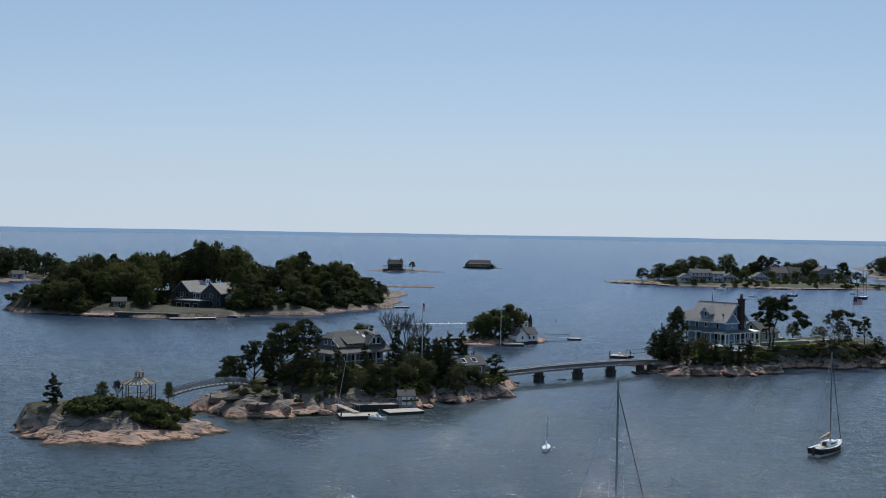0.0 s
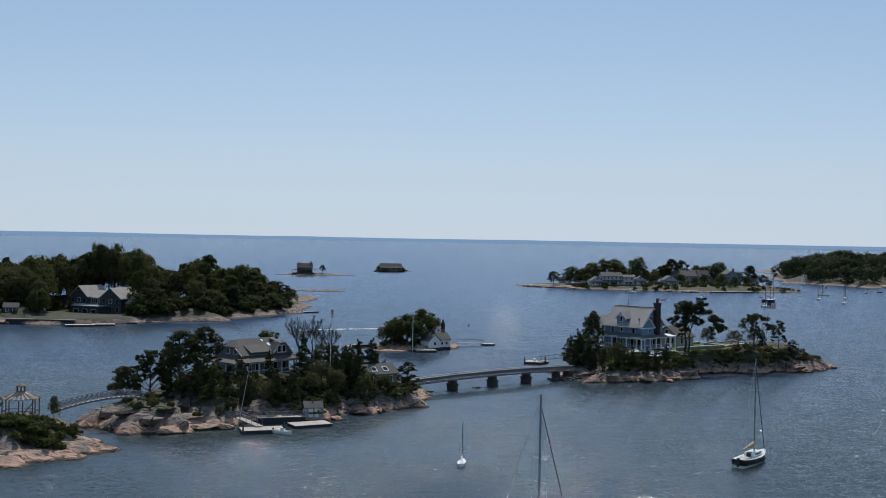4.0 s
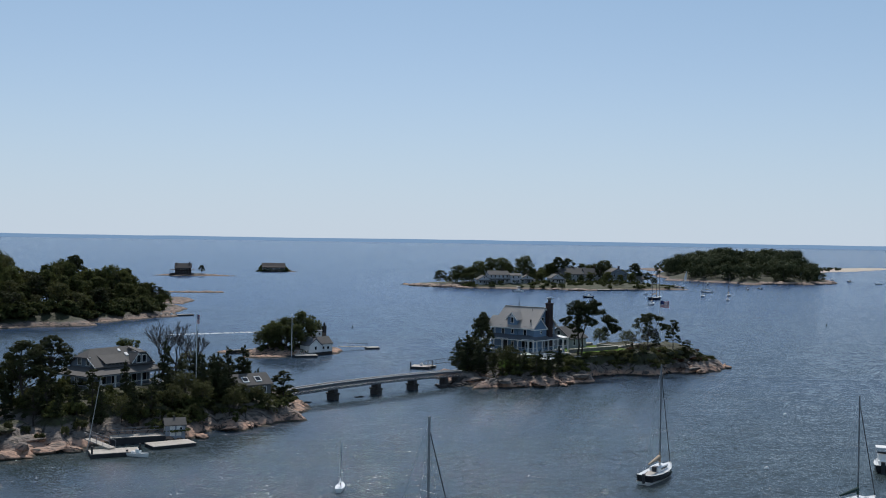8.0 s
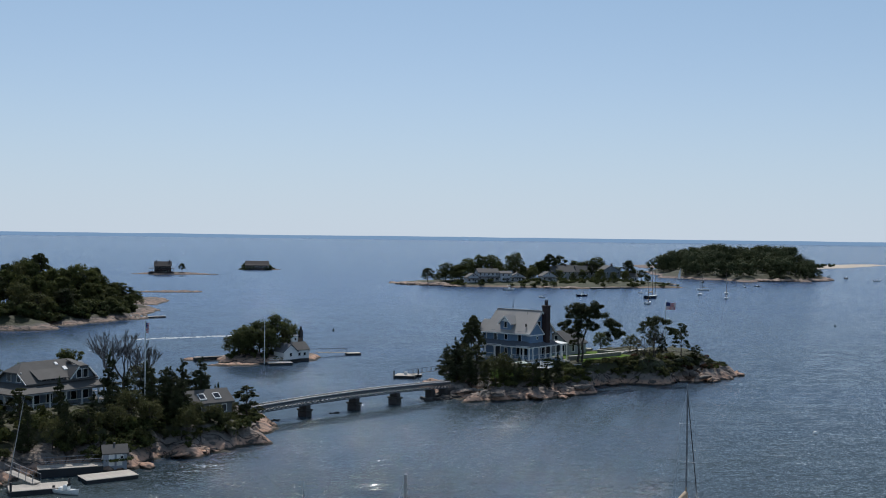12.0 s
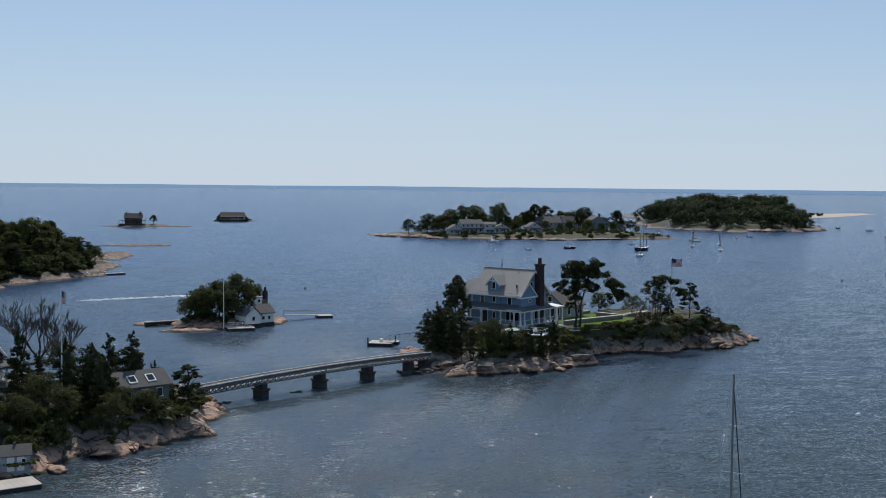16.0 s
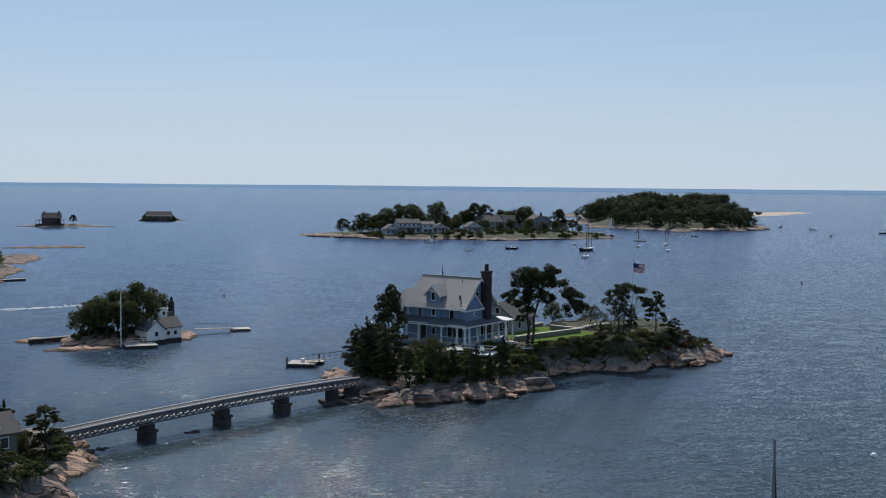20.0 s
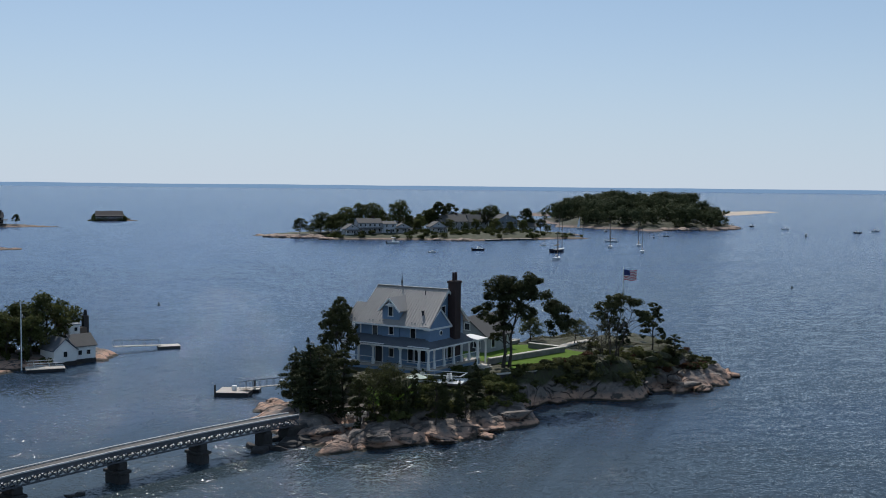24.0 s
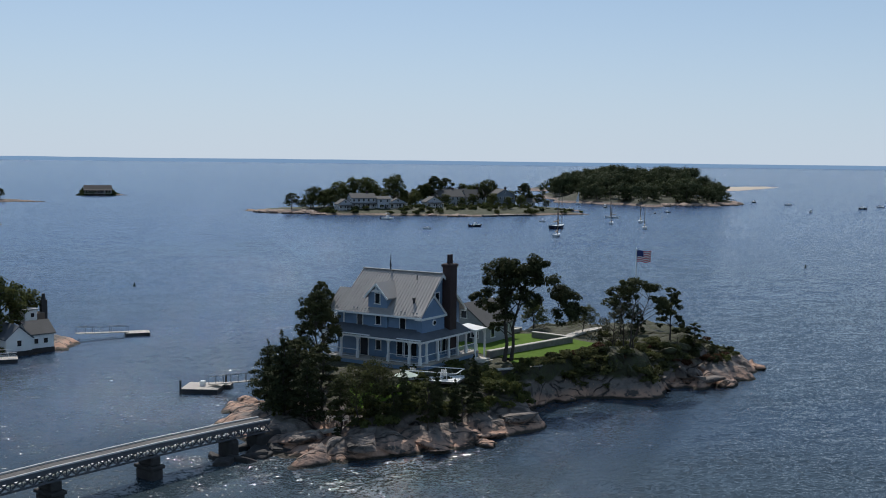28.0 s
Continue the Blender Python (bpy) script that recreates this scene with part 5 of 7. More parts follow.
# lodge on the long island
LODGEWALL = material("dark_blue_grey_shingles", (0.042, 0.046, 0.055), 0.8, vary=0.2, grain=4)
LODGEROOF = material("silvery_shingle_roof", (0.3, 0.28, 0.26), 0.85, vary=0.2, grain=4)
lod = thing("lodge", pose(-87.6, 412.0, 0.9, 0, 0, -28) @ Matrix.Diagonal((0.97, 0.97, 0.95, 1)), "large grey shingled lodge with twin gables and a boathouse", "house")
part("wall", box(-11.5, 11.5, -4.5, 5.5, -1.0, 6.4), LODGEWALL, lod)
for x0, x1, y0, y1, ze, zr in ((-11.5, -3.8, -6.0, 5.5, 7.0, 10.6), (2.2, 11.5, -6.0, 5.5, 6.6, 10.2)):
    part("gable_wall", gable_body(x0, x1, y0, y1, -1.0, ze, zr, "y"), LODGEWALL, lod)
    part("roof", gable_roof(x0, x1, y0, y1, ze, zr, 0.5, 0.22, "y"), LODGEROOF, lod)
    for k in range(3):
        x = x0 + (x1 - x0) * (k + 0.5) / 3
        window(lod, wall_pose("s", x, y0, 5.3), 1.3, 1.5, WHITE if k == 1 else SLATEWALL, 1)
        window(lod, wall_pose("s", x, y0, 2.2), 1.2, 1.8, SLATEWALL)
    window(lod, wall_pose("s", (x0 + x1) / 2, y0, 8.2), 0.9, 1.0, SLATEWALL)
part("roof", gable_roof(-4.2, 2.6, -4.4, 5.5, 6.4, 8.8, 0.3, 0.22, "x"), LODGEROOF, lod)
for x in (-2.6, -0.8, 1.0):
    window(lod, wall_pose("s", x, -4.5, 5.0), 1.0, 1.5)
part("terrace", box(-6.5, 5.5, -11.0, -4.6, -1.2, 3.4), LODGEWALL, lod)
part("terrace_edge", box(-6.8, 5.8, -11.3, -4.6, 3.4, 3.65, None, 0.04), GREYWALL, lod)
part("side_wing", gable_body(9.0, 15.0, -3.6, 4.0, -1.0, 4.8, 7.6, "x"), LODGEWALL, lod)
part("roof", gable_roof(9.0, 15.0, -3.6, 4.0, 4.8, 7.6, 0.4, 0.2, "x"), LODGEROOF, lod)
rail((-6.4, -10.9, 0), (5.4, -10.9, 0), lod, 3.4, 30)
for x in (-4.5, -0.5, 3.5):
    window(lod, wall_pose("s", x, -11.0, 1.4), 2.2, 1.8)
simple_house(pose(-113.5, 388.0, 2.4, 0, 0, 12), 4.4, 3.6, 2.4, 3.6, LODGEWALL, SHINGLE, "small dark shingled boathouse among the trees", 1, 2, name="boathouse")
simple_house(pose(-76.5, 452.0, 4.6, 0, 0, 10), 12, 9, 7.4, 10.6, GREYWALL, LODGEROOF, "large grey house half hidden behind the trees", 2, 4)

# white cottage at the water's edge
wc = thing("white_cottage", pose(22.6, 306.7, 0.6, 0, 0, 28), "white boarded waterside cottage with a grey roof", "house")
part("wall", gable_body(-3.4, 0.2, -2.4, 2.2, 0.1, 2.1, 3.7, "y"), WHITE, wc)
part("roof", gable_roof(-3.4, 0.2, -2.4, 2.2, 2.1, 3.7, 0.25, 0.14, "y"), PORCHROOF, wc)
part("rear_wall", gable_body(0.2, 3.8, -1.6, 2.6, 0.1, 2.3, 3.8, "x"), WHITE, wc)
part("rear_roof", gable_roof(0.2, 3.8, -1.6, 2.6, 2.3, 3.8, 0.25, 0.14, "x"), SHINGLE, wc)
part("foundation", box(-3.5, 0.25, -2.5, 2.3, -1.8, 0.1, None, 0.06), DARKSTONE, wc)
part("foundation", box(0.26, 3.9, -1.7, 2.7, -1.8, 0.1, None, 0.06), DARKSTONE, wc)
part("tower", box(1.6, 3.4, 2.7, 4.7, -1.0, 4.9, None, 0.03), WHITE, wc)
part("tower_roof", box(1.4, 3.6, 2.5, 4.9, 4.9, 5.1, None, 0.04), GREYWALL, wc)
part("lean_to", box(3.4, 4.6, 2.7, 4.5, -1.0, 4.4, None, 0.03), WOOD, wc, "brown boarded stair tower")
ch = part("chimney", box(4.7, 5.55, 3.85, 4.7, -1.0, 6.1, None, 0.04), DARKSTONE, wc, "dark stone chimney with a round pot")
part("chimney_pot", bar((5.12, 4.25, 6.1), (5.12, 4.25, 7.0), 0.34, None, 10, 0.22), DARKSTONE, ch)
for x in (1.2, 2.6):
    window(wc, wall_pose("s", x, -1.6, 1.1), 0.6, 0.7)
window(wc, wall_pose("s", -1.6, -2.4, 1.2), 0.6, 0.8)
for y in (-0.8, 1.4):
    window(wc, wall_pose("e", y, 3.8, 1.1), 0.8, 0.8)
window(wc, wall_pose("s", 2.7, 2.7, 4.2), 0.5, 0.6)

# ---- bridges ----
DARKPLANK = material("dark_weathered_plank", (0.1, 0.092, 0.086), 0.85, vary=0.25, grain=4, per_object=0.5)
PALERAIL = material("pale_grey_timber_rail", (0.5, 0.49, 0.48), 0.7, vary=0.15, grain=4)
BA_, BB_ = Vector((11.3, 221.2, 0)), Vector((47.8, 247.0, 0))
ALONG = (BB_ - BA_).normalized()
ACROSS = Vector((-ALONG.y, ALONG.x, 0))
PIERS = (0.245, 0.485, 0.7)  # shares of the way


def deck_z(s):
    return 1.55 + 0.42 * (1 - (2 * s - 1.05) ** 2)


BRIDGESTEEL = material("dark_grey_bridge_steel", (0.078, 0.083, 0.096), 0.5, vary=0.15, grain=5)
br = thing("footbridge", Matrix.Identity(4), "long grey steel lattice footbridge on dark stone piers", "bridge")
KNOTS = (0.0, *PIERS, 0.9, 1.0)
up = Vector((0, 0, 1))
for s0, s1 in zip(KNOTS, KNOTS[1:]):
    p0, p1 = BA_.lerp(BB_, s0) + up * deck_z(s0), BA_.lerp(BB_, s1) + up * deck_z(s1)
    n = max(4, round((p1 - p0).length / 0.5))
    span = part("walkway", beam(p0 + up * 1.04, p1 + up * 1.04, 1.35, 0.06), BRIDGESTEEL, br)
    for k in range(n):
        part("plank", beam(p0.lerp(p1, (k + 0.03) / n) + up * 1.1, p0.lerp(p1, (k + 0.97) / n) + up * 1.1, 1.6, 0.06), DARKPLANK, span, "weathered plank" if k == 0 else "")
    # tray added to catch the sun and show bright between the braces
    part("added_bright_tray", beam(p0 + ACROSS * 0.42 + up * 0.14, p1 + ACROSS * 0.42 + up * 0.14, 1.3, 0.05), WHITE, span, "added white tray that catches sun under the deck")
    for side in (-1, 1):
        o = ACROSS * side * 0.8
        truss = part("truss", joined(beam(p0 + o + up * 0.1, p1 + o + up * 0.1, 0.14, 0.14), beam(p0 + o + up * 1.0, p1 + o + up * 1.0, 0.14, 0.14)), BRIDGESTEEL, br)
        part("kerb", beam(p0 + o + up * 1.21, p1 + o + up * 1.21, 0.15, 0.12), PALERAIL, truss, "pale grey timber kerb")
        part("girder", beam(p0 + o * 1.02 + up * 0.98, p1 + o * 1.02 + up * 0.98, 0.1, 0.3), BRIDGESTEEL, truss)
        n = max(2, round((p1 - p0).length / 0.95))
        for k in range(n):
            a, b = p0.lerp(p1, k / n) + o, p0.lerp(p1, (k + 1) / n) + o
            part("brace", beam(a + up * 0.14, b + up * 0.98, 0.07, 0.12), BRIDGESTEEL, truss)
            part("brace", beam(a + up * 0.98, b + up * 0.14, 0.07, 0.12), BRIDGESTEEL, truss)
            part("post", beam(a + up * 0.14, a + up * 0.98, 0.09, 0.09), BRIDGESTEEL, truss)
for s in PIERS:
    c = BA_.lerp(BB_, s)
    m = Matrix.Translation(c) @ pose(0, 0, 0, 0, 0, math.degrees(math.atan2(ALONG.y, ALONG.x)))
    pier = thing("bridge_pier", m, "square dark stone pier standing in the water", "bridge pier", "piers of the footbridge")
    part("shaft", box(-0.6, 0.6, -1.15, 1.15, -2, 0.9, None, 0.12), DARKSTONE, pier)
    part("cap", box(-0.72, 0.72, -1.25, 1.25, 0.9, 1.2, None, 0.05), DARKSTONE, pier)
    part("bearing", box(-0.48, 0.48, -0.95, 0.95, 1.2, deck_z(s) + 0.02, None, 0.08), DARKSTONE, pier)
for s, l, name in ((0.9, 0.6, "bridge_abutment"), (1.0, 1.6, "bridge_abutment"), (0.0, 1.4, "bridge_abutment")):
    c = BA_.lerp(BB_, s)
    m = Matrix.Translation(c) @ pose(0, 0, 0, 0, 0, math.degrees(math.atan2(ALONG.y, ALONG.x)))
    ab = thing(name, m, "dark rough stone abutment at the bridge's end", "abutment", "abutments of the footbridge")
    part("stonework", box(-l, l, -1.0, 1.0, -2, deck_z(s) + 0.02, None, 0.3), DARKSTONE, ab)


def boulder_mesh(seed, mat):
    bm = bmesh.new()
    bmesh.ops.create_icosphere(bm, subdivisions=3, radius=1)
    for v in bm.verts:
        n = noise.fractal(v.co * 1.3 + Vector((seed * 7.1, 0, 0)), 1.0, 2.0, 3)
        f = abs(noise.noise(v.co * 0.9 + Vector((0, seed * 3.3, 0))))
        v.co *= 0.9 + 0.28 * n - 0.15 * f
        v.co.z *= 0.62
    return bm_mesh("boulder", bm, mat, True)


def block_mesh(seed, mat):
    """An angular joint block of granite with flat broken faces and eased edges."""
    gg = random.Random(seed * 31 + 2)
    bm = bmesh.new()
    for _ in range(15):
        v = Vector((gg.uniform(-1, 1), gg.uniform(-1, 1), gg.uniform(-1, 1)))
        v /= max(abs(v.x), abs(v.y), abs(v.z)) ** 0.85
        bm.verts.new((v.x, v.y * 0.8, v.z * 0.55))
    hull = bmesh.ops.convex_hull(bm, input=bm.verts[:])
    bmesh.ops.delete(bm, geom=[v for v in hull["geom_interior"] if isinstance(v, bmesh.types.BMVert)], context="VERTS")
    bmesh.ops.bevel(bm, geom=bm.edges[:], offset=0.07, segments=1, affect="EDGES")
    return bm_mesh("boulder", bm, mat)


BLOCKS = [block_mesh(k, ROCK) for k in range(5)]
BOULDERS = [boulder_mesh(k, ROCK) for k in range(5)]
PALE_BOULDERS = [boulder_mesh(k + 17, ROCK_PALE) for k in range(5)]
DARK_BOULDERS = [block_mesh(k + 9, DARKSTONE) for k in range(5)]


def boulder(x, y, z, sx, sy, sz, k, group, label="rounded pink granite boulder at the waterline", dark=False, pale=False, broken=False):
    b = new("boulder", (BLOCKS if broken else DARK_BOULDERS if dark else PALE_BOULDERS if pale else BOULDERS)[k % 5])
    b.matrix_basis = pose(x, y, z, 0, 0, (x * 31 + y * 17) % 360) @ Matrix.Diagonal((sx, sy, sz, 1))
    return tagged(b, label, "boulder", group)


for k, (s, off, r) in enumerate(((0.03, -1.2, 0.9), (0.07, -0.8, 0.7), (0.1, -0.5, 0.55), (0.12, -0.6, 0.4), (0.36, -0.8, 0.5), (0.375, -1.0, 0.6), (0.86, -1.4, 1.1), (0.9, -1.9, 1.2), (0.93, -1.3, 1.5), (0.965, -1.6, 1.7), (1.0, -1.9, 1.6), (1.03, -1.2, 1.7), (0.88, 0.6, 1.0), (0.95, 1.4, 1.2), (1.02, 1.6, 1.4), (-0.01, -1.5, 1.3), (-0.03, 1.0, 1.4))):
    c = BA_.lerp(BB_, s) + ACROSS * off
    boulder(c.x, c.y, -0.05, r * 1.3, r, r * 0.9, k, "rocks under the footbridge", "dark wet rock beside the bridge", True)

# arched footbridge between the gazebo rock and the cottage island
ar = thing("arched_footbridge", Matrix.Identity(4), "arched pale footbridge with lattice railings over a channel", "bridge")
AA, AB = Vector((-43.6, 175.6, 0)), Vector((-32.0, 184.0, 0))
AD = (AB - AA).normalized()
AC = Vector((-AD.y, AD.x, 0))
arch_z = lambda s: 4.75 - (1.35 * ((0.72 - s) / 0.72) ** 2 if s < 0.72 else 5.5 * (s - 0.72) ** 2)  # noqa: E731
N = 18
for k in range(N):
    p, q = AA.lerp(AB, k / N) + up * arch_z(k / N), AA.lerp(AB, (k + 1) / N) + up * arch_z((k + 1) / N)
    part("deck_board", beam(p, q, 1.3, 0.16), PLANK, ar)
    for side in (-1, 1):
        o = AC * side * 0.7
        part("rail", beam(p + o + up * 0.95, q + o + up * 0.95, 0.09, 0.09), STEEL, ar)
        part("chord", beam(p + o - up * 0.02, q + o - up * 0.02, 0.1, 0.26), STEEL, ar)
        part("post", beam(p + o, p + o + up * 0.95, 0.08, 0.08), STEEL, ar)
        part("brace", beam(p + o, q + o + up * 0.9, 0.05, 0.09), STEEL, ar)
        part("brace", beam(p + o + up * 0.9, q + o, 0.05, 0.09), STEEL, ar)

# gazebo: eight posts, slatted roof frame and lantern
GZ = 3.2
# roof frame paler than the posts: sun and shade painted into the timber colours
gz = thing("gazebo", pose(-46.8, 171.0, GZ, 0, 0, 10), "open timber gazebo with bare roof rafters and lantern", "gazebo")
part("floor", bar((0, 0, -0.6), (0, 0, 0.25), 2.75, None, 8), WOOD, gz)
for k in range(8):
    a, b = radians(45 * k), radians(45 * k + 45)
    p, q = Vector((2.5 * math.cos(a), 2.5 * math.sin(a), 0)), Vector((2.5 * math.cos(b), 2.5 * math.sin(b), 0))
    part("post", beam(p + up * 0.2, p + up * 2.9, 0.15, 0.15), WOOD, gz)
    part("plate", beam(p + up * 2.9, q + up * 2.9, 0.14, 0.18), SUNWOOD, gz)
    part("rafter", beam(p * 1.15 + up * 2.85, p * 0.25 + up * 3.75, 0.14, 0.12), SUNWOOD, gz)
    for t in (0.33, 0.66):
        m_ = p.lerp(q, t)
        part("rafter", beam(m_ * 1.12 + up * 2.87, m_ * 0.27 + up * 3.72, 0.2, 0.06), SUNWOOD, gz)
    if k not in (5, 6):
        part("rail", beam(p + up * 1.05, q + up * 1.05, 0.09, 0.08), WOOD, gz)
        part("rail", beam(p + up * 0.55, q + up * 0.55, 0.09, 0.08), WOOD, gz)
    r = p * 0.26
    part("lantern_post", beam(r + up * 3.7, r + up * 4.6, 0.09, 0.09), WOOD, gz)
    part("lantern_plate", beam(r + up * 4.6, q * 0.26 + up * 4.6, 0.1, 0.1), WOOD, gz)
part("brace", beam((0.2, -2.3, 0.4), (2.0, -1.7, 2.6), 0.1, 0.12), WOOD, gz)
part("cap", bar((0, 0, 4.62), (0, 0, 4.95), 0.78, None, 8, 0.1), WOOD, gz)

# ---- flagpoles ----


def flag_cloth(w, h):
    """A waving sheet and a function for its places."""
    def place(u, v):
        return (u * w, 0.16 * w * math.sin(u * 7 + v) * u, -v * h - 0.1 * h * u * u + 0.05 * h * math.sin(u * 9))
    return place


def flag_patch(place, u0, u1, v0, v1, n, off):
    verts, faces = [], []
    for i in range(n + 1):
        u = u0 + (u1 - u0) * i / n
        for v in (v0, v1):
            x, y, z = place(u, v)
            verts += [(x, y + off, z), (x, y - off, z)]
    for i in range(n):
        a = 4 * i
        faces += [(a, a + 4, a + 6, a + 2), (a + 1, a + 3, a + 7, a + 5), (a, a + 1, a + 5, a + 4), (a + 2, a + 6, a + 7, a + 3)]
    return verts, faces


FLAGRED = material("flag_red", (0.4, 0.03, 0.05), 0.8, vary=0.1)
FLAGBLUE = material("flag_blue", (0.03, 0.04, 0.14), 0.8, vary=0.1)
FLAGWHITE = material("flag_white", (0.75, 0.74, 0.74), 0.8, vary=0.05)


def flagpole(x, y, z, h, label, flag=None, turn=0, group="flagpoles"):
    """A tapered pole with a ball; flag: (width, height)."""
    f = thing("flagpole", pose(x, y, z, 0, 0, turn), label, "flagpole", group)
    part("pole", bar((0, 0, -0.3), (0, 0, h), 0.1, None, 8, 0.065), WHITE, f)
    part("ball", bar((0, 0, h), (0, 0, h + 0.16), 0.09, None, 8, 0.04), WHITE, f)
    if flag:
        w, fh = flag
        place = flag_cloth(w, fh)
        cloth = new("flag")
        cloth.parent = f
        cloth.location = (0.08, 0, h - 0.15)
        tagged(cloth, "striped red and white flag with blue corner")
        for k in range(13):
            u0 = 0.42 if k < 7 else 0.0
            part("stripe", mesh_of("stripe", *flag_patch(place, u0, 1, k / 13, (k + 1) / 13, 8, 0.008), FLAGRED if k % 2 == 0 else FLAGWHITE), FLAGRED, cloth)
        part("canton", mesh_of("canton", *flag_patch(place, 0, 0.42, 0, 7 / 13, 5, 0.01), FLAGBLUE), FLAGBLUE, cloth)
    return f


flagpole(105.3, 282.6, ground(B, 105.3, 282.6), 15.4 - ground(B, 105.3, 282.6), "tall slim flagpole with a waving striped flag", (2.5, 1.6), 4)
flagpole(-3.6, 207.0, ground(C, -3.6, 207.0), 17.0 - ground(C, -3.6, 207.0), "tall white flagpole with a drooping striped flag", (0.9, 1.4), 60)
flagpole(16.2, 301.5, ground(W_, 16.2, 301.5), 10.4 - ground(W_, 16.2, 301.5), "bare white flagpole beside a jetty", None)


def bare_tree(x, y, z, h, seed, label):
    """A leafless tree: trunk, limbs, branches and twigs."""
    gg = random.Random(seed)
    t = thing("bare_tree", pose(x, y, z), label, "tree")
    levels = [([], []) for _ in range(3)]

    def grow(p, d, length, r, depth):
        q = p + d * length
        mid = p.lerp(q, 0.5) + Vector((gg.uniform(-1, 1), gg.uniform(-1, 1), gg.uniform(-0.3, 0.6))) * length * 0.08
        v, f = levels[min(depth, 2)]
        tube([p, mid, q], [r, max(0.032, r * 0.85), max(0.03, r * 0.65)], 5 if depth < 2 else 4, v, f)
        if depth >= 6:
            return
        for k in range(3 if depth < 4 else 2):
            axis = Vector((gg.uniform(-1, 1), gg.uniform(-1, 1), gg.uniform(-0.1, 0.7)))
            nd = (d * 0.95 + axis * 0.56).normalized()
            grow(q if k else p.lerp(q, 0.75), nd, length * gg.uniform(0.6, 0.82), r * 0.59, depth + 1)

    grow(Vector((0, 0, -0.3)), Vector((0, 0, 1)), h * 0.25, h * 0.02, 0)
    for (v, f), n in zip(levels, ("trunk", "limb", "twig")):
        part(n, mesh_of(n, v, f, GREYBARK, True), GREYBARK, t)


GREYBARK = material("silvery_dead_bark", (0.085, 0.075, 0.07), 0.9, grain=6)
bare_tree(-7.2, 214.5, ground(C, -7.2, 214.5), 13.2, 5, "leafless grey tree behind the cottage")
bare_tree(-4.2, 215.5, ground(C, -4.2, 215.5), 11.8, 8, "leafless grey tree behind the cottage")
bare_tree(-9.4, 216.0, ground(C, -9.4, 216.0), 12.4, 11, "leafless grey tree behind the cottage")
bare_tree(-50.4, 171.6, 2.9, 5.0, 3, "small dead tree beside the gazebo")

# ---- docks and floats ----


def plank_deck(parent, x0, x1, y0, y1, z, n, mat=None, thick=0.06):
    """Boards laid across, each a piece of its own."""
    w = (x1 - x0) / n
    me = bm_mesh("plank", box(0, w * 0.94, y0, y1, 0, thick), mat or PLANK)
    for k in range(n):
        o = part("plank", me, mat or PLANK, parent)
        o.location = (x0 + k * w, 0, z)


def dock_float(m, w, d, label, top=0.55, group="docks", posts=()):
    f = thing("dock_float", m, label, "dock", group)
    part("hull", box(-w / 2, w / 2, -d / 2, d / 2, -0.25, top - 0.07), DARK, f)
    plank_deck(f, -w / 2 - 0.05, w / 2 + 0.05, -d / 2 - 0.05, d / 2 + 0.05, top - 0.06, max(6, round(w / 0.28)))
    for x, y in posts:
        part("mooring_post", bar((x, y, -2), (x, y, top + 1.0), 0.13, None, 8), DARK, f)
    return f


def gangway(a, b, label, w=1.1, group="gangways"):
    a, b = Vector(a), Vector(b)
    g_ = thing("gangway", Matrix.Identity(4), label, "gangway", group)
    side = Vector((-(b - a).y, (b - a).x, 0)).normalized() * (w / 2)
    part("deck", beam(a, b, w, 0.1), PLANK, g_)
    for s in (-1, 1):
        o = side * s
        part("rail", beam(a + o + up * 0.95, b + o + up * 0.95, 0.06, 0.06), STEEL, g_)
        n = max(2, round((b - a).length / 1.3))
        for k in range(n + 1):
            p = a.lerp(b, k / n) + o
            part("post", beam(p, p + up * 0.95, 0.05, 0.05), STEEL, g_)
    return g_


dock_float(pose(-13.2, 178.6, 0, 0, 0, 14), 6.4, 3.2, "pale planked floating dock with dark sides", posts=((-3.1, -1.5), (3.1, -1.5)))
dock_float(pose(-6.2, 184.2, 0, 0, 0, 24), 6.2, 3.4, "pale planked landing in front of a shed", 0.45)
lower = dock_float(pose(-11.0, 187.6, 0, 0, 0, 12), 7.5, 2.6, "dark-sided planked dock with railings", 1.0)
rail((-3.7, 1.25, 0), (3.7, 1.25, 0), lower, 1.0, 8, STEEL)
rail((-3.7, -1.25, 0), (3.7, -1.25, 0), lower, 1.0, 8, STEEL)
gangway((-17.3, 183.2, 1.4), (-13.6, 179.6, 0.7), "grey railed gangway down to the floating dock")
pole = thing("leaning_pole", Matrix.Identity(4), "long leaning pale pole rising from the dock", "pole")
part("shaft", bar((-17.3, 182.2, -0.6), (-15.5, 182.2, 10.0), 0.07, None, 8, 0.035), ALU, pole)

# tool shed by the landing
sh = thing("shed", pose(-6.0, 189.4, 0.7, 0, 0, 12) @ Matrix.Diagonal((0.82, 0.82, 0.85, 1)), "small pale blue-grey shed with a gabled shingle roof", "shed")
SHEDWALL = material("pale_blue_grey_boards", (0.3, 0.33, 0.38), 0.7, vary=0.12)
part("wall", gable_body(-1.7, 1.7, -1.4, 1.4, -0.6, 2.0, 2.9, "x"), SHEDWALL, sh)
part("roof", gable_roof(-1.7, 1.7, -1.4, 1.4, 2.0, 2.9, 0.25, 0.14, "x"), SHINGLE, sh)
part("vent", box(-0.15, 0.15, -0.15, 0.15, 2.8, 3.15, None, 0.03), SHINGLE, sh)
for x in (-0.55, 0.6):
    part("door", box(x - 0.42, x + 0.42, -1.44, -1.38, 0.0, 1.8), WHITE, sh)
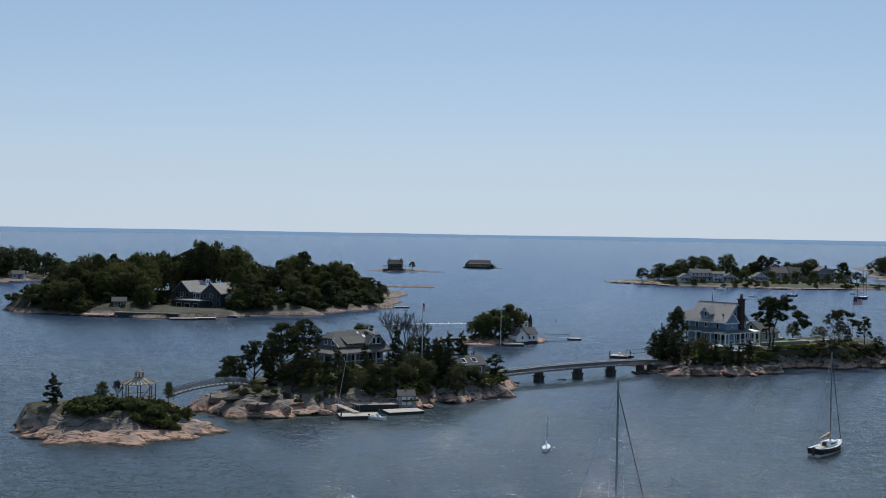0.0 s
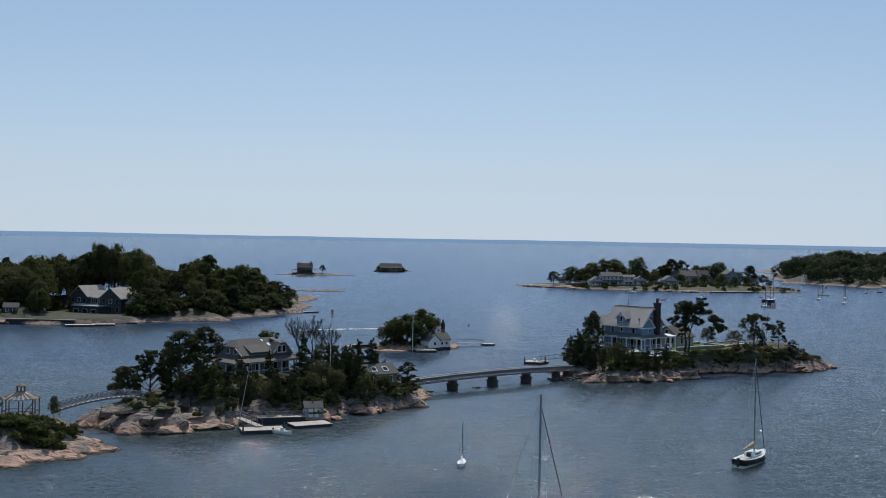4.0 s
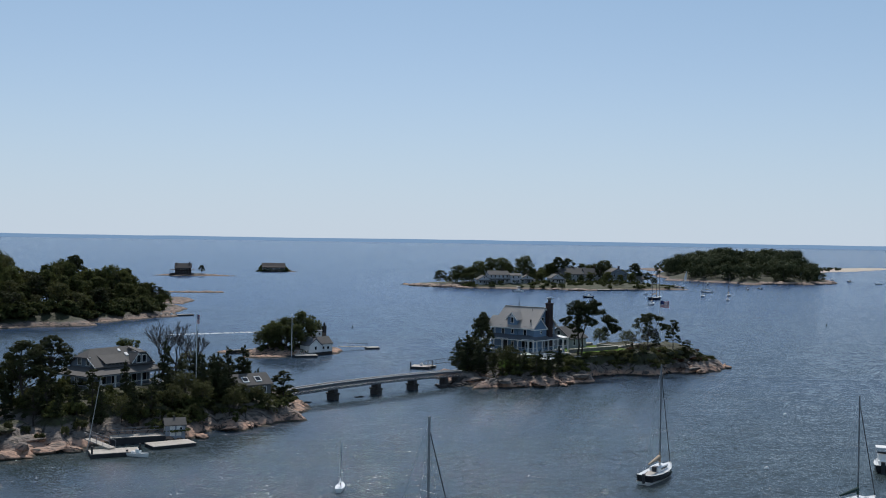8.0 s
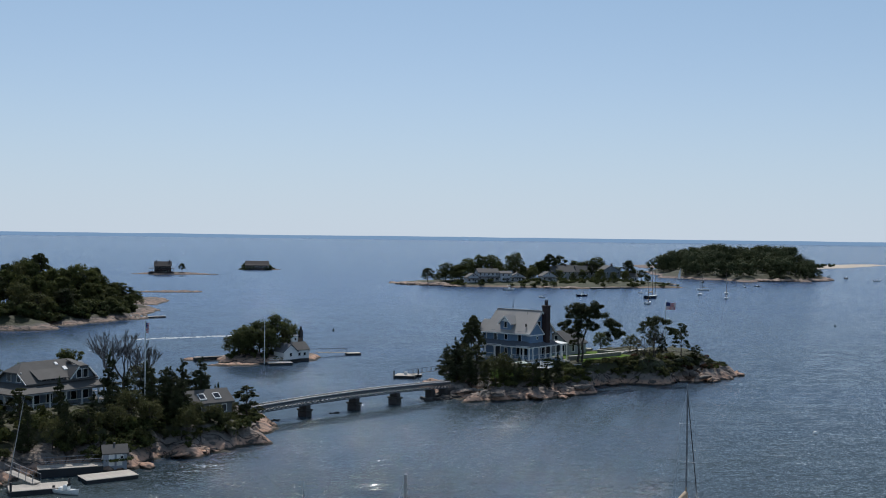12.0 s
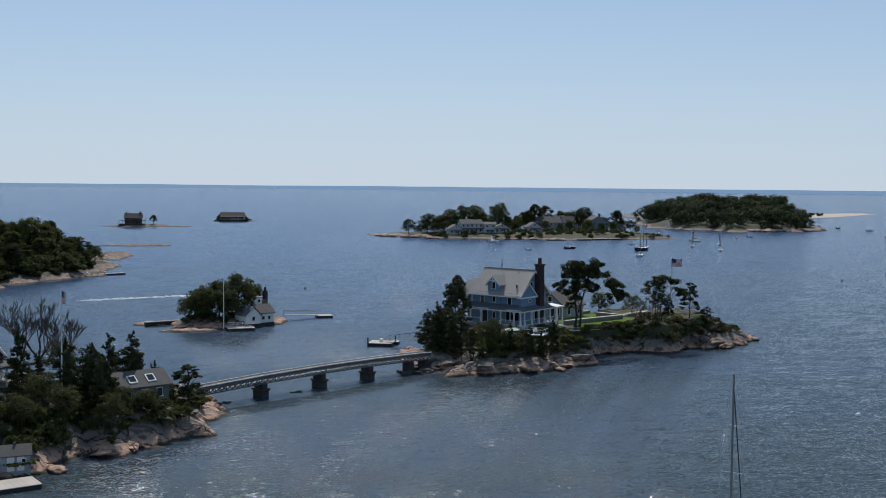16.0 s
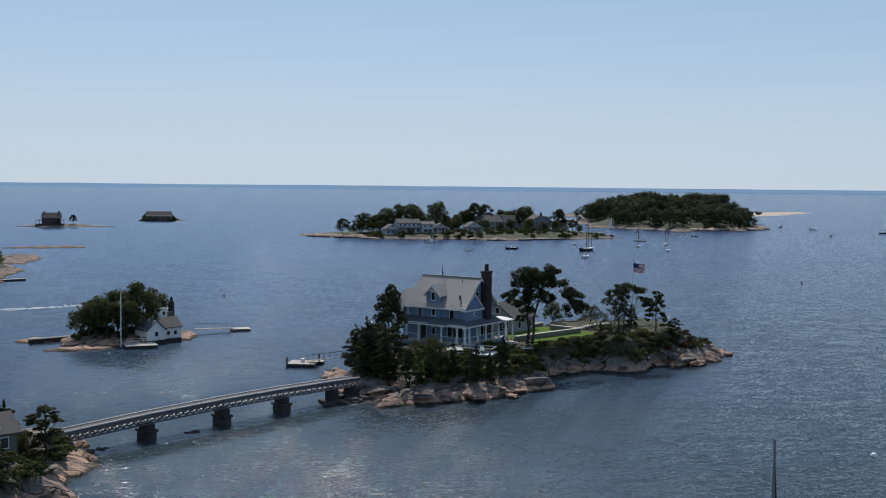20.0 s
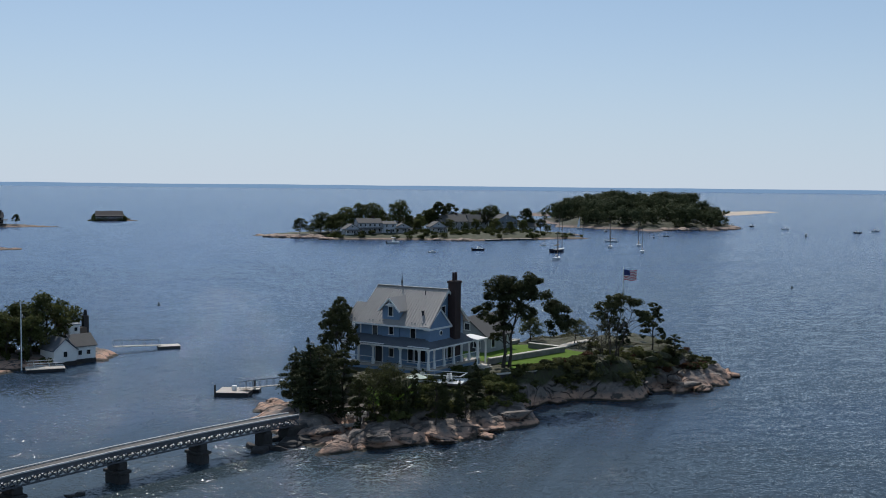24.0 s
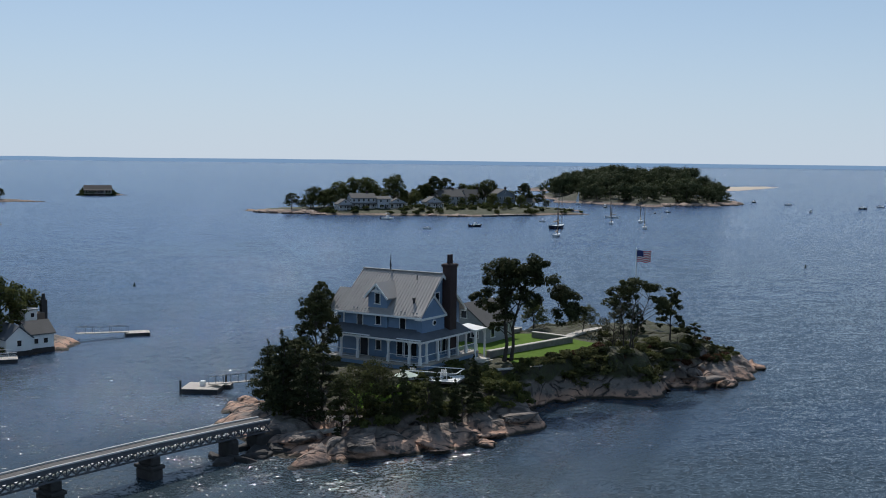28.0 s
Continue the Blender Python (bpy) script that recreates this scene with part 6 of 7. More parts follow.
window(sh, wall_pose("s", 0.95, -1.44, 1.2), 0.4, 0.4)
window(sh, wall_pose("w", 0, -1.7, 1.1), 0.5, 0.6)
for k in range(9):
    part("corner_batten", box(-1.7 + k * 0.42 - 0.03, -1.7 + k * 0.42 + 0.03, -1.425, -1.38, -0.4, 1.9), SHEDWALL, sh)

# swim float off the blue house island
fl = dock_float(pose(44.6, 274.6, 0, 0, 0, -20), 4.3, 4.0, "square floating dock with white deck and dark sides", 0.6, posts=((-2.2, -2.0), (2.2, 2.0)))
part("box", box(-0.4, 0.2, -0.3, 0.3, 0.6, 1.2, None, 0.04), WHITE, fl)
dock_float(pose(47.0, 276.0, 0, 0, 0, -20), 2.2, 1.6, "small dark float tied to the larger one", 0.5)
gangway((45.6, 274.6, 0.75), (50.2, 268.8, 2.1), "narrow pale gangway from shore to the float")
# white cottage jetties
j = dock_float(pose(19.6, 299.8, 0, 0, 0, 6), 5.4, 3.0, "white railed jetty in front of the cottage", 0.55)
for y in (-1.45, 1.45):
    rail((-2.6, y, 0), (2.6, y, 0), j, 0.5, 5)
dock_float(pose(38.5, 319.5, 0, 0, 0, 4), 3.6, 2.6, "small pale float at the end of a gangway", 0.5)
gangway((29.5, 317.0, 0.9), (37.0, 319.0, 0.6), "long thin gangway over the water")
wallw = thing("sea_wall", pose(4.4, 310.5, 0, 0, 0, 25), "low dark stone slipway wall", "sea wall")
part("stonework", box(-4.5, 4.5, -0.6, 0.6, -1, 0.7, None, 0.1), DARKSTONE, wallw)
part("coping", box(-4.6, 4.6, -0.7, 0.7, 0.7, 0.85, None, 0.03), STONE, wallw)
# lodge sea wall and floats
lw = thing("sea_wall", pose(-100.0, 373.5, 0, 0, 0, -6), "long low grey stone sea wall", "sea wall")
part("stonework", box(-11, 11, -0.8, 0.8, -1, 1.5, None, 0.1), DARKSTONE, lw)
part("coping", box(-11.2, 11.2, -0.95, 0.95, 1.5, 1.75, None, 0.04), STONE, lw)
for x, y, w in ((-86.0, 367.5, 9.0), (-79.5, 371.0, 7.0), (-72.5, 381, 3.5)):
    dock_float(pose(x, y, 0, 0, 0, 12), w, 3.4, "white moored float below the lodge", 0.6, "floats below the lodge")
dock_float(pose(-27.0, 436.0, 0, 0, 0, 30), 12.0, 2.0, "dark narrow dock along the rocks", 0.7)
dock_float(pose(-17.5, 443.0, 0, 0, 0, 25), 9.0, 1.6, "dark narrow dock along the rocks", 0.6)

# ---- terrace of the blue house ----


def stone_wall(points, z0, z1, thick, label, body=None):
    """A field-stone wall along a line of points, with single coping stones."""
    w = thing("garden_wall", Matrix.Identity(4), label, "stone wall", "garden walls")
    for a, b in zip(points, points[1:]):
        a, b = Vector((*a, 0)), Vector((*b, 0))
        part("stonework", beam(a + up * (z0 + z1) / 2, b + up * (z0 + z1) / 2, thick, z1 - z0), body or STONE, w)
        n = max(1, round((b - a).length / 0.9))
        for k in range(n):
            p, q = a.lerp(b, (k + 0.02) / n), a.lerp(b, (k + 0.98) / n)
            part("coping_stone", beam(p + up * (z1 + 0.05), q + up * (z1 + 0.05), thick + 0.14, 0.1), PALESTONE, w)
    return w


PALESTONE = material("pale_coping_stone", (0.5, 0.46, 0.4), 0.8, vary=0.15, grain=3, per_object=0.4)
stone_wall([(76.3, 263.2), (90.3, 270.9), (87.0, 275.8)], 4.1, 5.35, 0.5, "grey stone terrace wall with pale coping")
stone_wall([(79.5, 276.0), (86.8, 280.4)], 4.2, 5.1, 0.45, "grey stone garden wall with pale coping")
stone_wall([(82.0, 284.3), (87.5, 280.9)], 4.2, 5.1, 0.45, "grey stone garden wall with pale coping")
# darker stone than the other walls: the shade on its face is painted in
stone_wall([(73.6, 256.6), (80.4, 258.0), (84.0, 261.4), (92.6, 267.8)], 1.0, 4.35, 0.6, "dark stone retaining wall of the lawn, shade painted in", DARKSTONE)


def lawn(cx, cy, rx, ry, turn, z, label, drape=False):
    n = 22
    verts, faces = [], []
    for j in range(n + 1):
        for i in range(n + 1):
            u, v = 2 * i / n - 1, 2 * j / n - 1
            k = 1 - 0.12 * (abs(u) ** 4 + abs(v) ** 4) + 0.03 * noise.noise((u * 3, v * 3, cx))
            p = pose(cx, cy, 0, 0, 0, turn) @ Vector((u * rx * k, v * ry * k, 0))
            verts.append((u * rx * k, v * ry * k, ground(B, p.x, p.y) + 0.14 - z if drape else 0.05 * noise.noise((u * 2, v * 2, 1.0))))
    for j in range(n):
        for i in range(n):
            a = j * (n + 1) + i
            faces.append((a, a + 1, a + n + 2, a + n + 1))
    ob = new("lawn", mesh_of("lawn", verts, faces, LAWN, True))
    ob.matrix_basis = pose(cx, cy, z, 0, 0, turn)
    return tagged(ob, label, "lawn", kind="structure")


lawn(83.5, 270.2, 9.5, 8.0, 26, 4.68, "mown green lawn on the terrace")
lawn(85.0, 263.5, 8.5, 2.2, 33, 4.5, "strip of mown green lawn along the wall")
lawn(60.4, 251.6, 3.6, 2.2, -10, 3.6, "mown green lawn below the house", True)
steps = thing("steps", pose(75.2, 262.0, 4.5, 0, 0, 35), "pale stone garden steps", "steps")
for k in range(4):
    part("step", box(-1.1, 1.1, -0.35 * (4 - k), 1.2, -0.4 + 0.16 * k, -0.24 + 0.16 * k, None, 0.02), PALESTONE, steps)
path = thing("stone_path", pose(94.5, 275.5, 4.75, 0, 0, 30), "curving pale stone garden path", "path")
for k in range(10):
    a = k * 0.17
    part("flagstone", box(-0.55, 0.55, -0.6, 0.6, -0.15, 0.1, None, 0.03), PALESTONE, path).matrix_basis = pose(k * 1.15 - 5, 1.4 * math.sin(a * 1.6), 0.03 * k, 0, 0, 10 * math.cos(a * 3))
# viewing deck on the slope with white railings and chairs
dk = thing("viewing_deck", pose(66.6, 253.7, 1.4, 0, 0, -34), "white railed timber deck on the slope below the porch", "deck")
part("frame", box(-3.2, 3.2, -1.6, 1.6, 2.9, 3.1), WOOD, dk)
plank_deck(dk, -3.2, 3.2, -1.6, 1.6, 3.1, 20, WHITE)
for x in (-3.0, 0, 3.0):
    for y in (-1.45, 1.45):
        part("leg", box(x - 0.09, x + 0.09, y - 0.09, y + 0.09, 0.6, 2.95), WOOD, dk)
rail((-3.1, -1.5, 0), (3.1, -1.5, 0), dk, 3.12, 3)
rail((3.1, -1.5, 0), (3.1, 1.5, 0), dk, 3.12, 2)
rail((-3.1, 1.5, 0), (3.1, 1.5, 0), dk, 3.12, 3)


def deck_chair(x, y, z, turn, mat):
    c = thing("deck_chair", pose(x, y, z, 0, 0, turn), "white slatted wooden garden chair", "chair", "garden chairs")
    for k in range(4):
        part("slat", box(-0.3 + k * 0.155, -0.18 + k * 0.155, -0.3, 0.3, 0.36, 0.4), mat, c)
        s = part("back_slat", box(-0.3 + k * 0.155, -0.18 + k * 0.155, -0.02, 0.02, 0, 0.7), mat, c)
        s.matrix_basis = pose(0, 0.28, 0.38, -20)
    for x0 in (-0.36, 0.3):
        part("arm", box(x0, x0 + 0.08, -0.35, 0.35, 0.58, 0.62), mat, c)
        for y0 in (-0.32, 0.26):
            part("leg", box(x0, x0 + 0.07, y0, y0 + 0.07, 0, 0.58), mat, c)


for k, (x, y) in enumerate(((64.8, 254.5), (67.6, 252.8))):
    deck_chair(x, y, 4.56, 150 + 12 * k, WHITE)
for k, (x, y) in enumerate(((55.0, 250.2), (56.2, 249.8))):
    deck_chair(x, y, ground(B, x, y) + 0.1, 190 + 25 * k, WHITE)
ux, uy = 62.6, 249.6
um = thing("garden_umbrella", pose(ux, uy, ground(B, ux, uy)), "pale green garden umbrella standing under the trees", "umbrella")
part("pole", bar((0, 0, -0.2), (0, 0, 2.2), 0.03, None, 6), WHITE, um)
part("base", bar((0, 0, -0.1), (0, 0, 0.12), 0.28, None, 10, 0.22), STONE, um)
part("canopy", bar((0, 0, 1.75), (0, 0, 2.2), 1.25, None, 8, 0.05), UMBRELLA, um)
fl_ = thing("stone_patio", pose(53.6, 247.6, ground(B, 53.6, 247.6) + 0.35, 0, 0, 20), "pale stone path among the trees", "path")
for k in range(7):
    part("flagstone", box(-0.6, 0.6, -0.45, 0.45, -0.3, 0.0, None, 0.03), PALESTONE, fl_).matrix_basis = pose(k * 1.2 - 3.5, 0.4 * math.sin(k), 0.02 * k, 0, 0, k * 9 % 20)

# ---- shrubs and low growth ----
g2 = random.Random(21)
n = 0
while n < 78:
    x, y = g2.uniform(76, 116), g2.uniform(257, 282)
    z = ground(B, x, y)
    if 2.0 < z < (5.6 if x < 92 else 4.3) and not (x < 92 and y > 255.4 + 0.589 * (x - 73.6)):
        shrub(x, y, z, g2.uniform(1.2, 2.6), g2.uniform(0.5, 1.15), n % 4, (OLIVE, LEAF, PINE, SHRUB, PINE, OLIVE, RUSSET)[n % 7], 0, group="shrubs on the granite ridge")
        n += 1
n = 0
while n < 46:
    x, y = g2.uniform(48, 78), g2.uniform(240, 256)
    z = ground(B, x, y)
    if 2.2 < z < 4.9 and not (52 < x < 60 and y > 248):
        shrub(x, y, z, g2.uniform(1.3, 2.6), g2.uniform(0.5, 0.9) if 61 < x < 73 and y > 246 else g2.uniform(0.8, 2.0), n % 4, (SHRUB, PINE, LEAF)[n % 3], 0, group="shrubs below the blue house")
        n += 1
n = 0
while n < 74:
    x, y = g2.uniform(-38, 14), g2.uniform(180, 222)
    z = ground(C, x, y)
    if (3.2 if x < -14 or y > 208 else 1.5) < z and not (-22 < x < -4 and 200 < y < 220):
        shrub(x, y, z, g2.uniform(1.4, 3.4), g2.uniform(0.9, 2.4), n % 4, (OLIVE, LEAF, SHRUB, PINE)[n % 4], 0, group="shrubs of the cottage island")
        n += 1
for x, y, w, h in ((-30.5, 183.5, 1.6, 1.4), (-27.5, 182.0, 1.2, 1.6), (-23.6, 183.4, 1.5, 1.2), (-33.6, 186.0, 1.8, 1.2), (-20.6, 184.6, 1.4, 1.3), (-26.0, 185.2, 1.8, 1.0), (-18.6, 186.6, 2.2, 1.6), (-35.4, 188.6, 2.0, 1.3)):
    shrub(x, y, ground(C, x, y), w, h, int(w * 10) % 4, OLIVE, 0, "small dark shrub rooted in a granite cleft", "shrubs of the cottage island")
for k in range(60):  # dense hedge of shrubs on the gazebo rock
    x, y = g2.uniform(-53.5, -38.8), g2.uniform(160, 166.5)
    shrub(x, y, ground("ground_gazebo_island", x, y), g2.uniform(2.6, 3.8), g2.uniform(1.4, 2.1), k % 4, (LEAF, SHRUB)[k % 2], 0, "dense low green shrub on the granite rock", "shrubs of the gazebo rock")
for k in range(22):
    x, y = g2.uniform(8, 21), g2.uniform(303, 311)
    shrub(x, y, ground(W_, x, y), g2.uniform(1.4, 2.6), g2.uniform(0.8, 1.5), k % 4, LEAF, 1, group="shrubs by the white cottage")

spots = []
while len(spots) < 250:
    x = g2.uniform(-155, -26)
    y = float(np.interp(x, *zip(*SHORE_LINE))) - 5 + g2.uniform(0, 1) ** 1.6 * 48
    if ground("ground_lodge_island", x, y) > 0.4 and not (-104 < x < -77 and y < 418) and not (-122 < x < -104 and y < 390):
        spots.append((x, y, g2.uniform(3.5, 7), g2.uniform(1.8, 5)))
undergrowth("ground_lodge_island", spots, LEAF, "dense green undergrowth along a wooded shore", 420, 0.45)

spots = []
while len(spots) < 45:
    x, y = g2.uniform(49, 80), g2.uniform(241, 258)
    if 1.9 < ground(B, x, y) < 4.6 and not (62 < x < 72 and 249 < y < 257) and not (54 < x < 66 and y > 248):
        spots.append((x, y, g2.uniform(1.2, 2.6), g2.uniform(0.5, 1.5)))
undergrowth(B, spots, LEAF, "dark low growth under the trees below the house", 330, 0.16, 11)
spots = []
while len(spots) < 120:
    x, y = g2.uniform(74, 104), g2.uniform(254, 268)
    if 1.3 < ground(B, x, y) < 5.0 and not (x < 92 and y > 255.4 + 0.589 * (x - 73.6)):
        spots.append((x, y, g2.uniform(1.0, 2.6), g2.uniform(0.4, 1.1)))
undergrowth(B, spots, OLIVE, "low dark green scrub along the granite ridge", 260, 0.15, 12)
spots = []
while len(spots) < 165:
    x, y = g2.uniform(-38, 14), g2.uniform(178, 224)
    if (1.1 if x > -13 else 3.2) < ground(C, x, y) and not (-21 < x < -4 and 199 < y < 221):
        spots.append((x, y, g2.uniform(1.4, 3.4), g2.uniform(0.5, 1.8)))
undergrowth(C, spots, LEAF, "dark green undergrowth on the cottage island", 300, 0.17, 13)

# boulders along the shores
g5 = random.Random(77)
RIM = ((79.5, 252.6), (84.5, 254.8), (88.5, 256.8), (93.0, 259.2), (98.0, 261.0), (103.0, 263.0), (108.0, 264.6))
for k in range(44):  # broken blocks along the foot and the face of the ridge
    t = g5.uniform(0, len(RIM) - 1.001)
    (x0, y0), (x1, y1) = RIM[int(t)], RIM[int(t) + 1]
    f, back = t - int(t), g5.uniform(0, 1) ** 1.5 * 4.2
    x, y, r = x0 + (x1 - x0) * f - back * 0.45, y0 + (y1 - y0) * f + back * 0.9, g5.uniform(0.6, 1.35)
    b = boulder(x, y, ground(B, x, y) - 0.1 * r, r * 1.3, r * 1.1, r * 1.1, k, "broken blocks of the ridge", "angular broken granite block on the ridge face", broken=True)
    b.matrix_basis = b.matrix_basis @ pose(0, 0, 0, g5.uniform(-25, 25), g5.uniform(-25, 25), 0)
for k, (x, y, r) in enumerate(((50.6, 244.6, 1.3), (52.6, 242.4, 1.2), (56.0, 241.4, 1.5), (59.4, 240.8, 1.2), (63.0, 241.6, 1.4), (66.6, 242.2, 1.2), (70.4, 244.2, 1.4), (74.0, 247.2, 1.3), (61.0, 242.6, 1.0), (68.6, 243.0, 0.9), (105.0, 261.8, 1.3), (103.2, 262.0, 0.9))):
    b = boulder(x, y, ground(B, x, y) + 0.1, r * 1.7, r * 1.2, r * 0.7, k, "broken slabs below the house", "flat broken slab of pink granite", broken=True)
    b.matrix_basis = b.matrix_basis @ pose(0, 0, 0, g5.uniform(-9, 9), g5.uniform(-9, 9), 0)
for k, (x, y, r) in enumerate(((-36.6, 184.6, 1.5), (-33.6, 180.6, 1.4), (-29.6, 178.4, 1.5), (-25.4, 179.0, 1.3), (-21.0, 181.6, 1.3), (-28.0, 181.6, 1.2), (-23.6, 182.6, 1.1), (-31.6, 183.4, 1.2), (-2.6, 192.2, 1.1), (1.6, 195.8, 1.0), (4.4, 198.6, 1.2), (7.6, 203.6, 1.5), (10.6, 209.4, 1.4))):
    b = boulder(x, y, ground(C, x, y) + 0.05, r * 1.6, r * 1.2, r * 0.75, k, "broken slabs of the cottage island", "flat broken slab of pink granite", broken=True)
    b.matrix_basis = b.matrix_basis @ pose(0, 0, 0, g5.uniform(-10, 10), g5.uniform(-10, 10), 0)
for k, (x, y, r) in enumerate(((52, 242.2, 1.3), (68.5, 242.0, 1.0), (47.4, 262, 1.2), (48.8, 266.5, 1.3), (46.0, 257.5, 1.0), (84.0, 259.0, 1.2), (107.5, 262.0, 1.6), (117.5, 270.8, 1.3))):
    boulder(x, y, 0.1, r * 1.3, r, r * 0.9, k, "boulders of the blue house island")
for k, (x, y, r) in enumerate(((-38.5, 187, 2.2), (-36.0, 183.5, 1.8), (-32, 178.5, 1.6), (-27, 177.2, 1.7), (-22.5, 180.5, 1.4), (-19.0, 181.2, 1.2), (-2.0, 190.0, 1.0), (5.5, 199.8, 1.2), (9.0, 206.0, 1.5), (13.6, 218.5, 1.2))):
    boulder(x, y, 0.1, r * 1.4, r * 1.1, r, k, "boulders of the cottage island")

# ---- boats ----


def hull_mesh(length, beam_, free, sheer=0.25, transom=0.7, draft=0.3):
    """A boat's hull along +x: fine bow, wide middle, square stern; its deck is left open at the top and closed by a deck mesh."""
    stations, verts, faces = 13, [], []
    for k in range(stations):
        t = k / (stations - 1)
        w = beam_ / 2 * (transom + (1 - transom) * math.sin(min(1, t / 0.45) * math.pi / 2)) if t < 0.45 else beam_ / 2 * math.cos((t - 0.45) / 0.55 * math.pi / 2) ** 0.8
        w = max(w, 0.02)
        x = (t - 0.5) * length
        z = free * (1 + sheer * (2 * t - 0.8) ** 2)
        verts += [(x, -w, z), (x - 0.02 * t * length, -w * 0.86, free * 0.35), (x - 0.05 * t * length, -w * 0.5, -draft * 0.6), (x - 0.06 * t * length, 0, -draft),
                  (x - 0.05 * t * length, w * 0.5, -draft * 0.6), (x - 0.02 * t * length, w * 0.86, free * 0.35), (x, w, z)]
    for k in range(stations - 1):
        for i in range(6):
            a = k * 7 + i
            faces.append((a, a + 7, a + 8, a + 1))
    faces.append(tuple(range(7)))
    dv = [v for k in range(stations) for v in (verts[k * 7], verts[k * 7 + 6])]
    dv = [(x, y * 0.98, z - 0.04) for x, y, z in dv]
    df = [(2 * k, 2 * k + 2, 2 * k + 3, 2 * k + 1) for k in range(stations - 1)]
    return (verts, faces), (dv, df)


def sailboat(m, length, mast, label, hull_mat, cover, group="moored boats", detail=True, spreaders=(0.42, 0.7), furled=True):
    b = thing("sailboat", m, label, "sailboat", group)
    wide, free = length * 0.3, length * 0.11
    h, d = hull_mesh(length, wide, free)
    part("hull", mesh_of("hull", *h, hull_mat, True), hull_mat, b)
    part("deck", mesh_of("deck", *d, GELCOAT), GELCOAT, b, "white deck")
    mx = length * 0.08
    if detail:
        part("waterline_stripe", mesh_of("stripe", *hull_mesh(length * 1.004, wide * 1.006, free * 0.36, 0.05)[0], GELCOAT if hull_mat is NAVY else DARK, True), GELCOAT, b)
        cab = part("cabin", box(-length * 0.12, length * 0.2, -wide * 0.24, wide * 0.24, free * 0.95, free + length * 0.06, None, 0.06), GELCOAT, b)
        for s in (-1, 1):
            part("cabin_window", box(-length * 0.06, length * 0.14, s * wide * 0.243 - 0.012, s * wide * 0.243 + 0.012, free + length * 0.02, free + length * 0.042), GLASS, cab)
        part("hatch", box(-length * 0.14, -length * 0.05, -wide * 0.1, wide * 0.1, free, free + length * 0.066, None, 0.02), DARK, b)
        part("cockpit", box(-length * 0.42, -length * 0.15, -wide * 0.2, wide * 0.2, free * 0.9, free + 0.05), PLANK, b)
        part("tiller", bar((-length * 0.46, 0, free + 0.3), (-length * 0.34, 0, free + 0.45), 0.03), BARK, b)
        part("outboard", box(-length * 0.53, -length * 0.48, -0.16, 0.16, free * 0.2, free + 0.35, None, 0.05), DARK, b)
        for s in (-1, 1):
            for k in range(5):
                x = -length * 0.4 + k * length * 0.18
                part("stanchion", bar((x, s * wide * 0.4, free), (x, s * wide * 0.4, free + 0.6), 0.015, None, 5), ALU, b)
    part("mast", bar((mx, 0, free * 0.8), (mx, 0, mast), 0.012 * length if detail else 0.15, None, 8, 0.0095 * length if detail else 0.1), SPAR if detail else WOOD, b) if detail or length > 5 else part("mast", bar((mx, 0, free * 0.8), (mx, 0, mast), 0.055, None, 8, 0.035), SPAR, b)
    part("boom", bar((mx, 0, free + length * 0.13), (-length * 0.34, 0, free + length * 0.12), 0.05, None, 6), ALU, b)
    bm = bar((mx - 0.1, 0, free + length * 0.17), (-length * 0.33, 0, free + length * 0.13), length * 0.028, None, 8, length * 0.012)
    bar((mx - 0.06, 0, free + length * 0.1), (mx - 0.02, 0, free + length * 0.27), length * 0.02, bm, 8, length * 0.006)
    part("sail_cover", bm, cover, b)
    part("forestay", bar((length * 0.48, 0, free * 1.25), (mx, 0, mast * 0.94), 0.05 if furled and detail else 0.02, None, 6), DARK if detail else ALU, b)
    part("backstay", bar((-length * 0.48, 0, free * 1.2), (mx, 0, mast * 0.99), 0.012, None, 4), ALU, b)
    if detail:
        for s in spreaders:
            part("spreader", box(mx - 0.03, mx + 0.03, -wide * 0.32, wide * 0.32, mast * s - 0.02, mast * s + 0.03), ALU, b)
        for s in (-1, 1):
            part("shroud", bar((mx, s * wide * 0.42, free), (mx, s * wide * 0.3, mast * spreaders[-1]), 0.01, None, 4), ALU, b)
            part("shroud", bar((mx, s * wide * 0.3, mast * spreaders[-1]), (mx, 0, mast * 0.97), 0.01, None, 4), ALU, b)
    return b


sailboat(pose(55.0, 156.0, 0, 0, 0, 48), 9.4, 14.2, "sailboat with a black hull and tan sail cover", NAVY, CANVAS, "moored sailboats")
sailboat(pose(15.0, 154.6, 0, 0, 0, 78), 3.7, 5.6, "small white open sailboat on a mooring", GELCOAT, GELCOAT, "moored sailboats", False)
sailboat(pose(17.0, 109.6, 0, 0, 0, 30), 10.5, 15.7, "tall-masted sailboat with a dark sail cover", NAVY, DARK, "moored sailboats", True, (0.48, 0.62))
sailboat(pose(71.0, 137.6, 0, 0, 0, 25), 8.2, 12.8, "sailboat with a dark green sail cover", GELCOAT, GREENCANVAS, "moored sailboats", True, (0.55,))


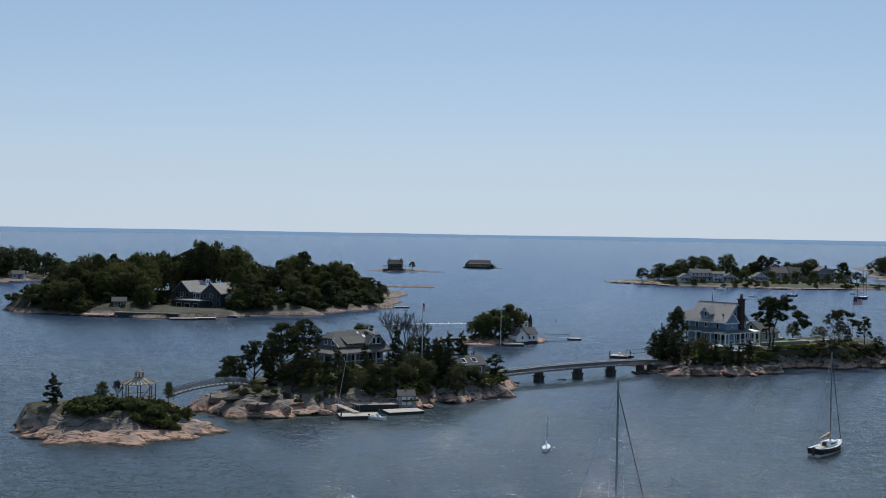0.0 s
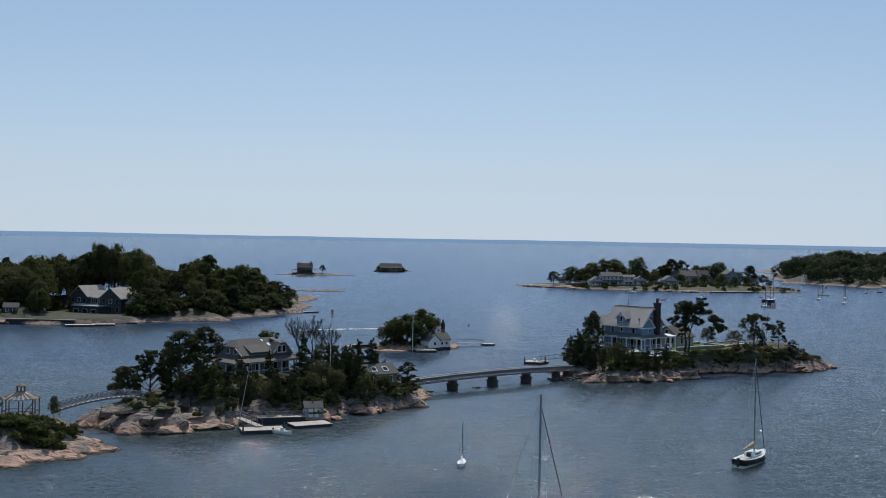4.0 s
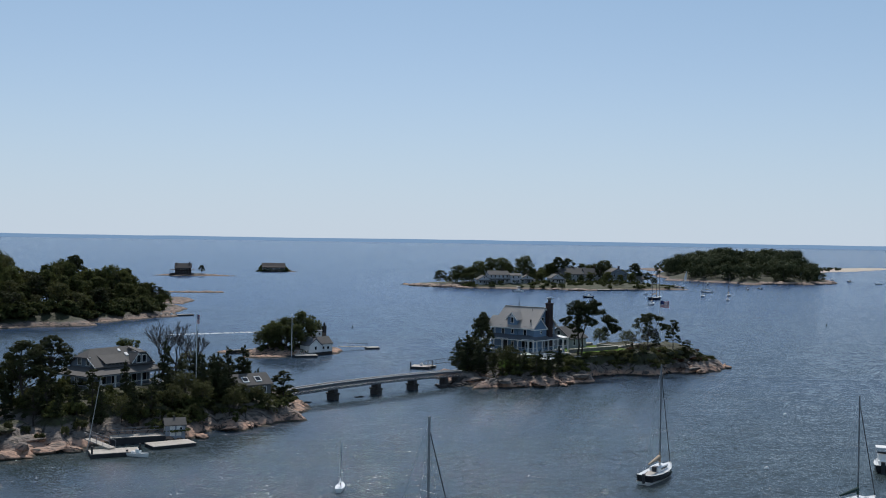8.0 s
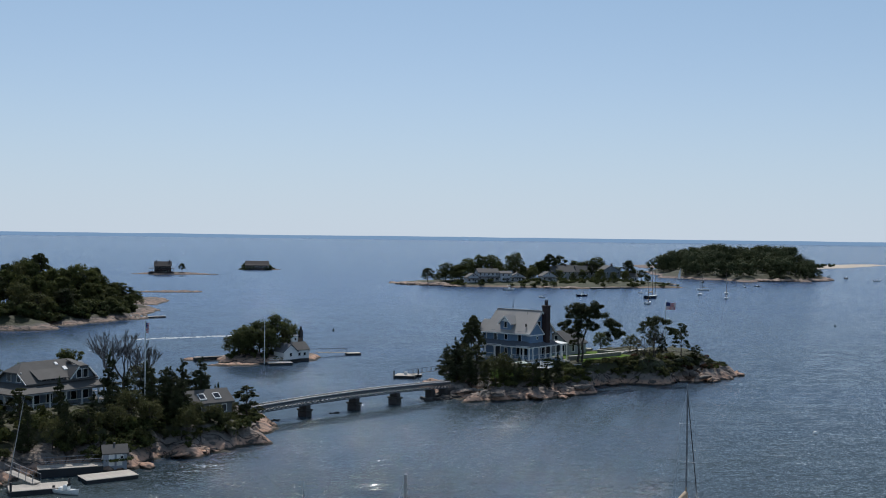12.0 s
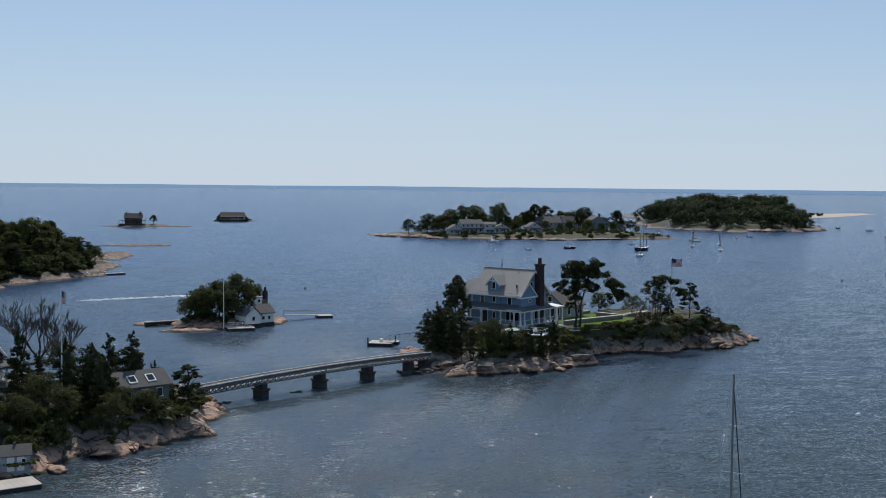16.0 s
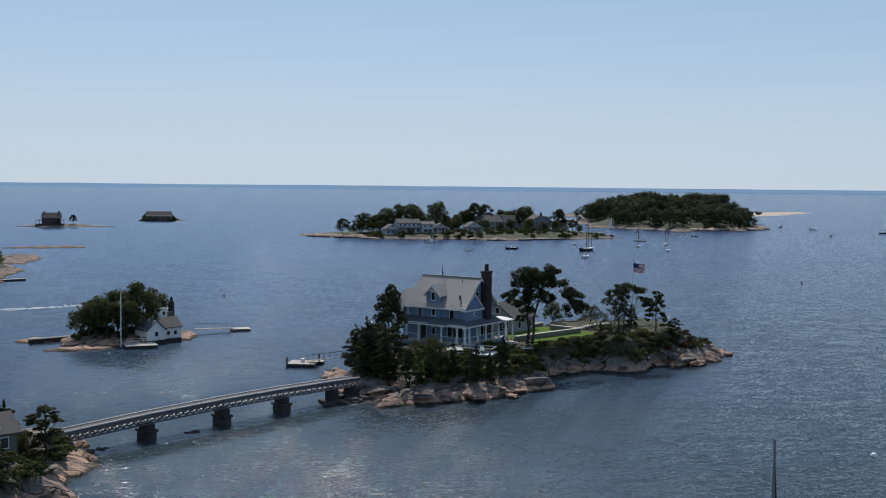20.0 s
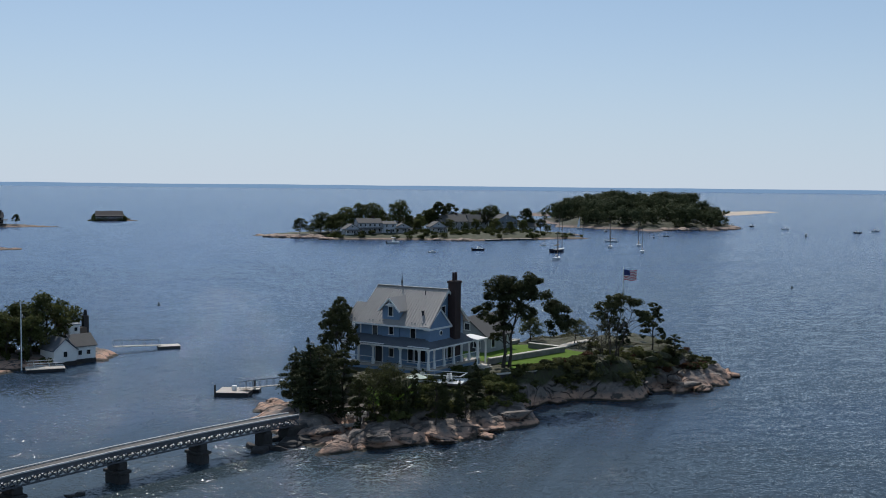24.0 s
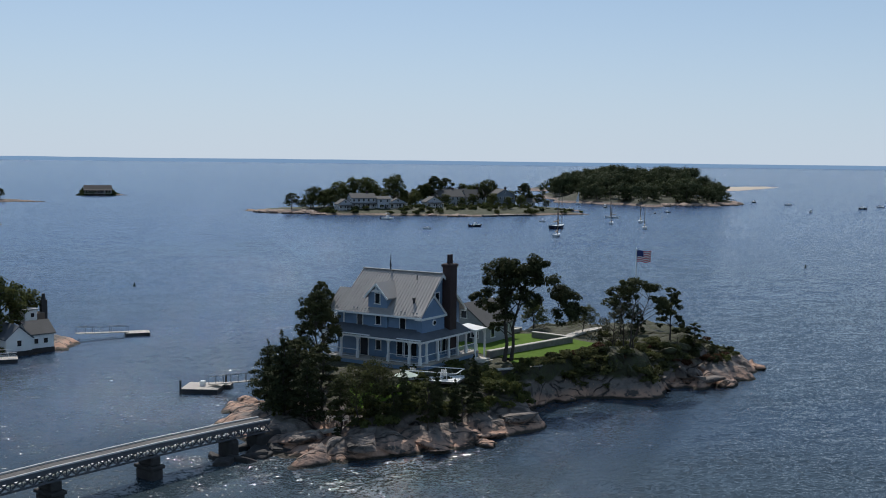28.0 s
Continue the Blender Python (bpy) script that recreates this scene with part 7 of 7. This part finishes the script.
def motorboat(m, length, label, hull_mat=None, top=True, group="moored motorboats", detail=True):
    b = thing("motorboat", m, label, "motorboat", group)
    h, d = hull_mesh(length, length * 0.34, length * 0.13, 0.3, 0.85, 0.2)
    part("hull", mesh_of("hull", *h, hull_mat or GELCOAT, True), hull_mat or GELCOAT, b)
    part("deck", mesh_of("deck", *d, GELCOAT), GELCOAT, b)
    f = length * 0.13
    part("console", box(-length * 0.08, length * 0.1, -length * 0.09, length * 0.09, f, f + length * 0.16, None, 0.05), GELCOAT, b)
    part("windscreen", box(length * 0.09, length * 0.11, -length * 0.09, length * 0.09, f + length * 0.13, f + length * 0.2), GLASS, b)
    part("outboard", box(-length * 0.54, -length * 0.47, -length * 0.04, length * 0.04, 0, f + length * 0.1, None, 0.04), DARK, b)
    if top:
        part("canopy", box(-length * 0.16, length * 0.14, -length * 0.13, length * 0.13, f + length * 0.3, f + length * 0.32, None, 0.02), WHITE, b)
        for x in (-length * 0.14, length * 0.12):
            for y in (-length * 0.12, length * 0.12):
                part("canopy_post", bar((x, y, f), (x, y, f + length * 0.3), 0.03, None, 5), ALU, b)
    if detail:
        part("seat", box(-length * 0.28, -length * 0.14, -length * 0.08, length * 0.08, f * 0.9, f + length * 0.07, None, 0.04), WHITE, b)
    return b


motorboat(pose(87.4, 158.2, 0, 0, 0, 60), 6.6, "motorboat with a black hull and white canopy", NAVY)
motorboat(pose(-10.0, 177.0, 0, 0, 0, -30), 3.4, "small white inflatable boat tied to the dock", GELCOAT, False)

for x, y, turn, dark in ((-29.0, 439.5, 20, 1), (-24.5, 441.0, 200, 0), (-21.0, 442.0, 30, 1)):
    motorboat(pose(x, y - 2.4, 0, 0, 0, turn), 4.4, "small open motorboat tied to the dock by the rocks", NAVY if dark else GELCOAT, False, "boats at the rock dock", False)

# navigation buoys and mooring buoys
BUOYGREEN = material("dark_buoy_paint", (0.02, 0.035, 0.03), 0.5)


def buoy(x, y, r, h, mat, label, mast=True):
    b = thing("buoy", pose(x, y, 0), label, "buoy", "buoys")
    bm = bmesh.new()
    bmesh.ops.create_uvsphere(bm, u_segments=12, v_segments=8, radius=r)
    part("float", bm, mat, b, "", True)
    if mast:
        part("tower", bar((0, 0, 0), (0, 0, h), r * 0.7, None, 8, r * 0.3), mat, b)
        part("topmark", bar((0, 0, h), (0, 0, h + r), r * 0.35, None, 8, 0.02), mat, b)


buoy(40.2, 388, 0.34, 0.6, BUOYGREEN, "dark navigation buoy on open water")
buoy(216, 398, 0.36, 0.6, BUOYGREEN, "dark navigation buoy on open water")
buoy(96.5, 202, 0.38, 0.3, GELCOAT, "round white mooring buoy", False)
buoy(71.8, 160, 0.3, 0.3, GELCOAT, "round white mooring buoy", False)

# ---- far islands ----
F1 = "ground_far_house_island"
FARHOUSE = material("dark_brown_shingles", (0.06, 0.045, 0.042), 0.85, vary=0.2)
FARROOF = material("dark_brown_roof", (0.045, 0.04, 0.04), 0.9, vary=0.2)
fh = simple_house(pose(-37.5, 872, 1.2, 0, 0, 0), 11.5, 9, 4.9, 8.0, FARHOUSE, FARROOF, "dark shingled house with a wraparound porch on bare rock", 2, 5, chimney=(4.6, 0, 0.5, 9.2), group="far island houses")
for x0, x1, y0, y1 in ((-9.6, 8.4, -7.2, -4.4), (-9.6, -5.7, -4.4, 6.0), (5.7, 8.4, -4.4, 6.0)):
    part("porch_roof", box(x0, x1, y0, y1, 3.0, 3.25, None, 0.05), FARROOF, fh)
    part("porch_floor", box(x0 + 0.2, x1 - 0.2, y0 + 0.2, y1, 0.0, 0.5), FARHOUSE, fh)
for k in range(9):
    x = -9.3 + 17.4 * k / 8
    part("post", box(x - 0.14, x + 0.14, -7.0, -6.72, 0.4, 3.0), FARHOUSE, fh)
part("chimney", box(-4.9, -4.2, -0.4, 0.4, 6.0, 9.0), BRICK, fh)
scatter_trees(F1, [("pine", -23.8, 871, 6.6, 1.25)], 1, "", "on a bare rock ledge")
simple_house(pose(33, 990, 1.4, 0, 0, 0), 19, 10, 3.0, 6.0, FARHOUSE, FARROOF, "low grey shingled house covering a rock ledge", 1, 6, porch=(3.0, 2.4), group="far island houses")
for k, (x, y) in enumerate(((22.5, 986), (25, 984), (43, 985), (45, 987), (40, 984), (29, 984))):
    shrub(x, y, ground("ground_far_ledge_island", x, y), 4.5, 3.2, k % 4, LEAF, 1, "dark shrub on a rock ledge", "shrubs on the far ledge")

spots = [(20 + 26 * k / 17, 986 + 6 * ((k * 5) % 3), 5.0, 3.0 + 1.6 * math.sin(k)) for k in range(18) if not 4 < k < 12]
undergrowth("ground_far_ledge_island", spots, LEAF, "dark scrub covering a rock ledge", 260, 0.5, 17)

V = "ground_village_island"
LIGHTGREY = material("pale_grey_clapboard", (0.42, 0.43, 0.46), 0.7, vary=0.15)
for x, y, w, d, eave, ridge, walls, along, porch, turn in (
    (153.5, 699, 8, 7, 3.6, 6.0, LIGHTGREY, "y", (2, 2.5), 4), (163.5, 702, 13, 8, 5.8, 8.0, LIGHTGREY, "x", (2, 2.6), 4), (174.2, 700, 7, 7, 5.2, 6.4, LIGHTGREY, "x", None, 0),
    (182, 700, 9, 7, 3.2, 5.4, LIGHTGREY, "y", (2, 2.4), -6), (200.5, 698, 9, 7, 3.6, 6.2, LIGHTGREY, "y", (2, 2.5), 4), (216, 722, 17, 10, 5.6, 9.0, GREYWALL, "x", None, 10),
    (233.5, 728, 11, 9, 5.6, 9.4, GREYWALL, "x", None, 0), (250, 728, 13, 10, 7.0, 10.4, SLATEWALL, "y", None, 6), (224, 734, 14, 9, 6.4, 9.6, GREYWALL, "x", None, -8), (263, 722, 8, 7, 3.4, 5.4, GREYWALL, "x", None, 0), (193, 730, 10, 8, 4.6, 7.4, GREYWALL, "x", None, 0),
):
    z = ground(V, x, y)
    simple_house(pose(x, y, z - 0.3, 0, 0, turn), w, d, eave, ridge, walls, SHINGLE, "grey shingled summer house among trees", 1 if eave < 5 else 2, max(2, int(w / 2.6)), along, (w * 0.25, 1, 0.5, ridge + 1.2) if w > 10 else None, porch, "houses of the village island")
g3 = random.Random(5)
spots = [("pine", 129.5, 716, 9.0, 1.0), ("oak", 142, 722, 10.5, 1.0), ("oak", 147, 718, 8.5, 1.0), ("oak", 150, 722, 9, 1.1), ("oak", 156, 722, 12.5, 0.95), ("oak", 165, 724, 14.5, 0.9), ("oak", 173, 724, 14.0, 0.85), ("oak", 185.5, 720, 15, 0.9), ("oak_tall", 190, 716, 8), ("oak_tall", 198, 722, 8.5), ("oak_tall", 203, 720, 11), ("pine", 209, 722, 14.5, 0.8), ("pine", 221, 740, 14, 0.8), ("oak", 232, 738, 11.5), ("pine", 238, 722, 10, 0.8), ("oak", 247, 740, 14.5, 0.9), ("pine", 263, 724, 12, 0.9), ("oak", 241, 716, 7), ("oak", 228, 712, 6), ("oak", 212, 710, 6), ("oak", 256, 712, 6.5), ("oak_tall", 268, 728, 8), ("pine", 274, 730, 7, 1.1), ("oak", 136, 720, 5), ("oak", 139.5, 716, 6), ("oak", 144.5, 712, 6), ("oak", 206, 706, 5), ("oak", 193, 708, 6), ("oak", 235, 706, 4.5), ("oak", 247, 708, 5), ("oak", 219, 704, 4.5), ("oak", 187, 706, 5), ("oak", 150, 710, 6.5), ("oak", 196, 714, 7.5), ("oak", 258, 736, 9), ("oak", 277, 726, 4.5), ("oak", 208, 738, 11), ("oak", 178, 728, 10), ("oak", 240, 742, 12)]
spots = [(k, x, y, h * 1.12, (r[0] if r else 1.0) * 1.25) for k, x, y, h, *r in spots]
scatter_trees(V, spots, 1, "trees of the village island", "on the village island")
spots = [(g3.uniform(142, 285), g3.uniform(675, 708)) for _ in range(170)]
undergrowth(V, [(x, y, g3.uniform(2.0, 4.5), g3.uniform(1.0, 2.4)) for x, y in spots if ground(V, x, y) > 0.5], LEAF, "green garden shrubs along the village shore", 160, 0.45, 4)
for k, (x, y, w) in enumerate(((222, 668, 9), (233, 672, 10), (243, 675, 8), (256, 684, 9), (268, 700, 10), (286, 720, 12))):
    dock_float(pose(x, y, 0, 0, 0, 15), w, 2.2, "grey boat dock on the village shore", 0.8, "docks of the village island")
for k, (x, y, r) in enumerate(((118, 728, 2.2), (112, 722, 1.5), (115, 718, 2.0), (119, 713, 2.2), (125, 706, 1.8), (131, 704, 2.0), (123, 716, 2.6), (128, 710, 3.0), (133, 711, 2.8), (138, 708, 2.4), (143, 706, 2.2), (137, 690, 1.6), (141, 691, 1.4), (205, 668, 2.0), (208, 667, 1.8), (202, 668, 1.6), (194, 676, 1.6), (111, 737, 1.4))):
    boulder(x, y, 0.3, r * 1.9, r * 1.5, r * 1.1, k, "boulders of the village island", "pale pink boulder at the village shore", pale=True)

# woods: one mass of crowns of many leaf clumps


def wood(name, isle, spots, label, per=420, leaf=1.0, seed=3, base_trunks=True):
    gg = np.random.default_rng(seed)
    blobs, verts, faces = [], [], []
    for x, y, h in spots:
        z = ground(isle, x, y)
        r = min(9.0, h * gg.uniform(0.45, 0.7))
        for _ in range(4):
            a = gg.uniform(0, 6.28)
            q = r * gg.uniform(0.55, 0.8)
            blobs.append((x + 0.5 * r * math.cos(a), y + 0.5 * r * math.sin(a), z + h * gg.uniform(0.52, 0.85), q, q, q * 0.75))
        blobs.append((x, y, z + h * 0.24, r * 1.0, r * 1.0, h * 0.26))
        tube([(x, y, z - 0.5), (x + 0.2, y, z + h * 0.6)], [0.3, 0.15], 5, verts, faces)
    t = thing(name, Matrix.Identity(4), label, "woodland", kind="stuff")
    part("crowns", leaf_cloud("crowns", blobs, per * len(spots), leaf, WOODLEAF, seed, 0.2, 0.3, 9, 1.3, 0.3), WOODLEAF, t)
    part("trunks", mesh_of("trunks", verts, faces, BARK), BARK, t)


WOODLEAF = leaf_material("wood_leaf", (0.034, 0.046, 0.022), (0.1, 0.113, 0.05), 0.2)
CROWN_LINE = [(21.2, 8), (22.2, 16), (23, 19), (24.8, 25), (25.8, 22.5), (27.7, 26.5), (28.6, 24), (29.4, 21), (30.1, 16), (30.6, 10)]  # height over the bearing from the harbour
spots = []
while len(spots) < 240:
    x, y = g3.uniform(355, 560), g3.uniform(800, 1130)
    z = ground("ground_wooded_island", x, y)
    bearing = math.degrees(math.atan2(x - 6, y - 41))
    if z > 1.3 and bearing < 30.3:
        top = float(np.interp(bearing, *zip(*CROWN_LINE))) * (g3.uniform(0.42, 0.7) if y < 850 else g3.uniform(0.6, 0.88) if y < 900 else g3.uniform(0.74, 1.05))
        spots.append((x, y, max(5.0, top - z)))
wood("wood", "ground_wooded_island", spots, "dense dark green wood covering an island", 950, 0.62)
spots = [(g3.uniform(520, 700), 0, 0) for _ in range(40)]
spots = [(x, 1015 + (x - 520) * 1.02 + g3.uniform(-12, 12) + 20, g3.uniform(3, 5) * (1.3 - (x - 520) / 200)) for x, _, _ in spots]
wood("scrub", "ground_sand_spit", [s for s in spots if ground("ground_sand_spit", s[0], s[1]) > 0.2], "low scrub on a sand spit", 200, 1.0, 8)
spots = []
while len(spots) < 45:
    x, y = g3.uniform(-325, -222), g3.uniform(585, 690)
    if ground("ground_left_island", x, y) > 1.0:
        spots.append((x, y, g3.uniform(10, 15)))
wood("wood", "ground_left_island", spots, "dark green wood on a low island", 700, 0.8, 6)
simple_house(pose(-232, 604, 1.6, 0, 0, 10), 6, 5, 3.0, 4.6, GREYWALL, SHINGLE, "small grey house at the foot of a wood", 1, 2)
for k, (x, y, r) in enumerate(((382, 792, 4), (388, 790, 5), (396, 795, 4), (404, 792, 5), (414, 796, 4), (424, 795, 5), (436, 800, 5), (446, 803, 4), (456, 815, 5), (460, 822, 4), (464, 834, 5), (468, 850, 5), (384, 805, 4), (386, 830, 4), (392, 880, 4), (394, 905, 4), (400, 960, 5), (410, 1000, 5))):
    boulder(x, y, 0.2, r * 1.5, r, r * 0.7, k, "boulders of the wooded island", "pale rock on the rim of a wooded island", pale=True)

# far moored boats
FAR_SAIL = ((256, 599, 7.5, 11, 60), (281, 650, 7.5, 10, 130), (277, 611, 7.5, 12.5, 70), (254, 563, 7, 10.5, 65), (197, 524, 7.5, 11, 50))
for x, y, l, h, turn in FAR_SAIL:
    sailboat(pose(x, y, 0, 0, 0, turn), l, h, "white sailboat riding at a far mooring", GELCOAT, CANVAS if turn % 4 else DARK, "far moored boats", False)
schooner = sailboat(pose(217, 570, 0, 0, 0, 40), 12, 16, "dark two-masted schooner at anchor", NAVY, CANVAS, "far moored boats", False)
part("foremast", bar((4.0, 0, 0.8), (4.0, 0, 14), 0.15, None, 6, 0.1), WOOD, schooner)
for k, (x, y, l, dark) in enumerate(((231, 620, 4, 0), (328, 692, 5, 1), (343, 705, 5, 1), (498, 884, 6, 0), (494, 850, 7, 1), (489, 800, 7, 0), (435, 700, 6, 0), (501, 738, 8, 1), (534, 762, 8, 0), (163, 646, 9, 0), (161, 573, 5, 0), (186, 586, 8, 1), (334, 768, 6, 1), (300, 745, 6, 0), (120, 672, 0, 0))):
    if l:
        motorboat(pose(x, y, 0, 0, 0, (k * 67) % 360 if k not in (9, 11) else 5), l * 0.75, ("white motorboat on open water", "dark motorboat on open water")[dark], NAVY if dark else GELCOAT, k % 3 == 0, "far motorboats", False)
sd = thing("sailing_dinghy", pose(340, 821, 0, 0, 0, 20), "small dinghy under a white sail", "sailboat", "far moored boats")
h, d = hull_mesh(5.5, 1.8, 0.6)
part("hull", mesh_of("hull", *h, GELCOAT, True), GELCOAT, sd)
part("mast", bar((0.4, 0, 0.4), (0.4, 0, 8.5), 0.06, None, 6), ALU, sd)
part("sail", prism([(0.3, 1.2), (-2.4, 1.3), (-1.2, 4.8), (0.3, 8.3)], 0.04, "y", -0.02), GELCOAT, sd)
for k, (x, y, r) in enumerate(((-118, 375.5, 1.8), (-114.5, 374.8, 2.0), (-121.5, 377, 1.7), (-125, 379, 1.6), (-111.5, 374.6, 1.5), (-64, 401, 1.3), (-58, 405, 1.5), (-50, 412, 1.4), (-43, 420, 1.5), (-38, 426, 1.6), (-34, 431, 1.4))):
    boulder(x, y, 0.2, r * 1.7, r * 1.3, r, k, "boulders of the lodge island", "pale granite ledge on the lodge shore", pale=True)

# foam flecks where the tide runs over a shoal
FOAM = material("sea_foam", (0.6, 0.63, 0.65), 0.7, vary=0.15, bump=0.1)
g4 = random.Random(9)
foam_bm = bmesh.new()
for k in range(340):
    s = g4.uniform(-0.15, 1.1)
    c = Vector((-13 + 26 * s, 364.5 + 9.5 * s, 0)) + Vector((g4.gauss(0, 1.0), g4.gauss(0, 0.8) * (0.5 + abs(math.sin(s * 7))), 0.02))
    w, d = g4.uniform(0.25, 0.9), g4.uniform(0.08, 0.22)
    ring = [foam_bm.verts.new(c + Vector((w * math.cos(a) * g4.uniform(0.7, 1.1), d * math.sin(a) * g4.uniform(0.7, 1.1), 0))) for a in (0.0, 1.05, 2.1, 3.14, 4.2, 5.25)]
    top = foam_bm.verts.new(c + Vector((0, 0, 0.06)))
    for i in range(6):
        foam_bm.faces.new((ring[i], ring[(i + 1) % 6], top))
foam = thing("foam", Matrix.Identity(4), "line of white foam flecks on the tide", "sea foam", kind="stuff")
part("flecks", foam_bm, FOAM, foam)
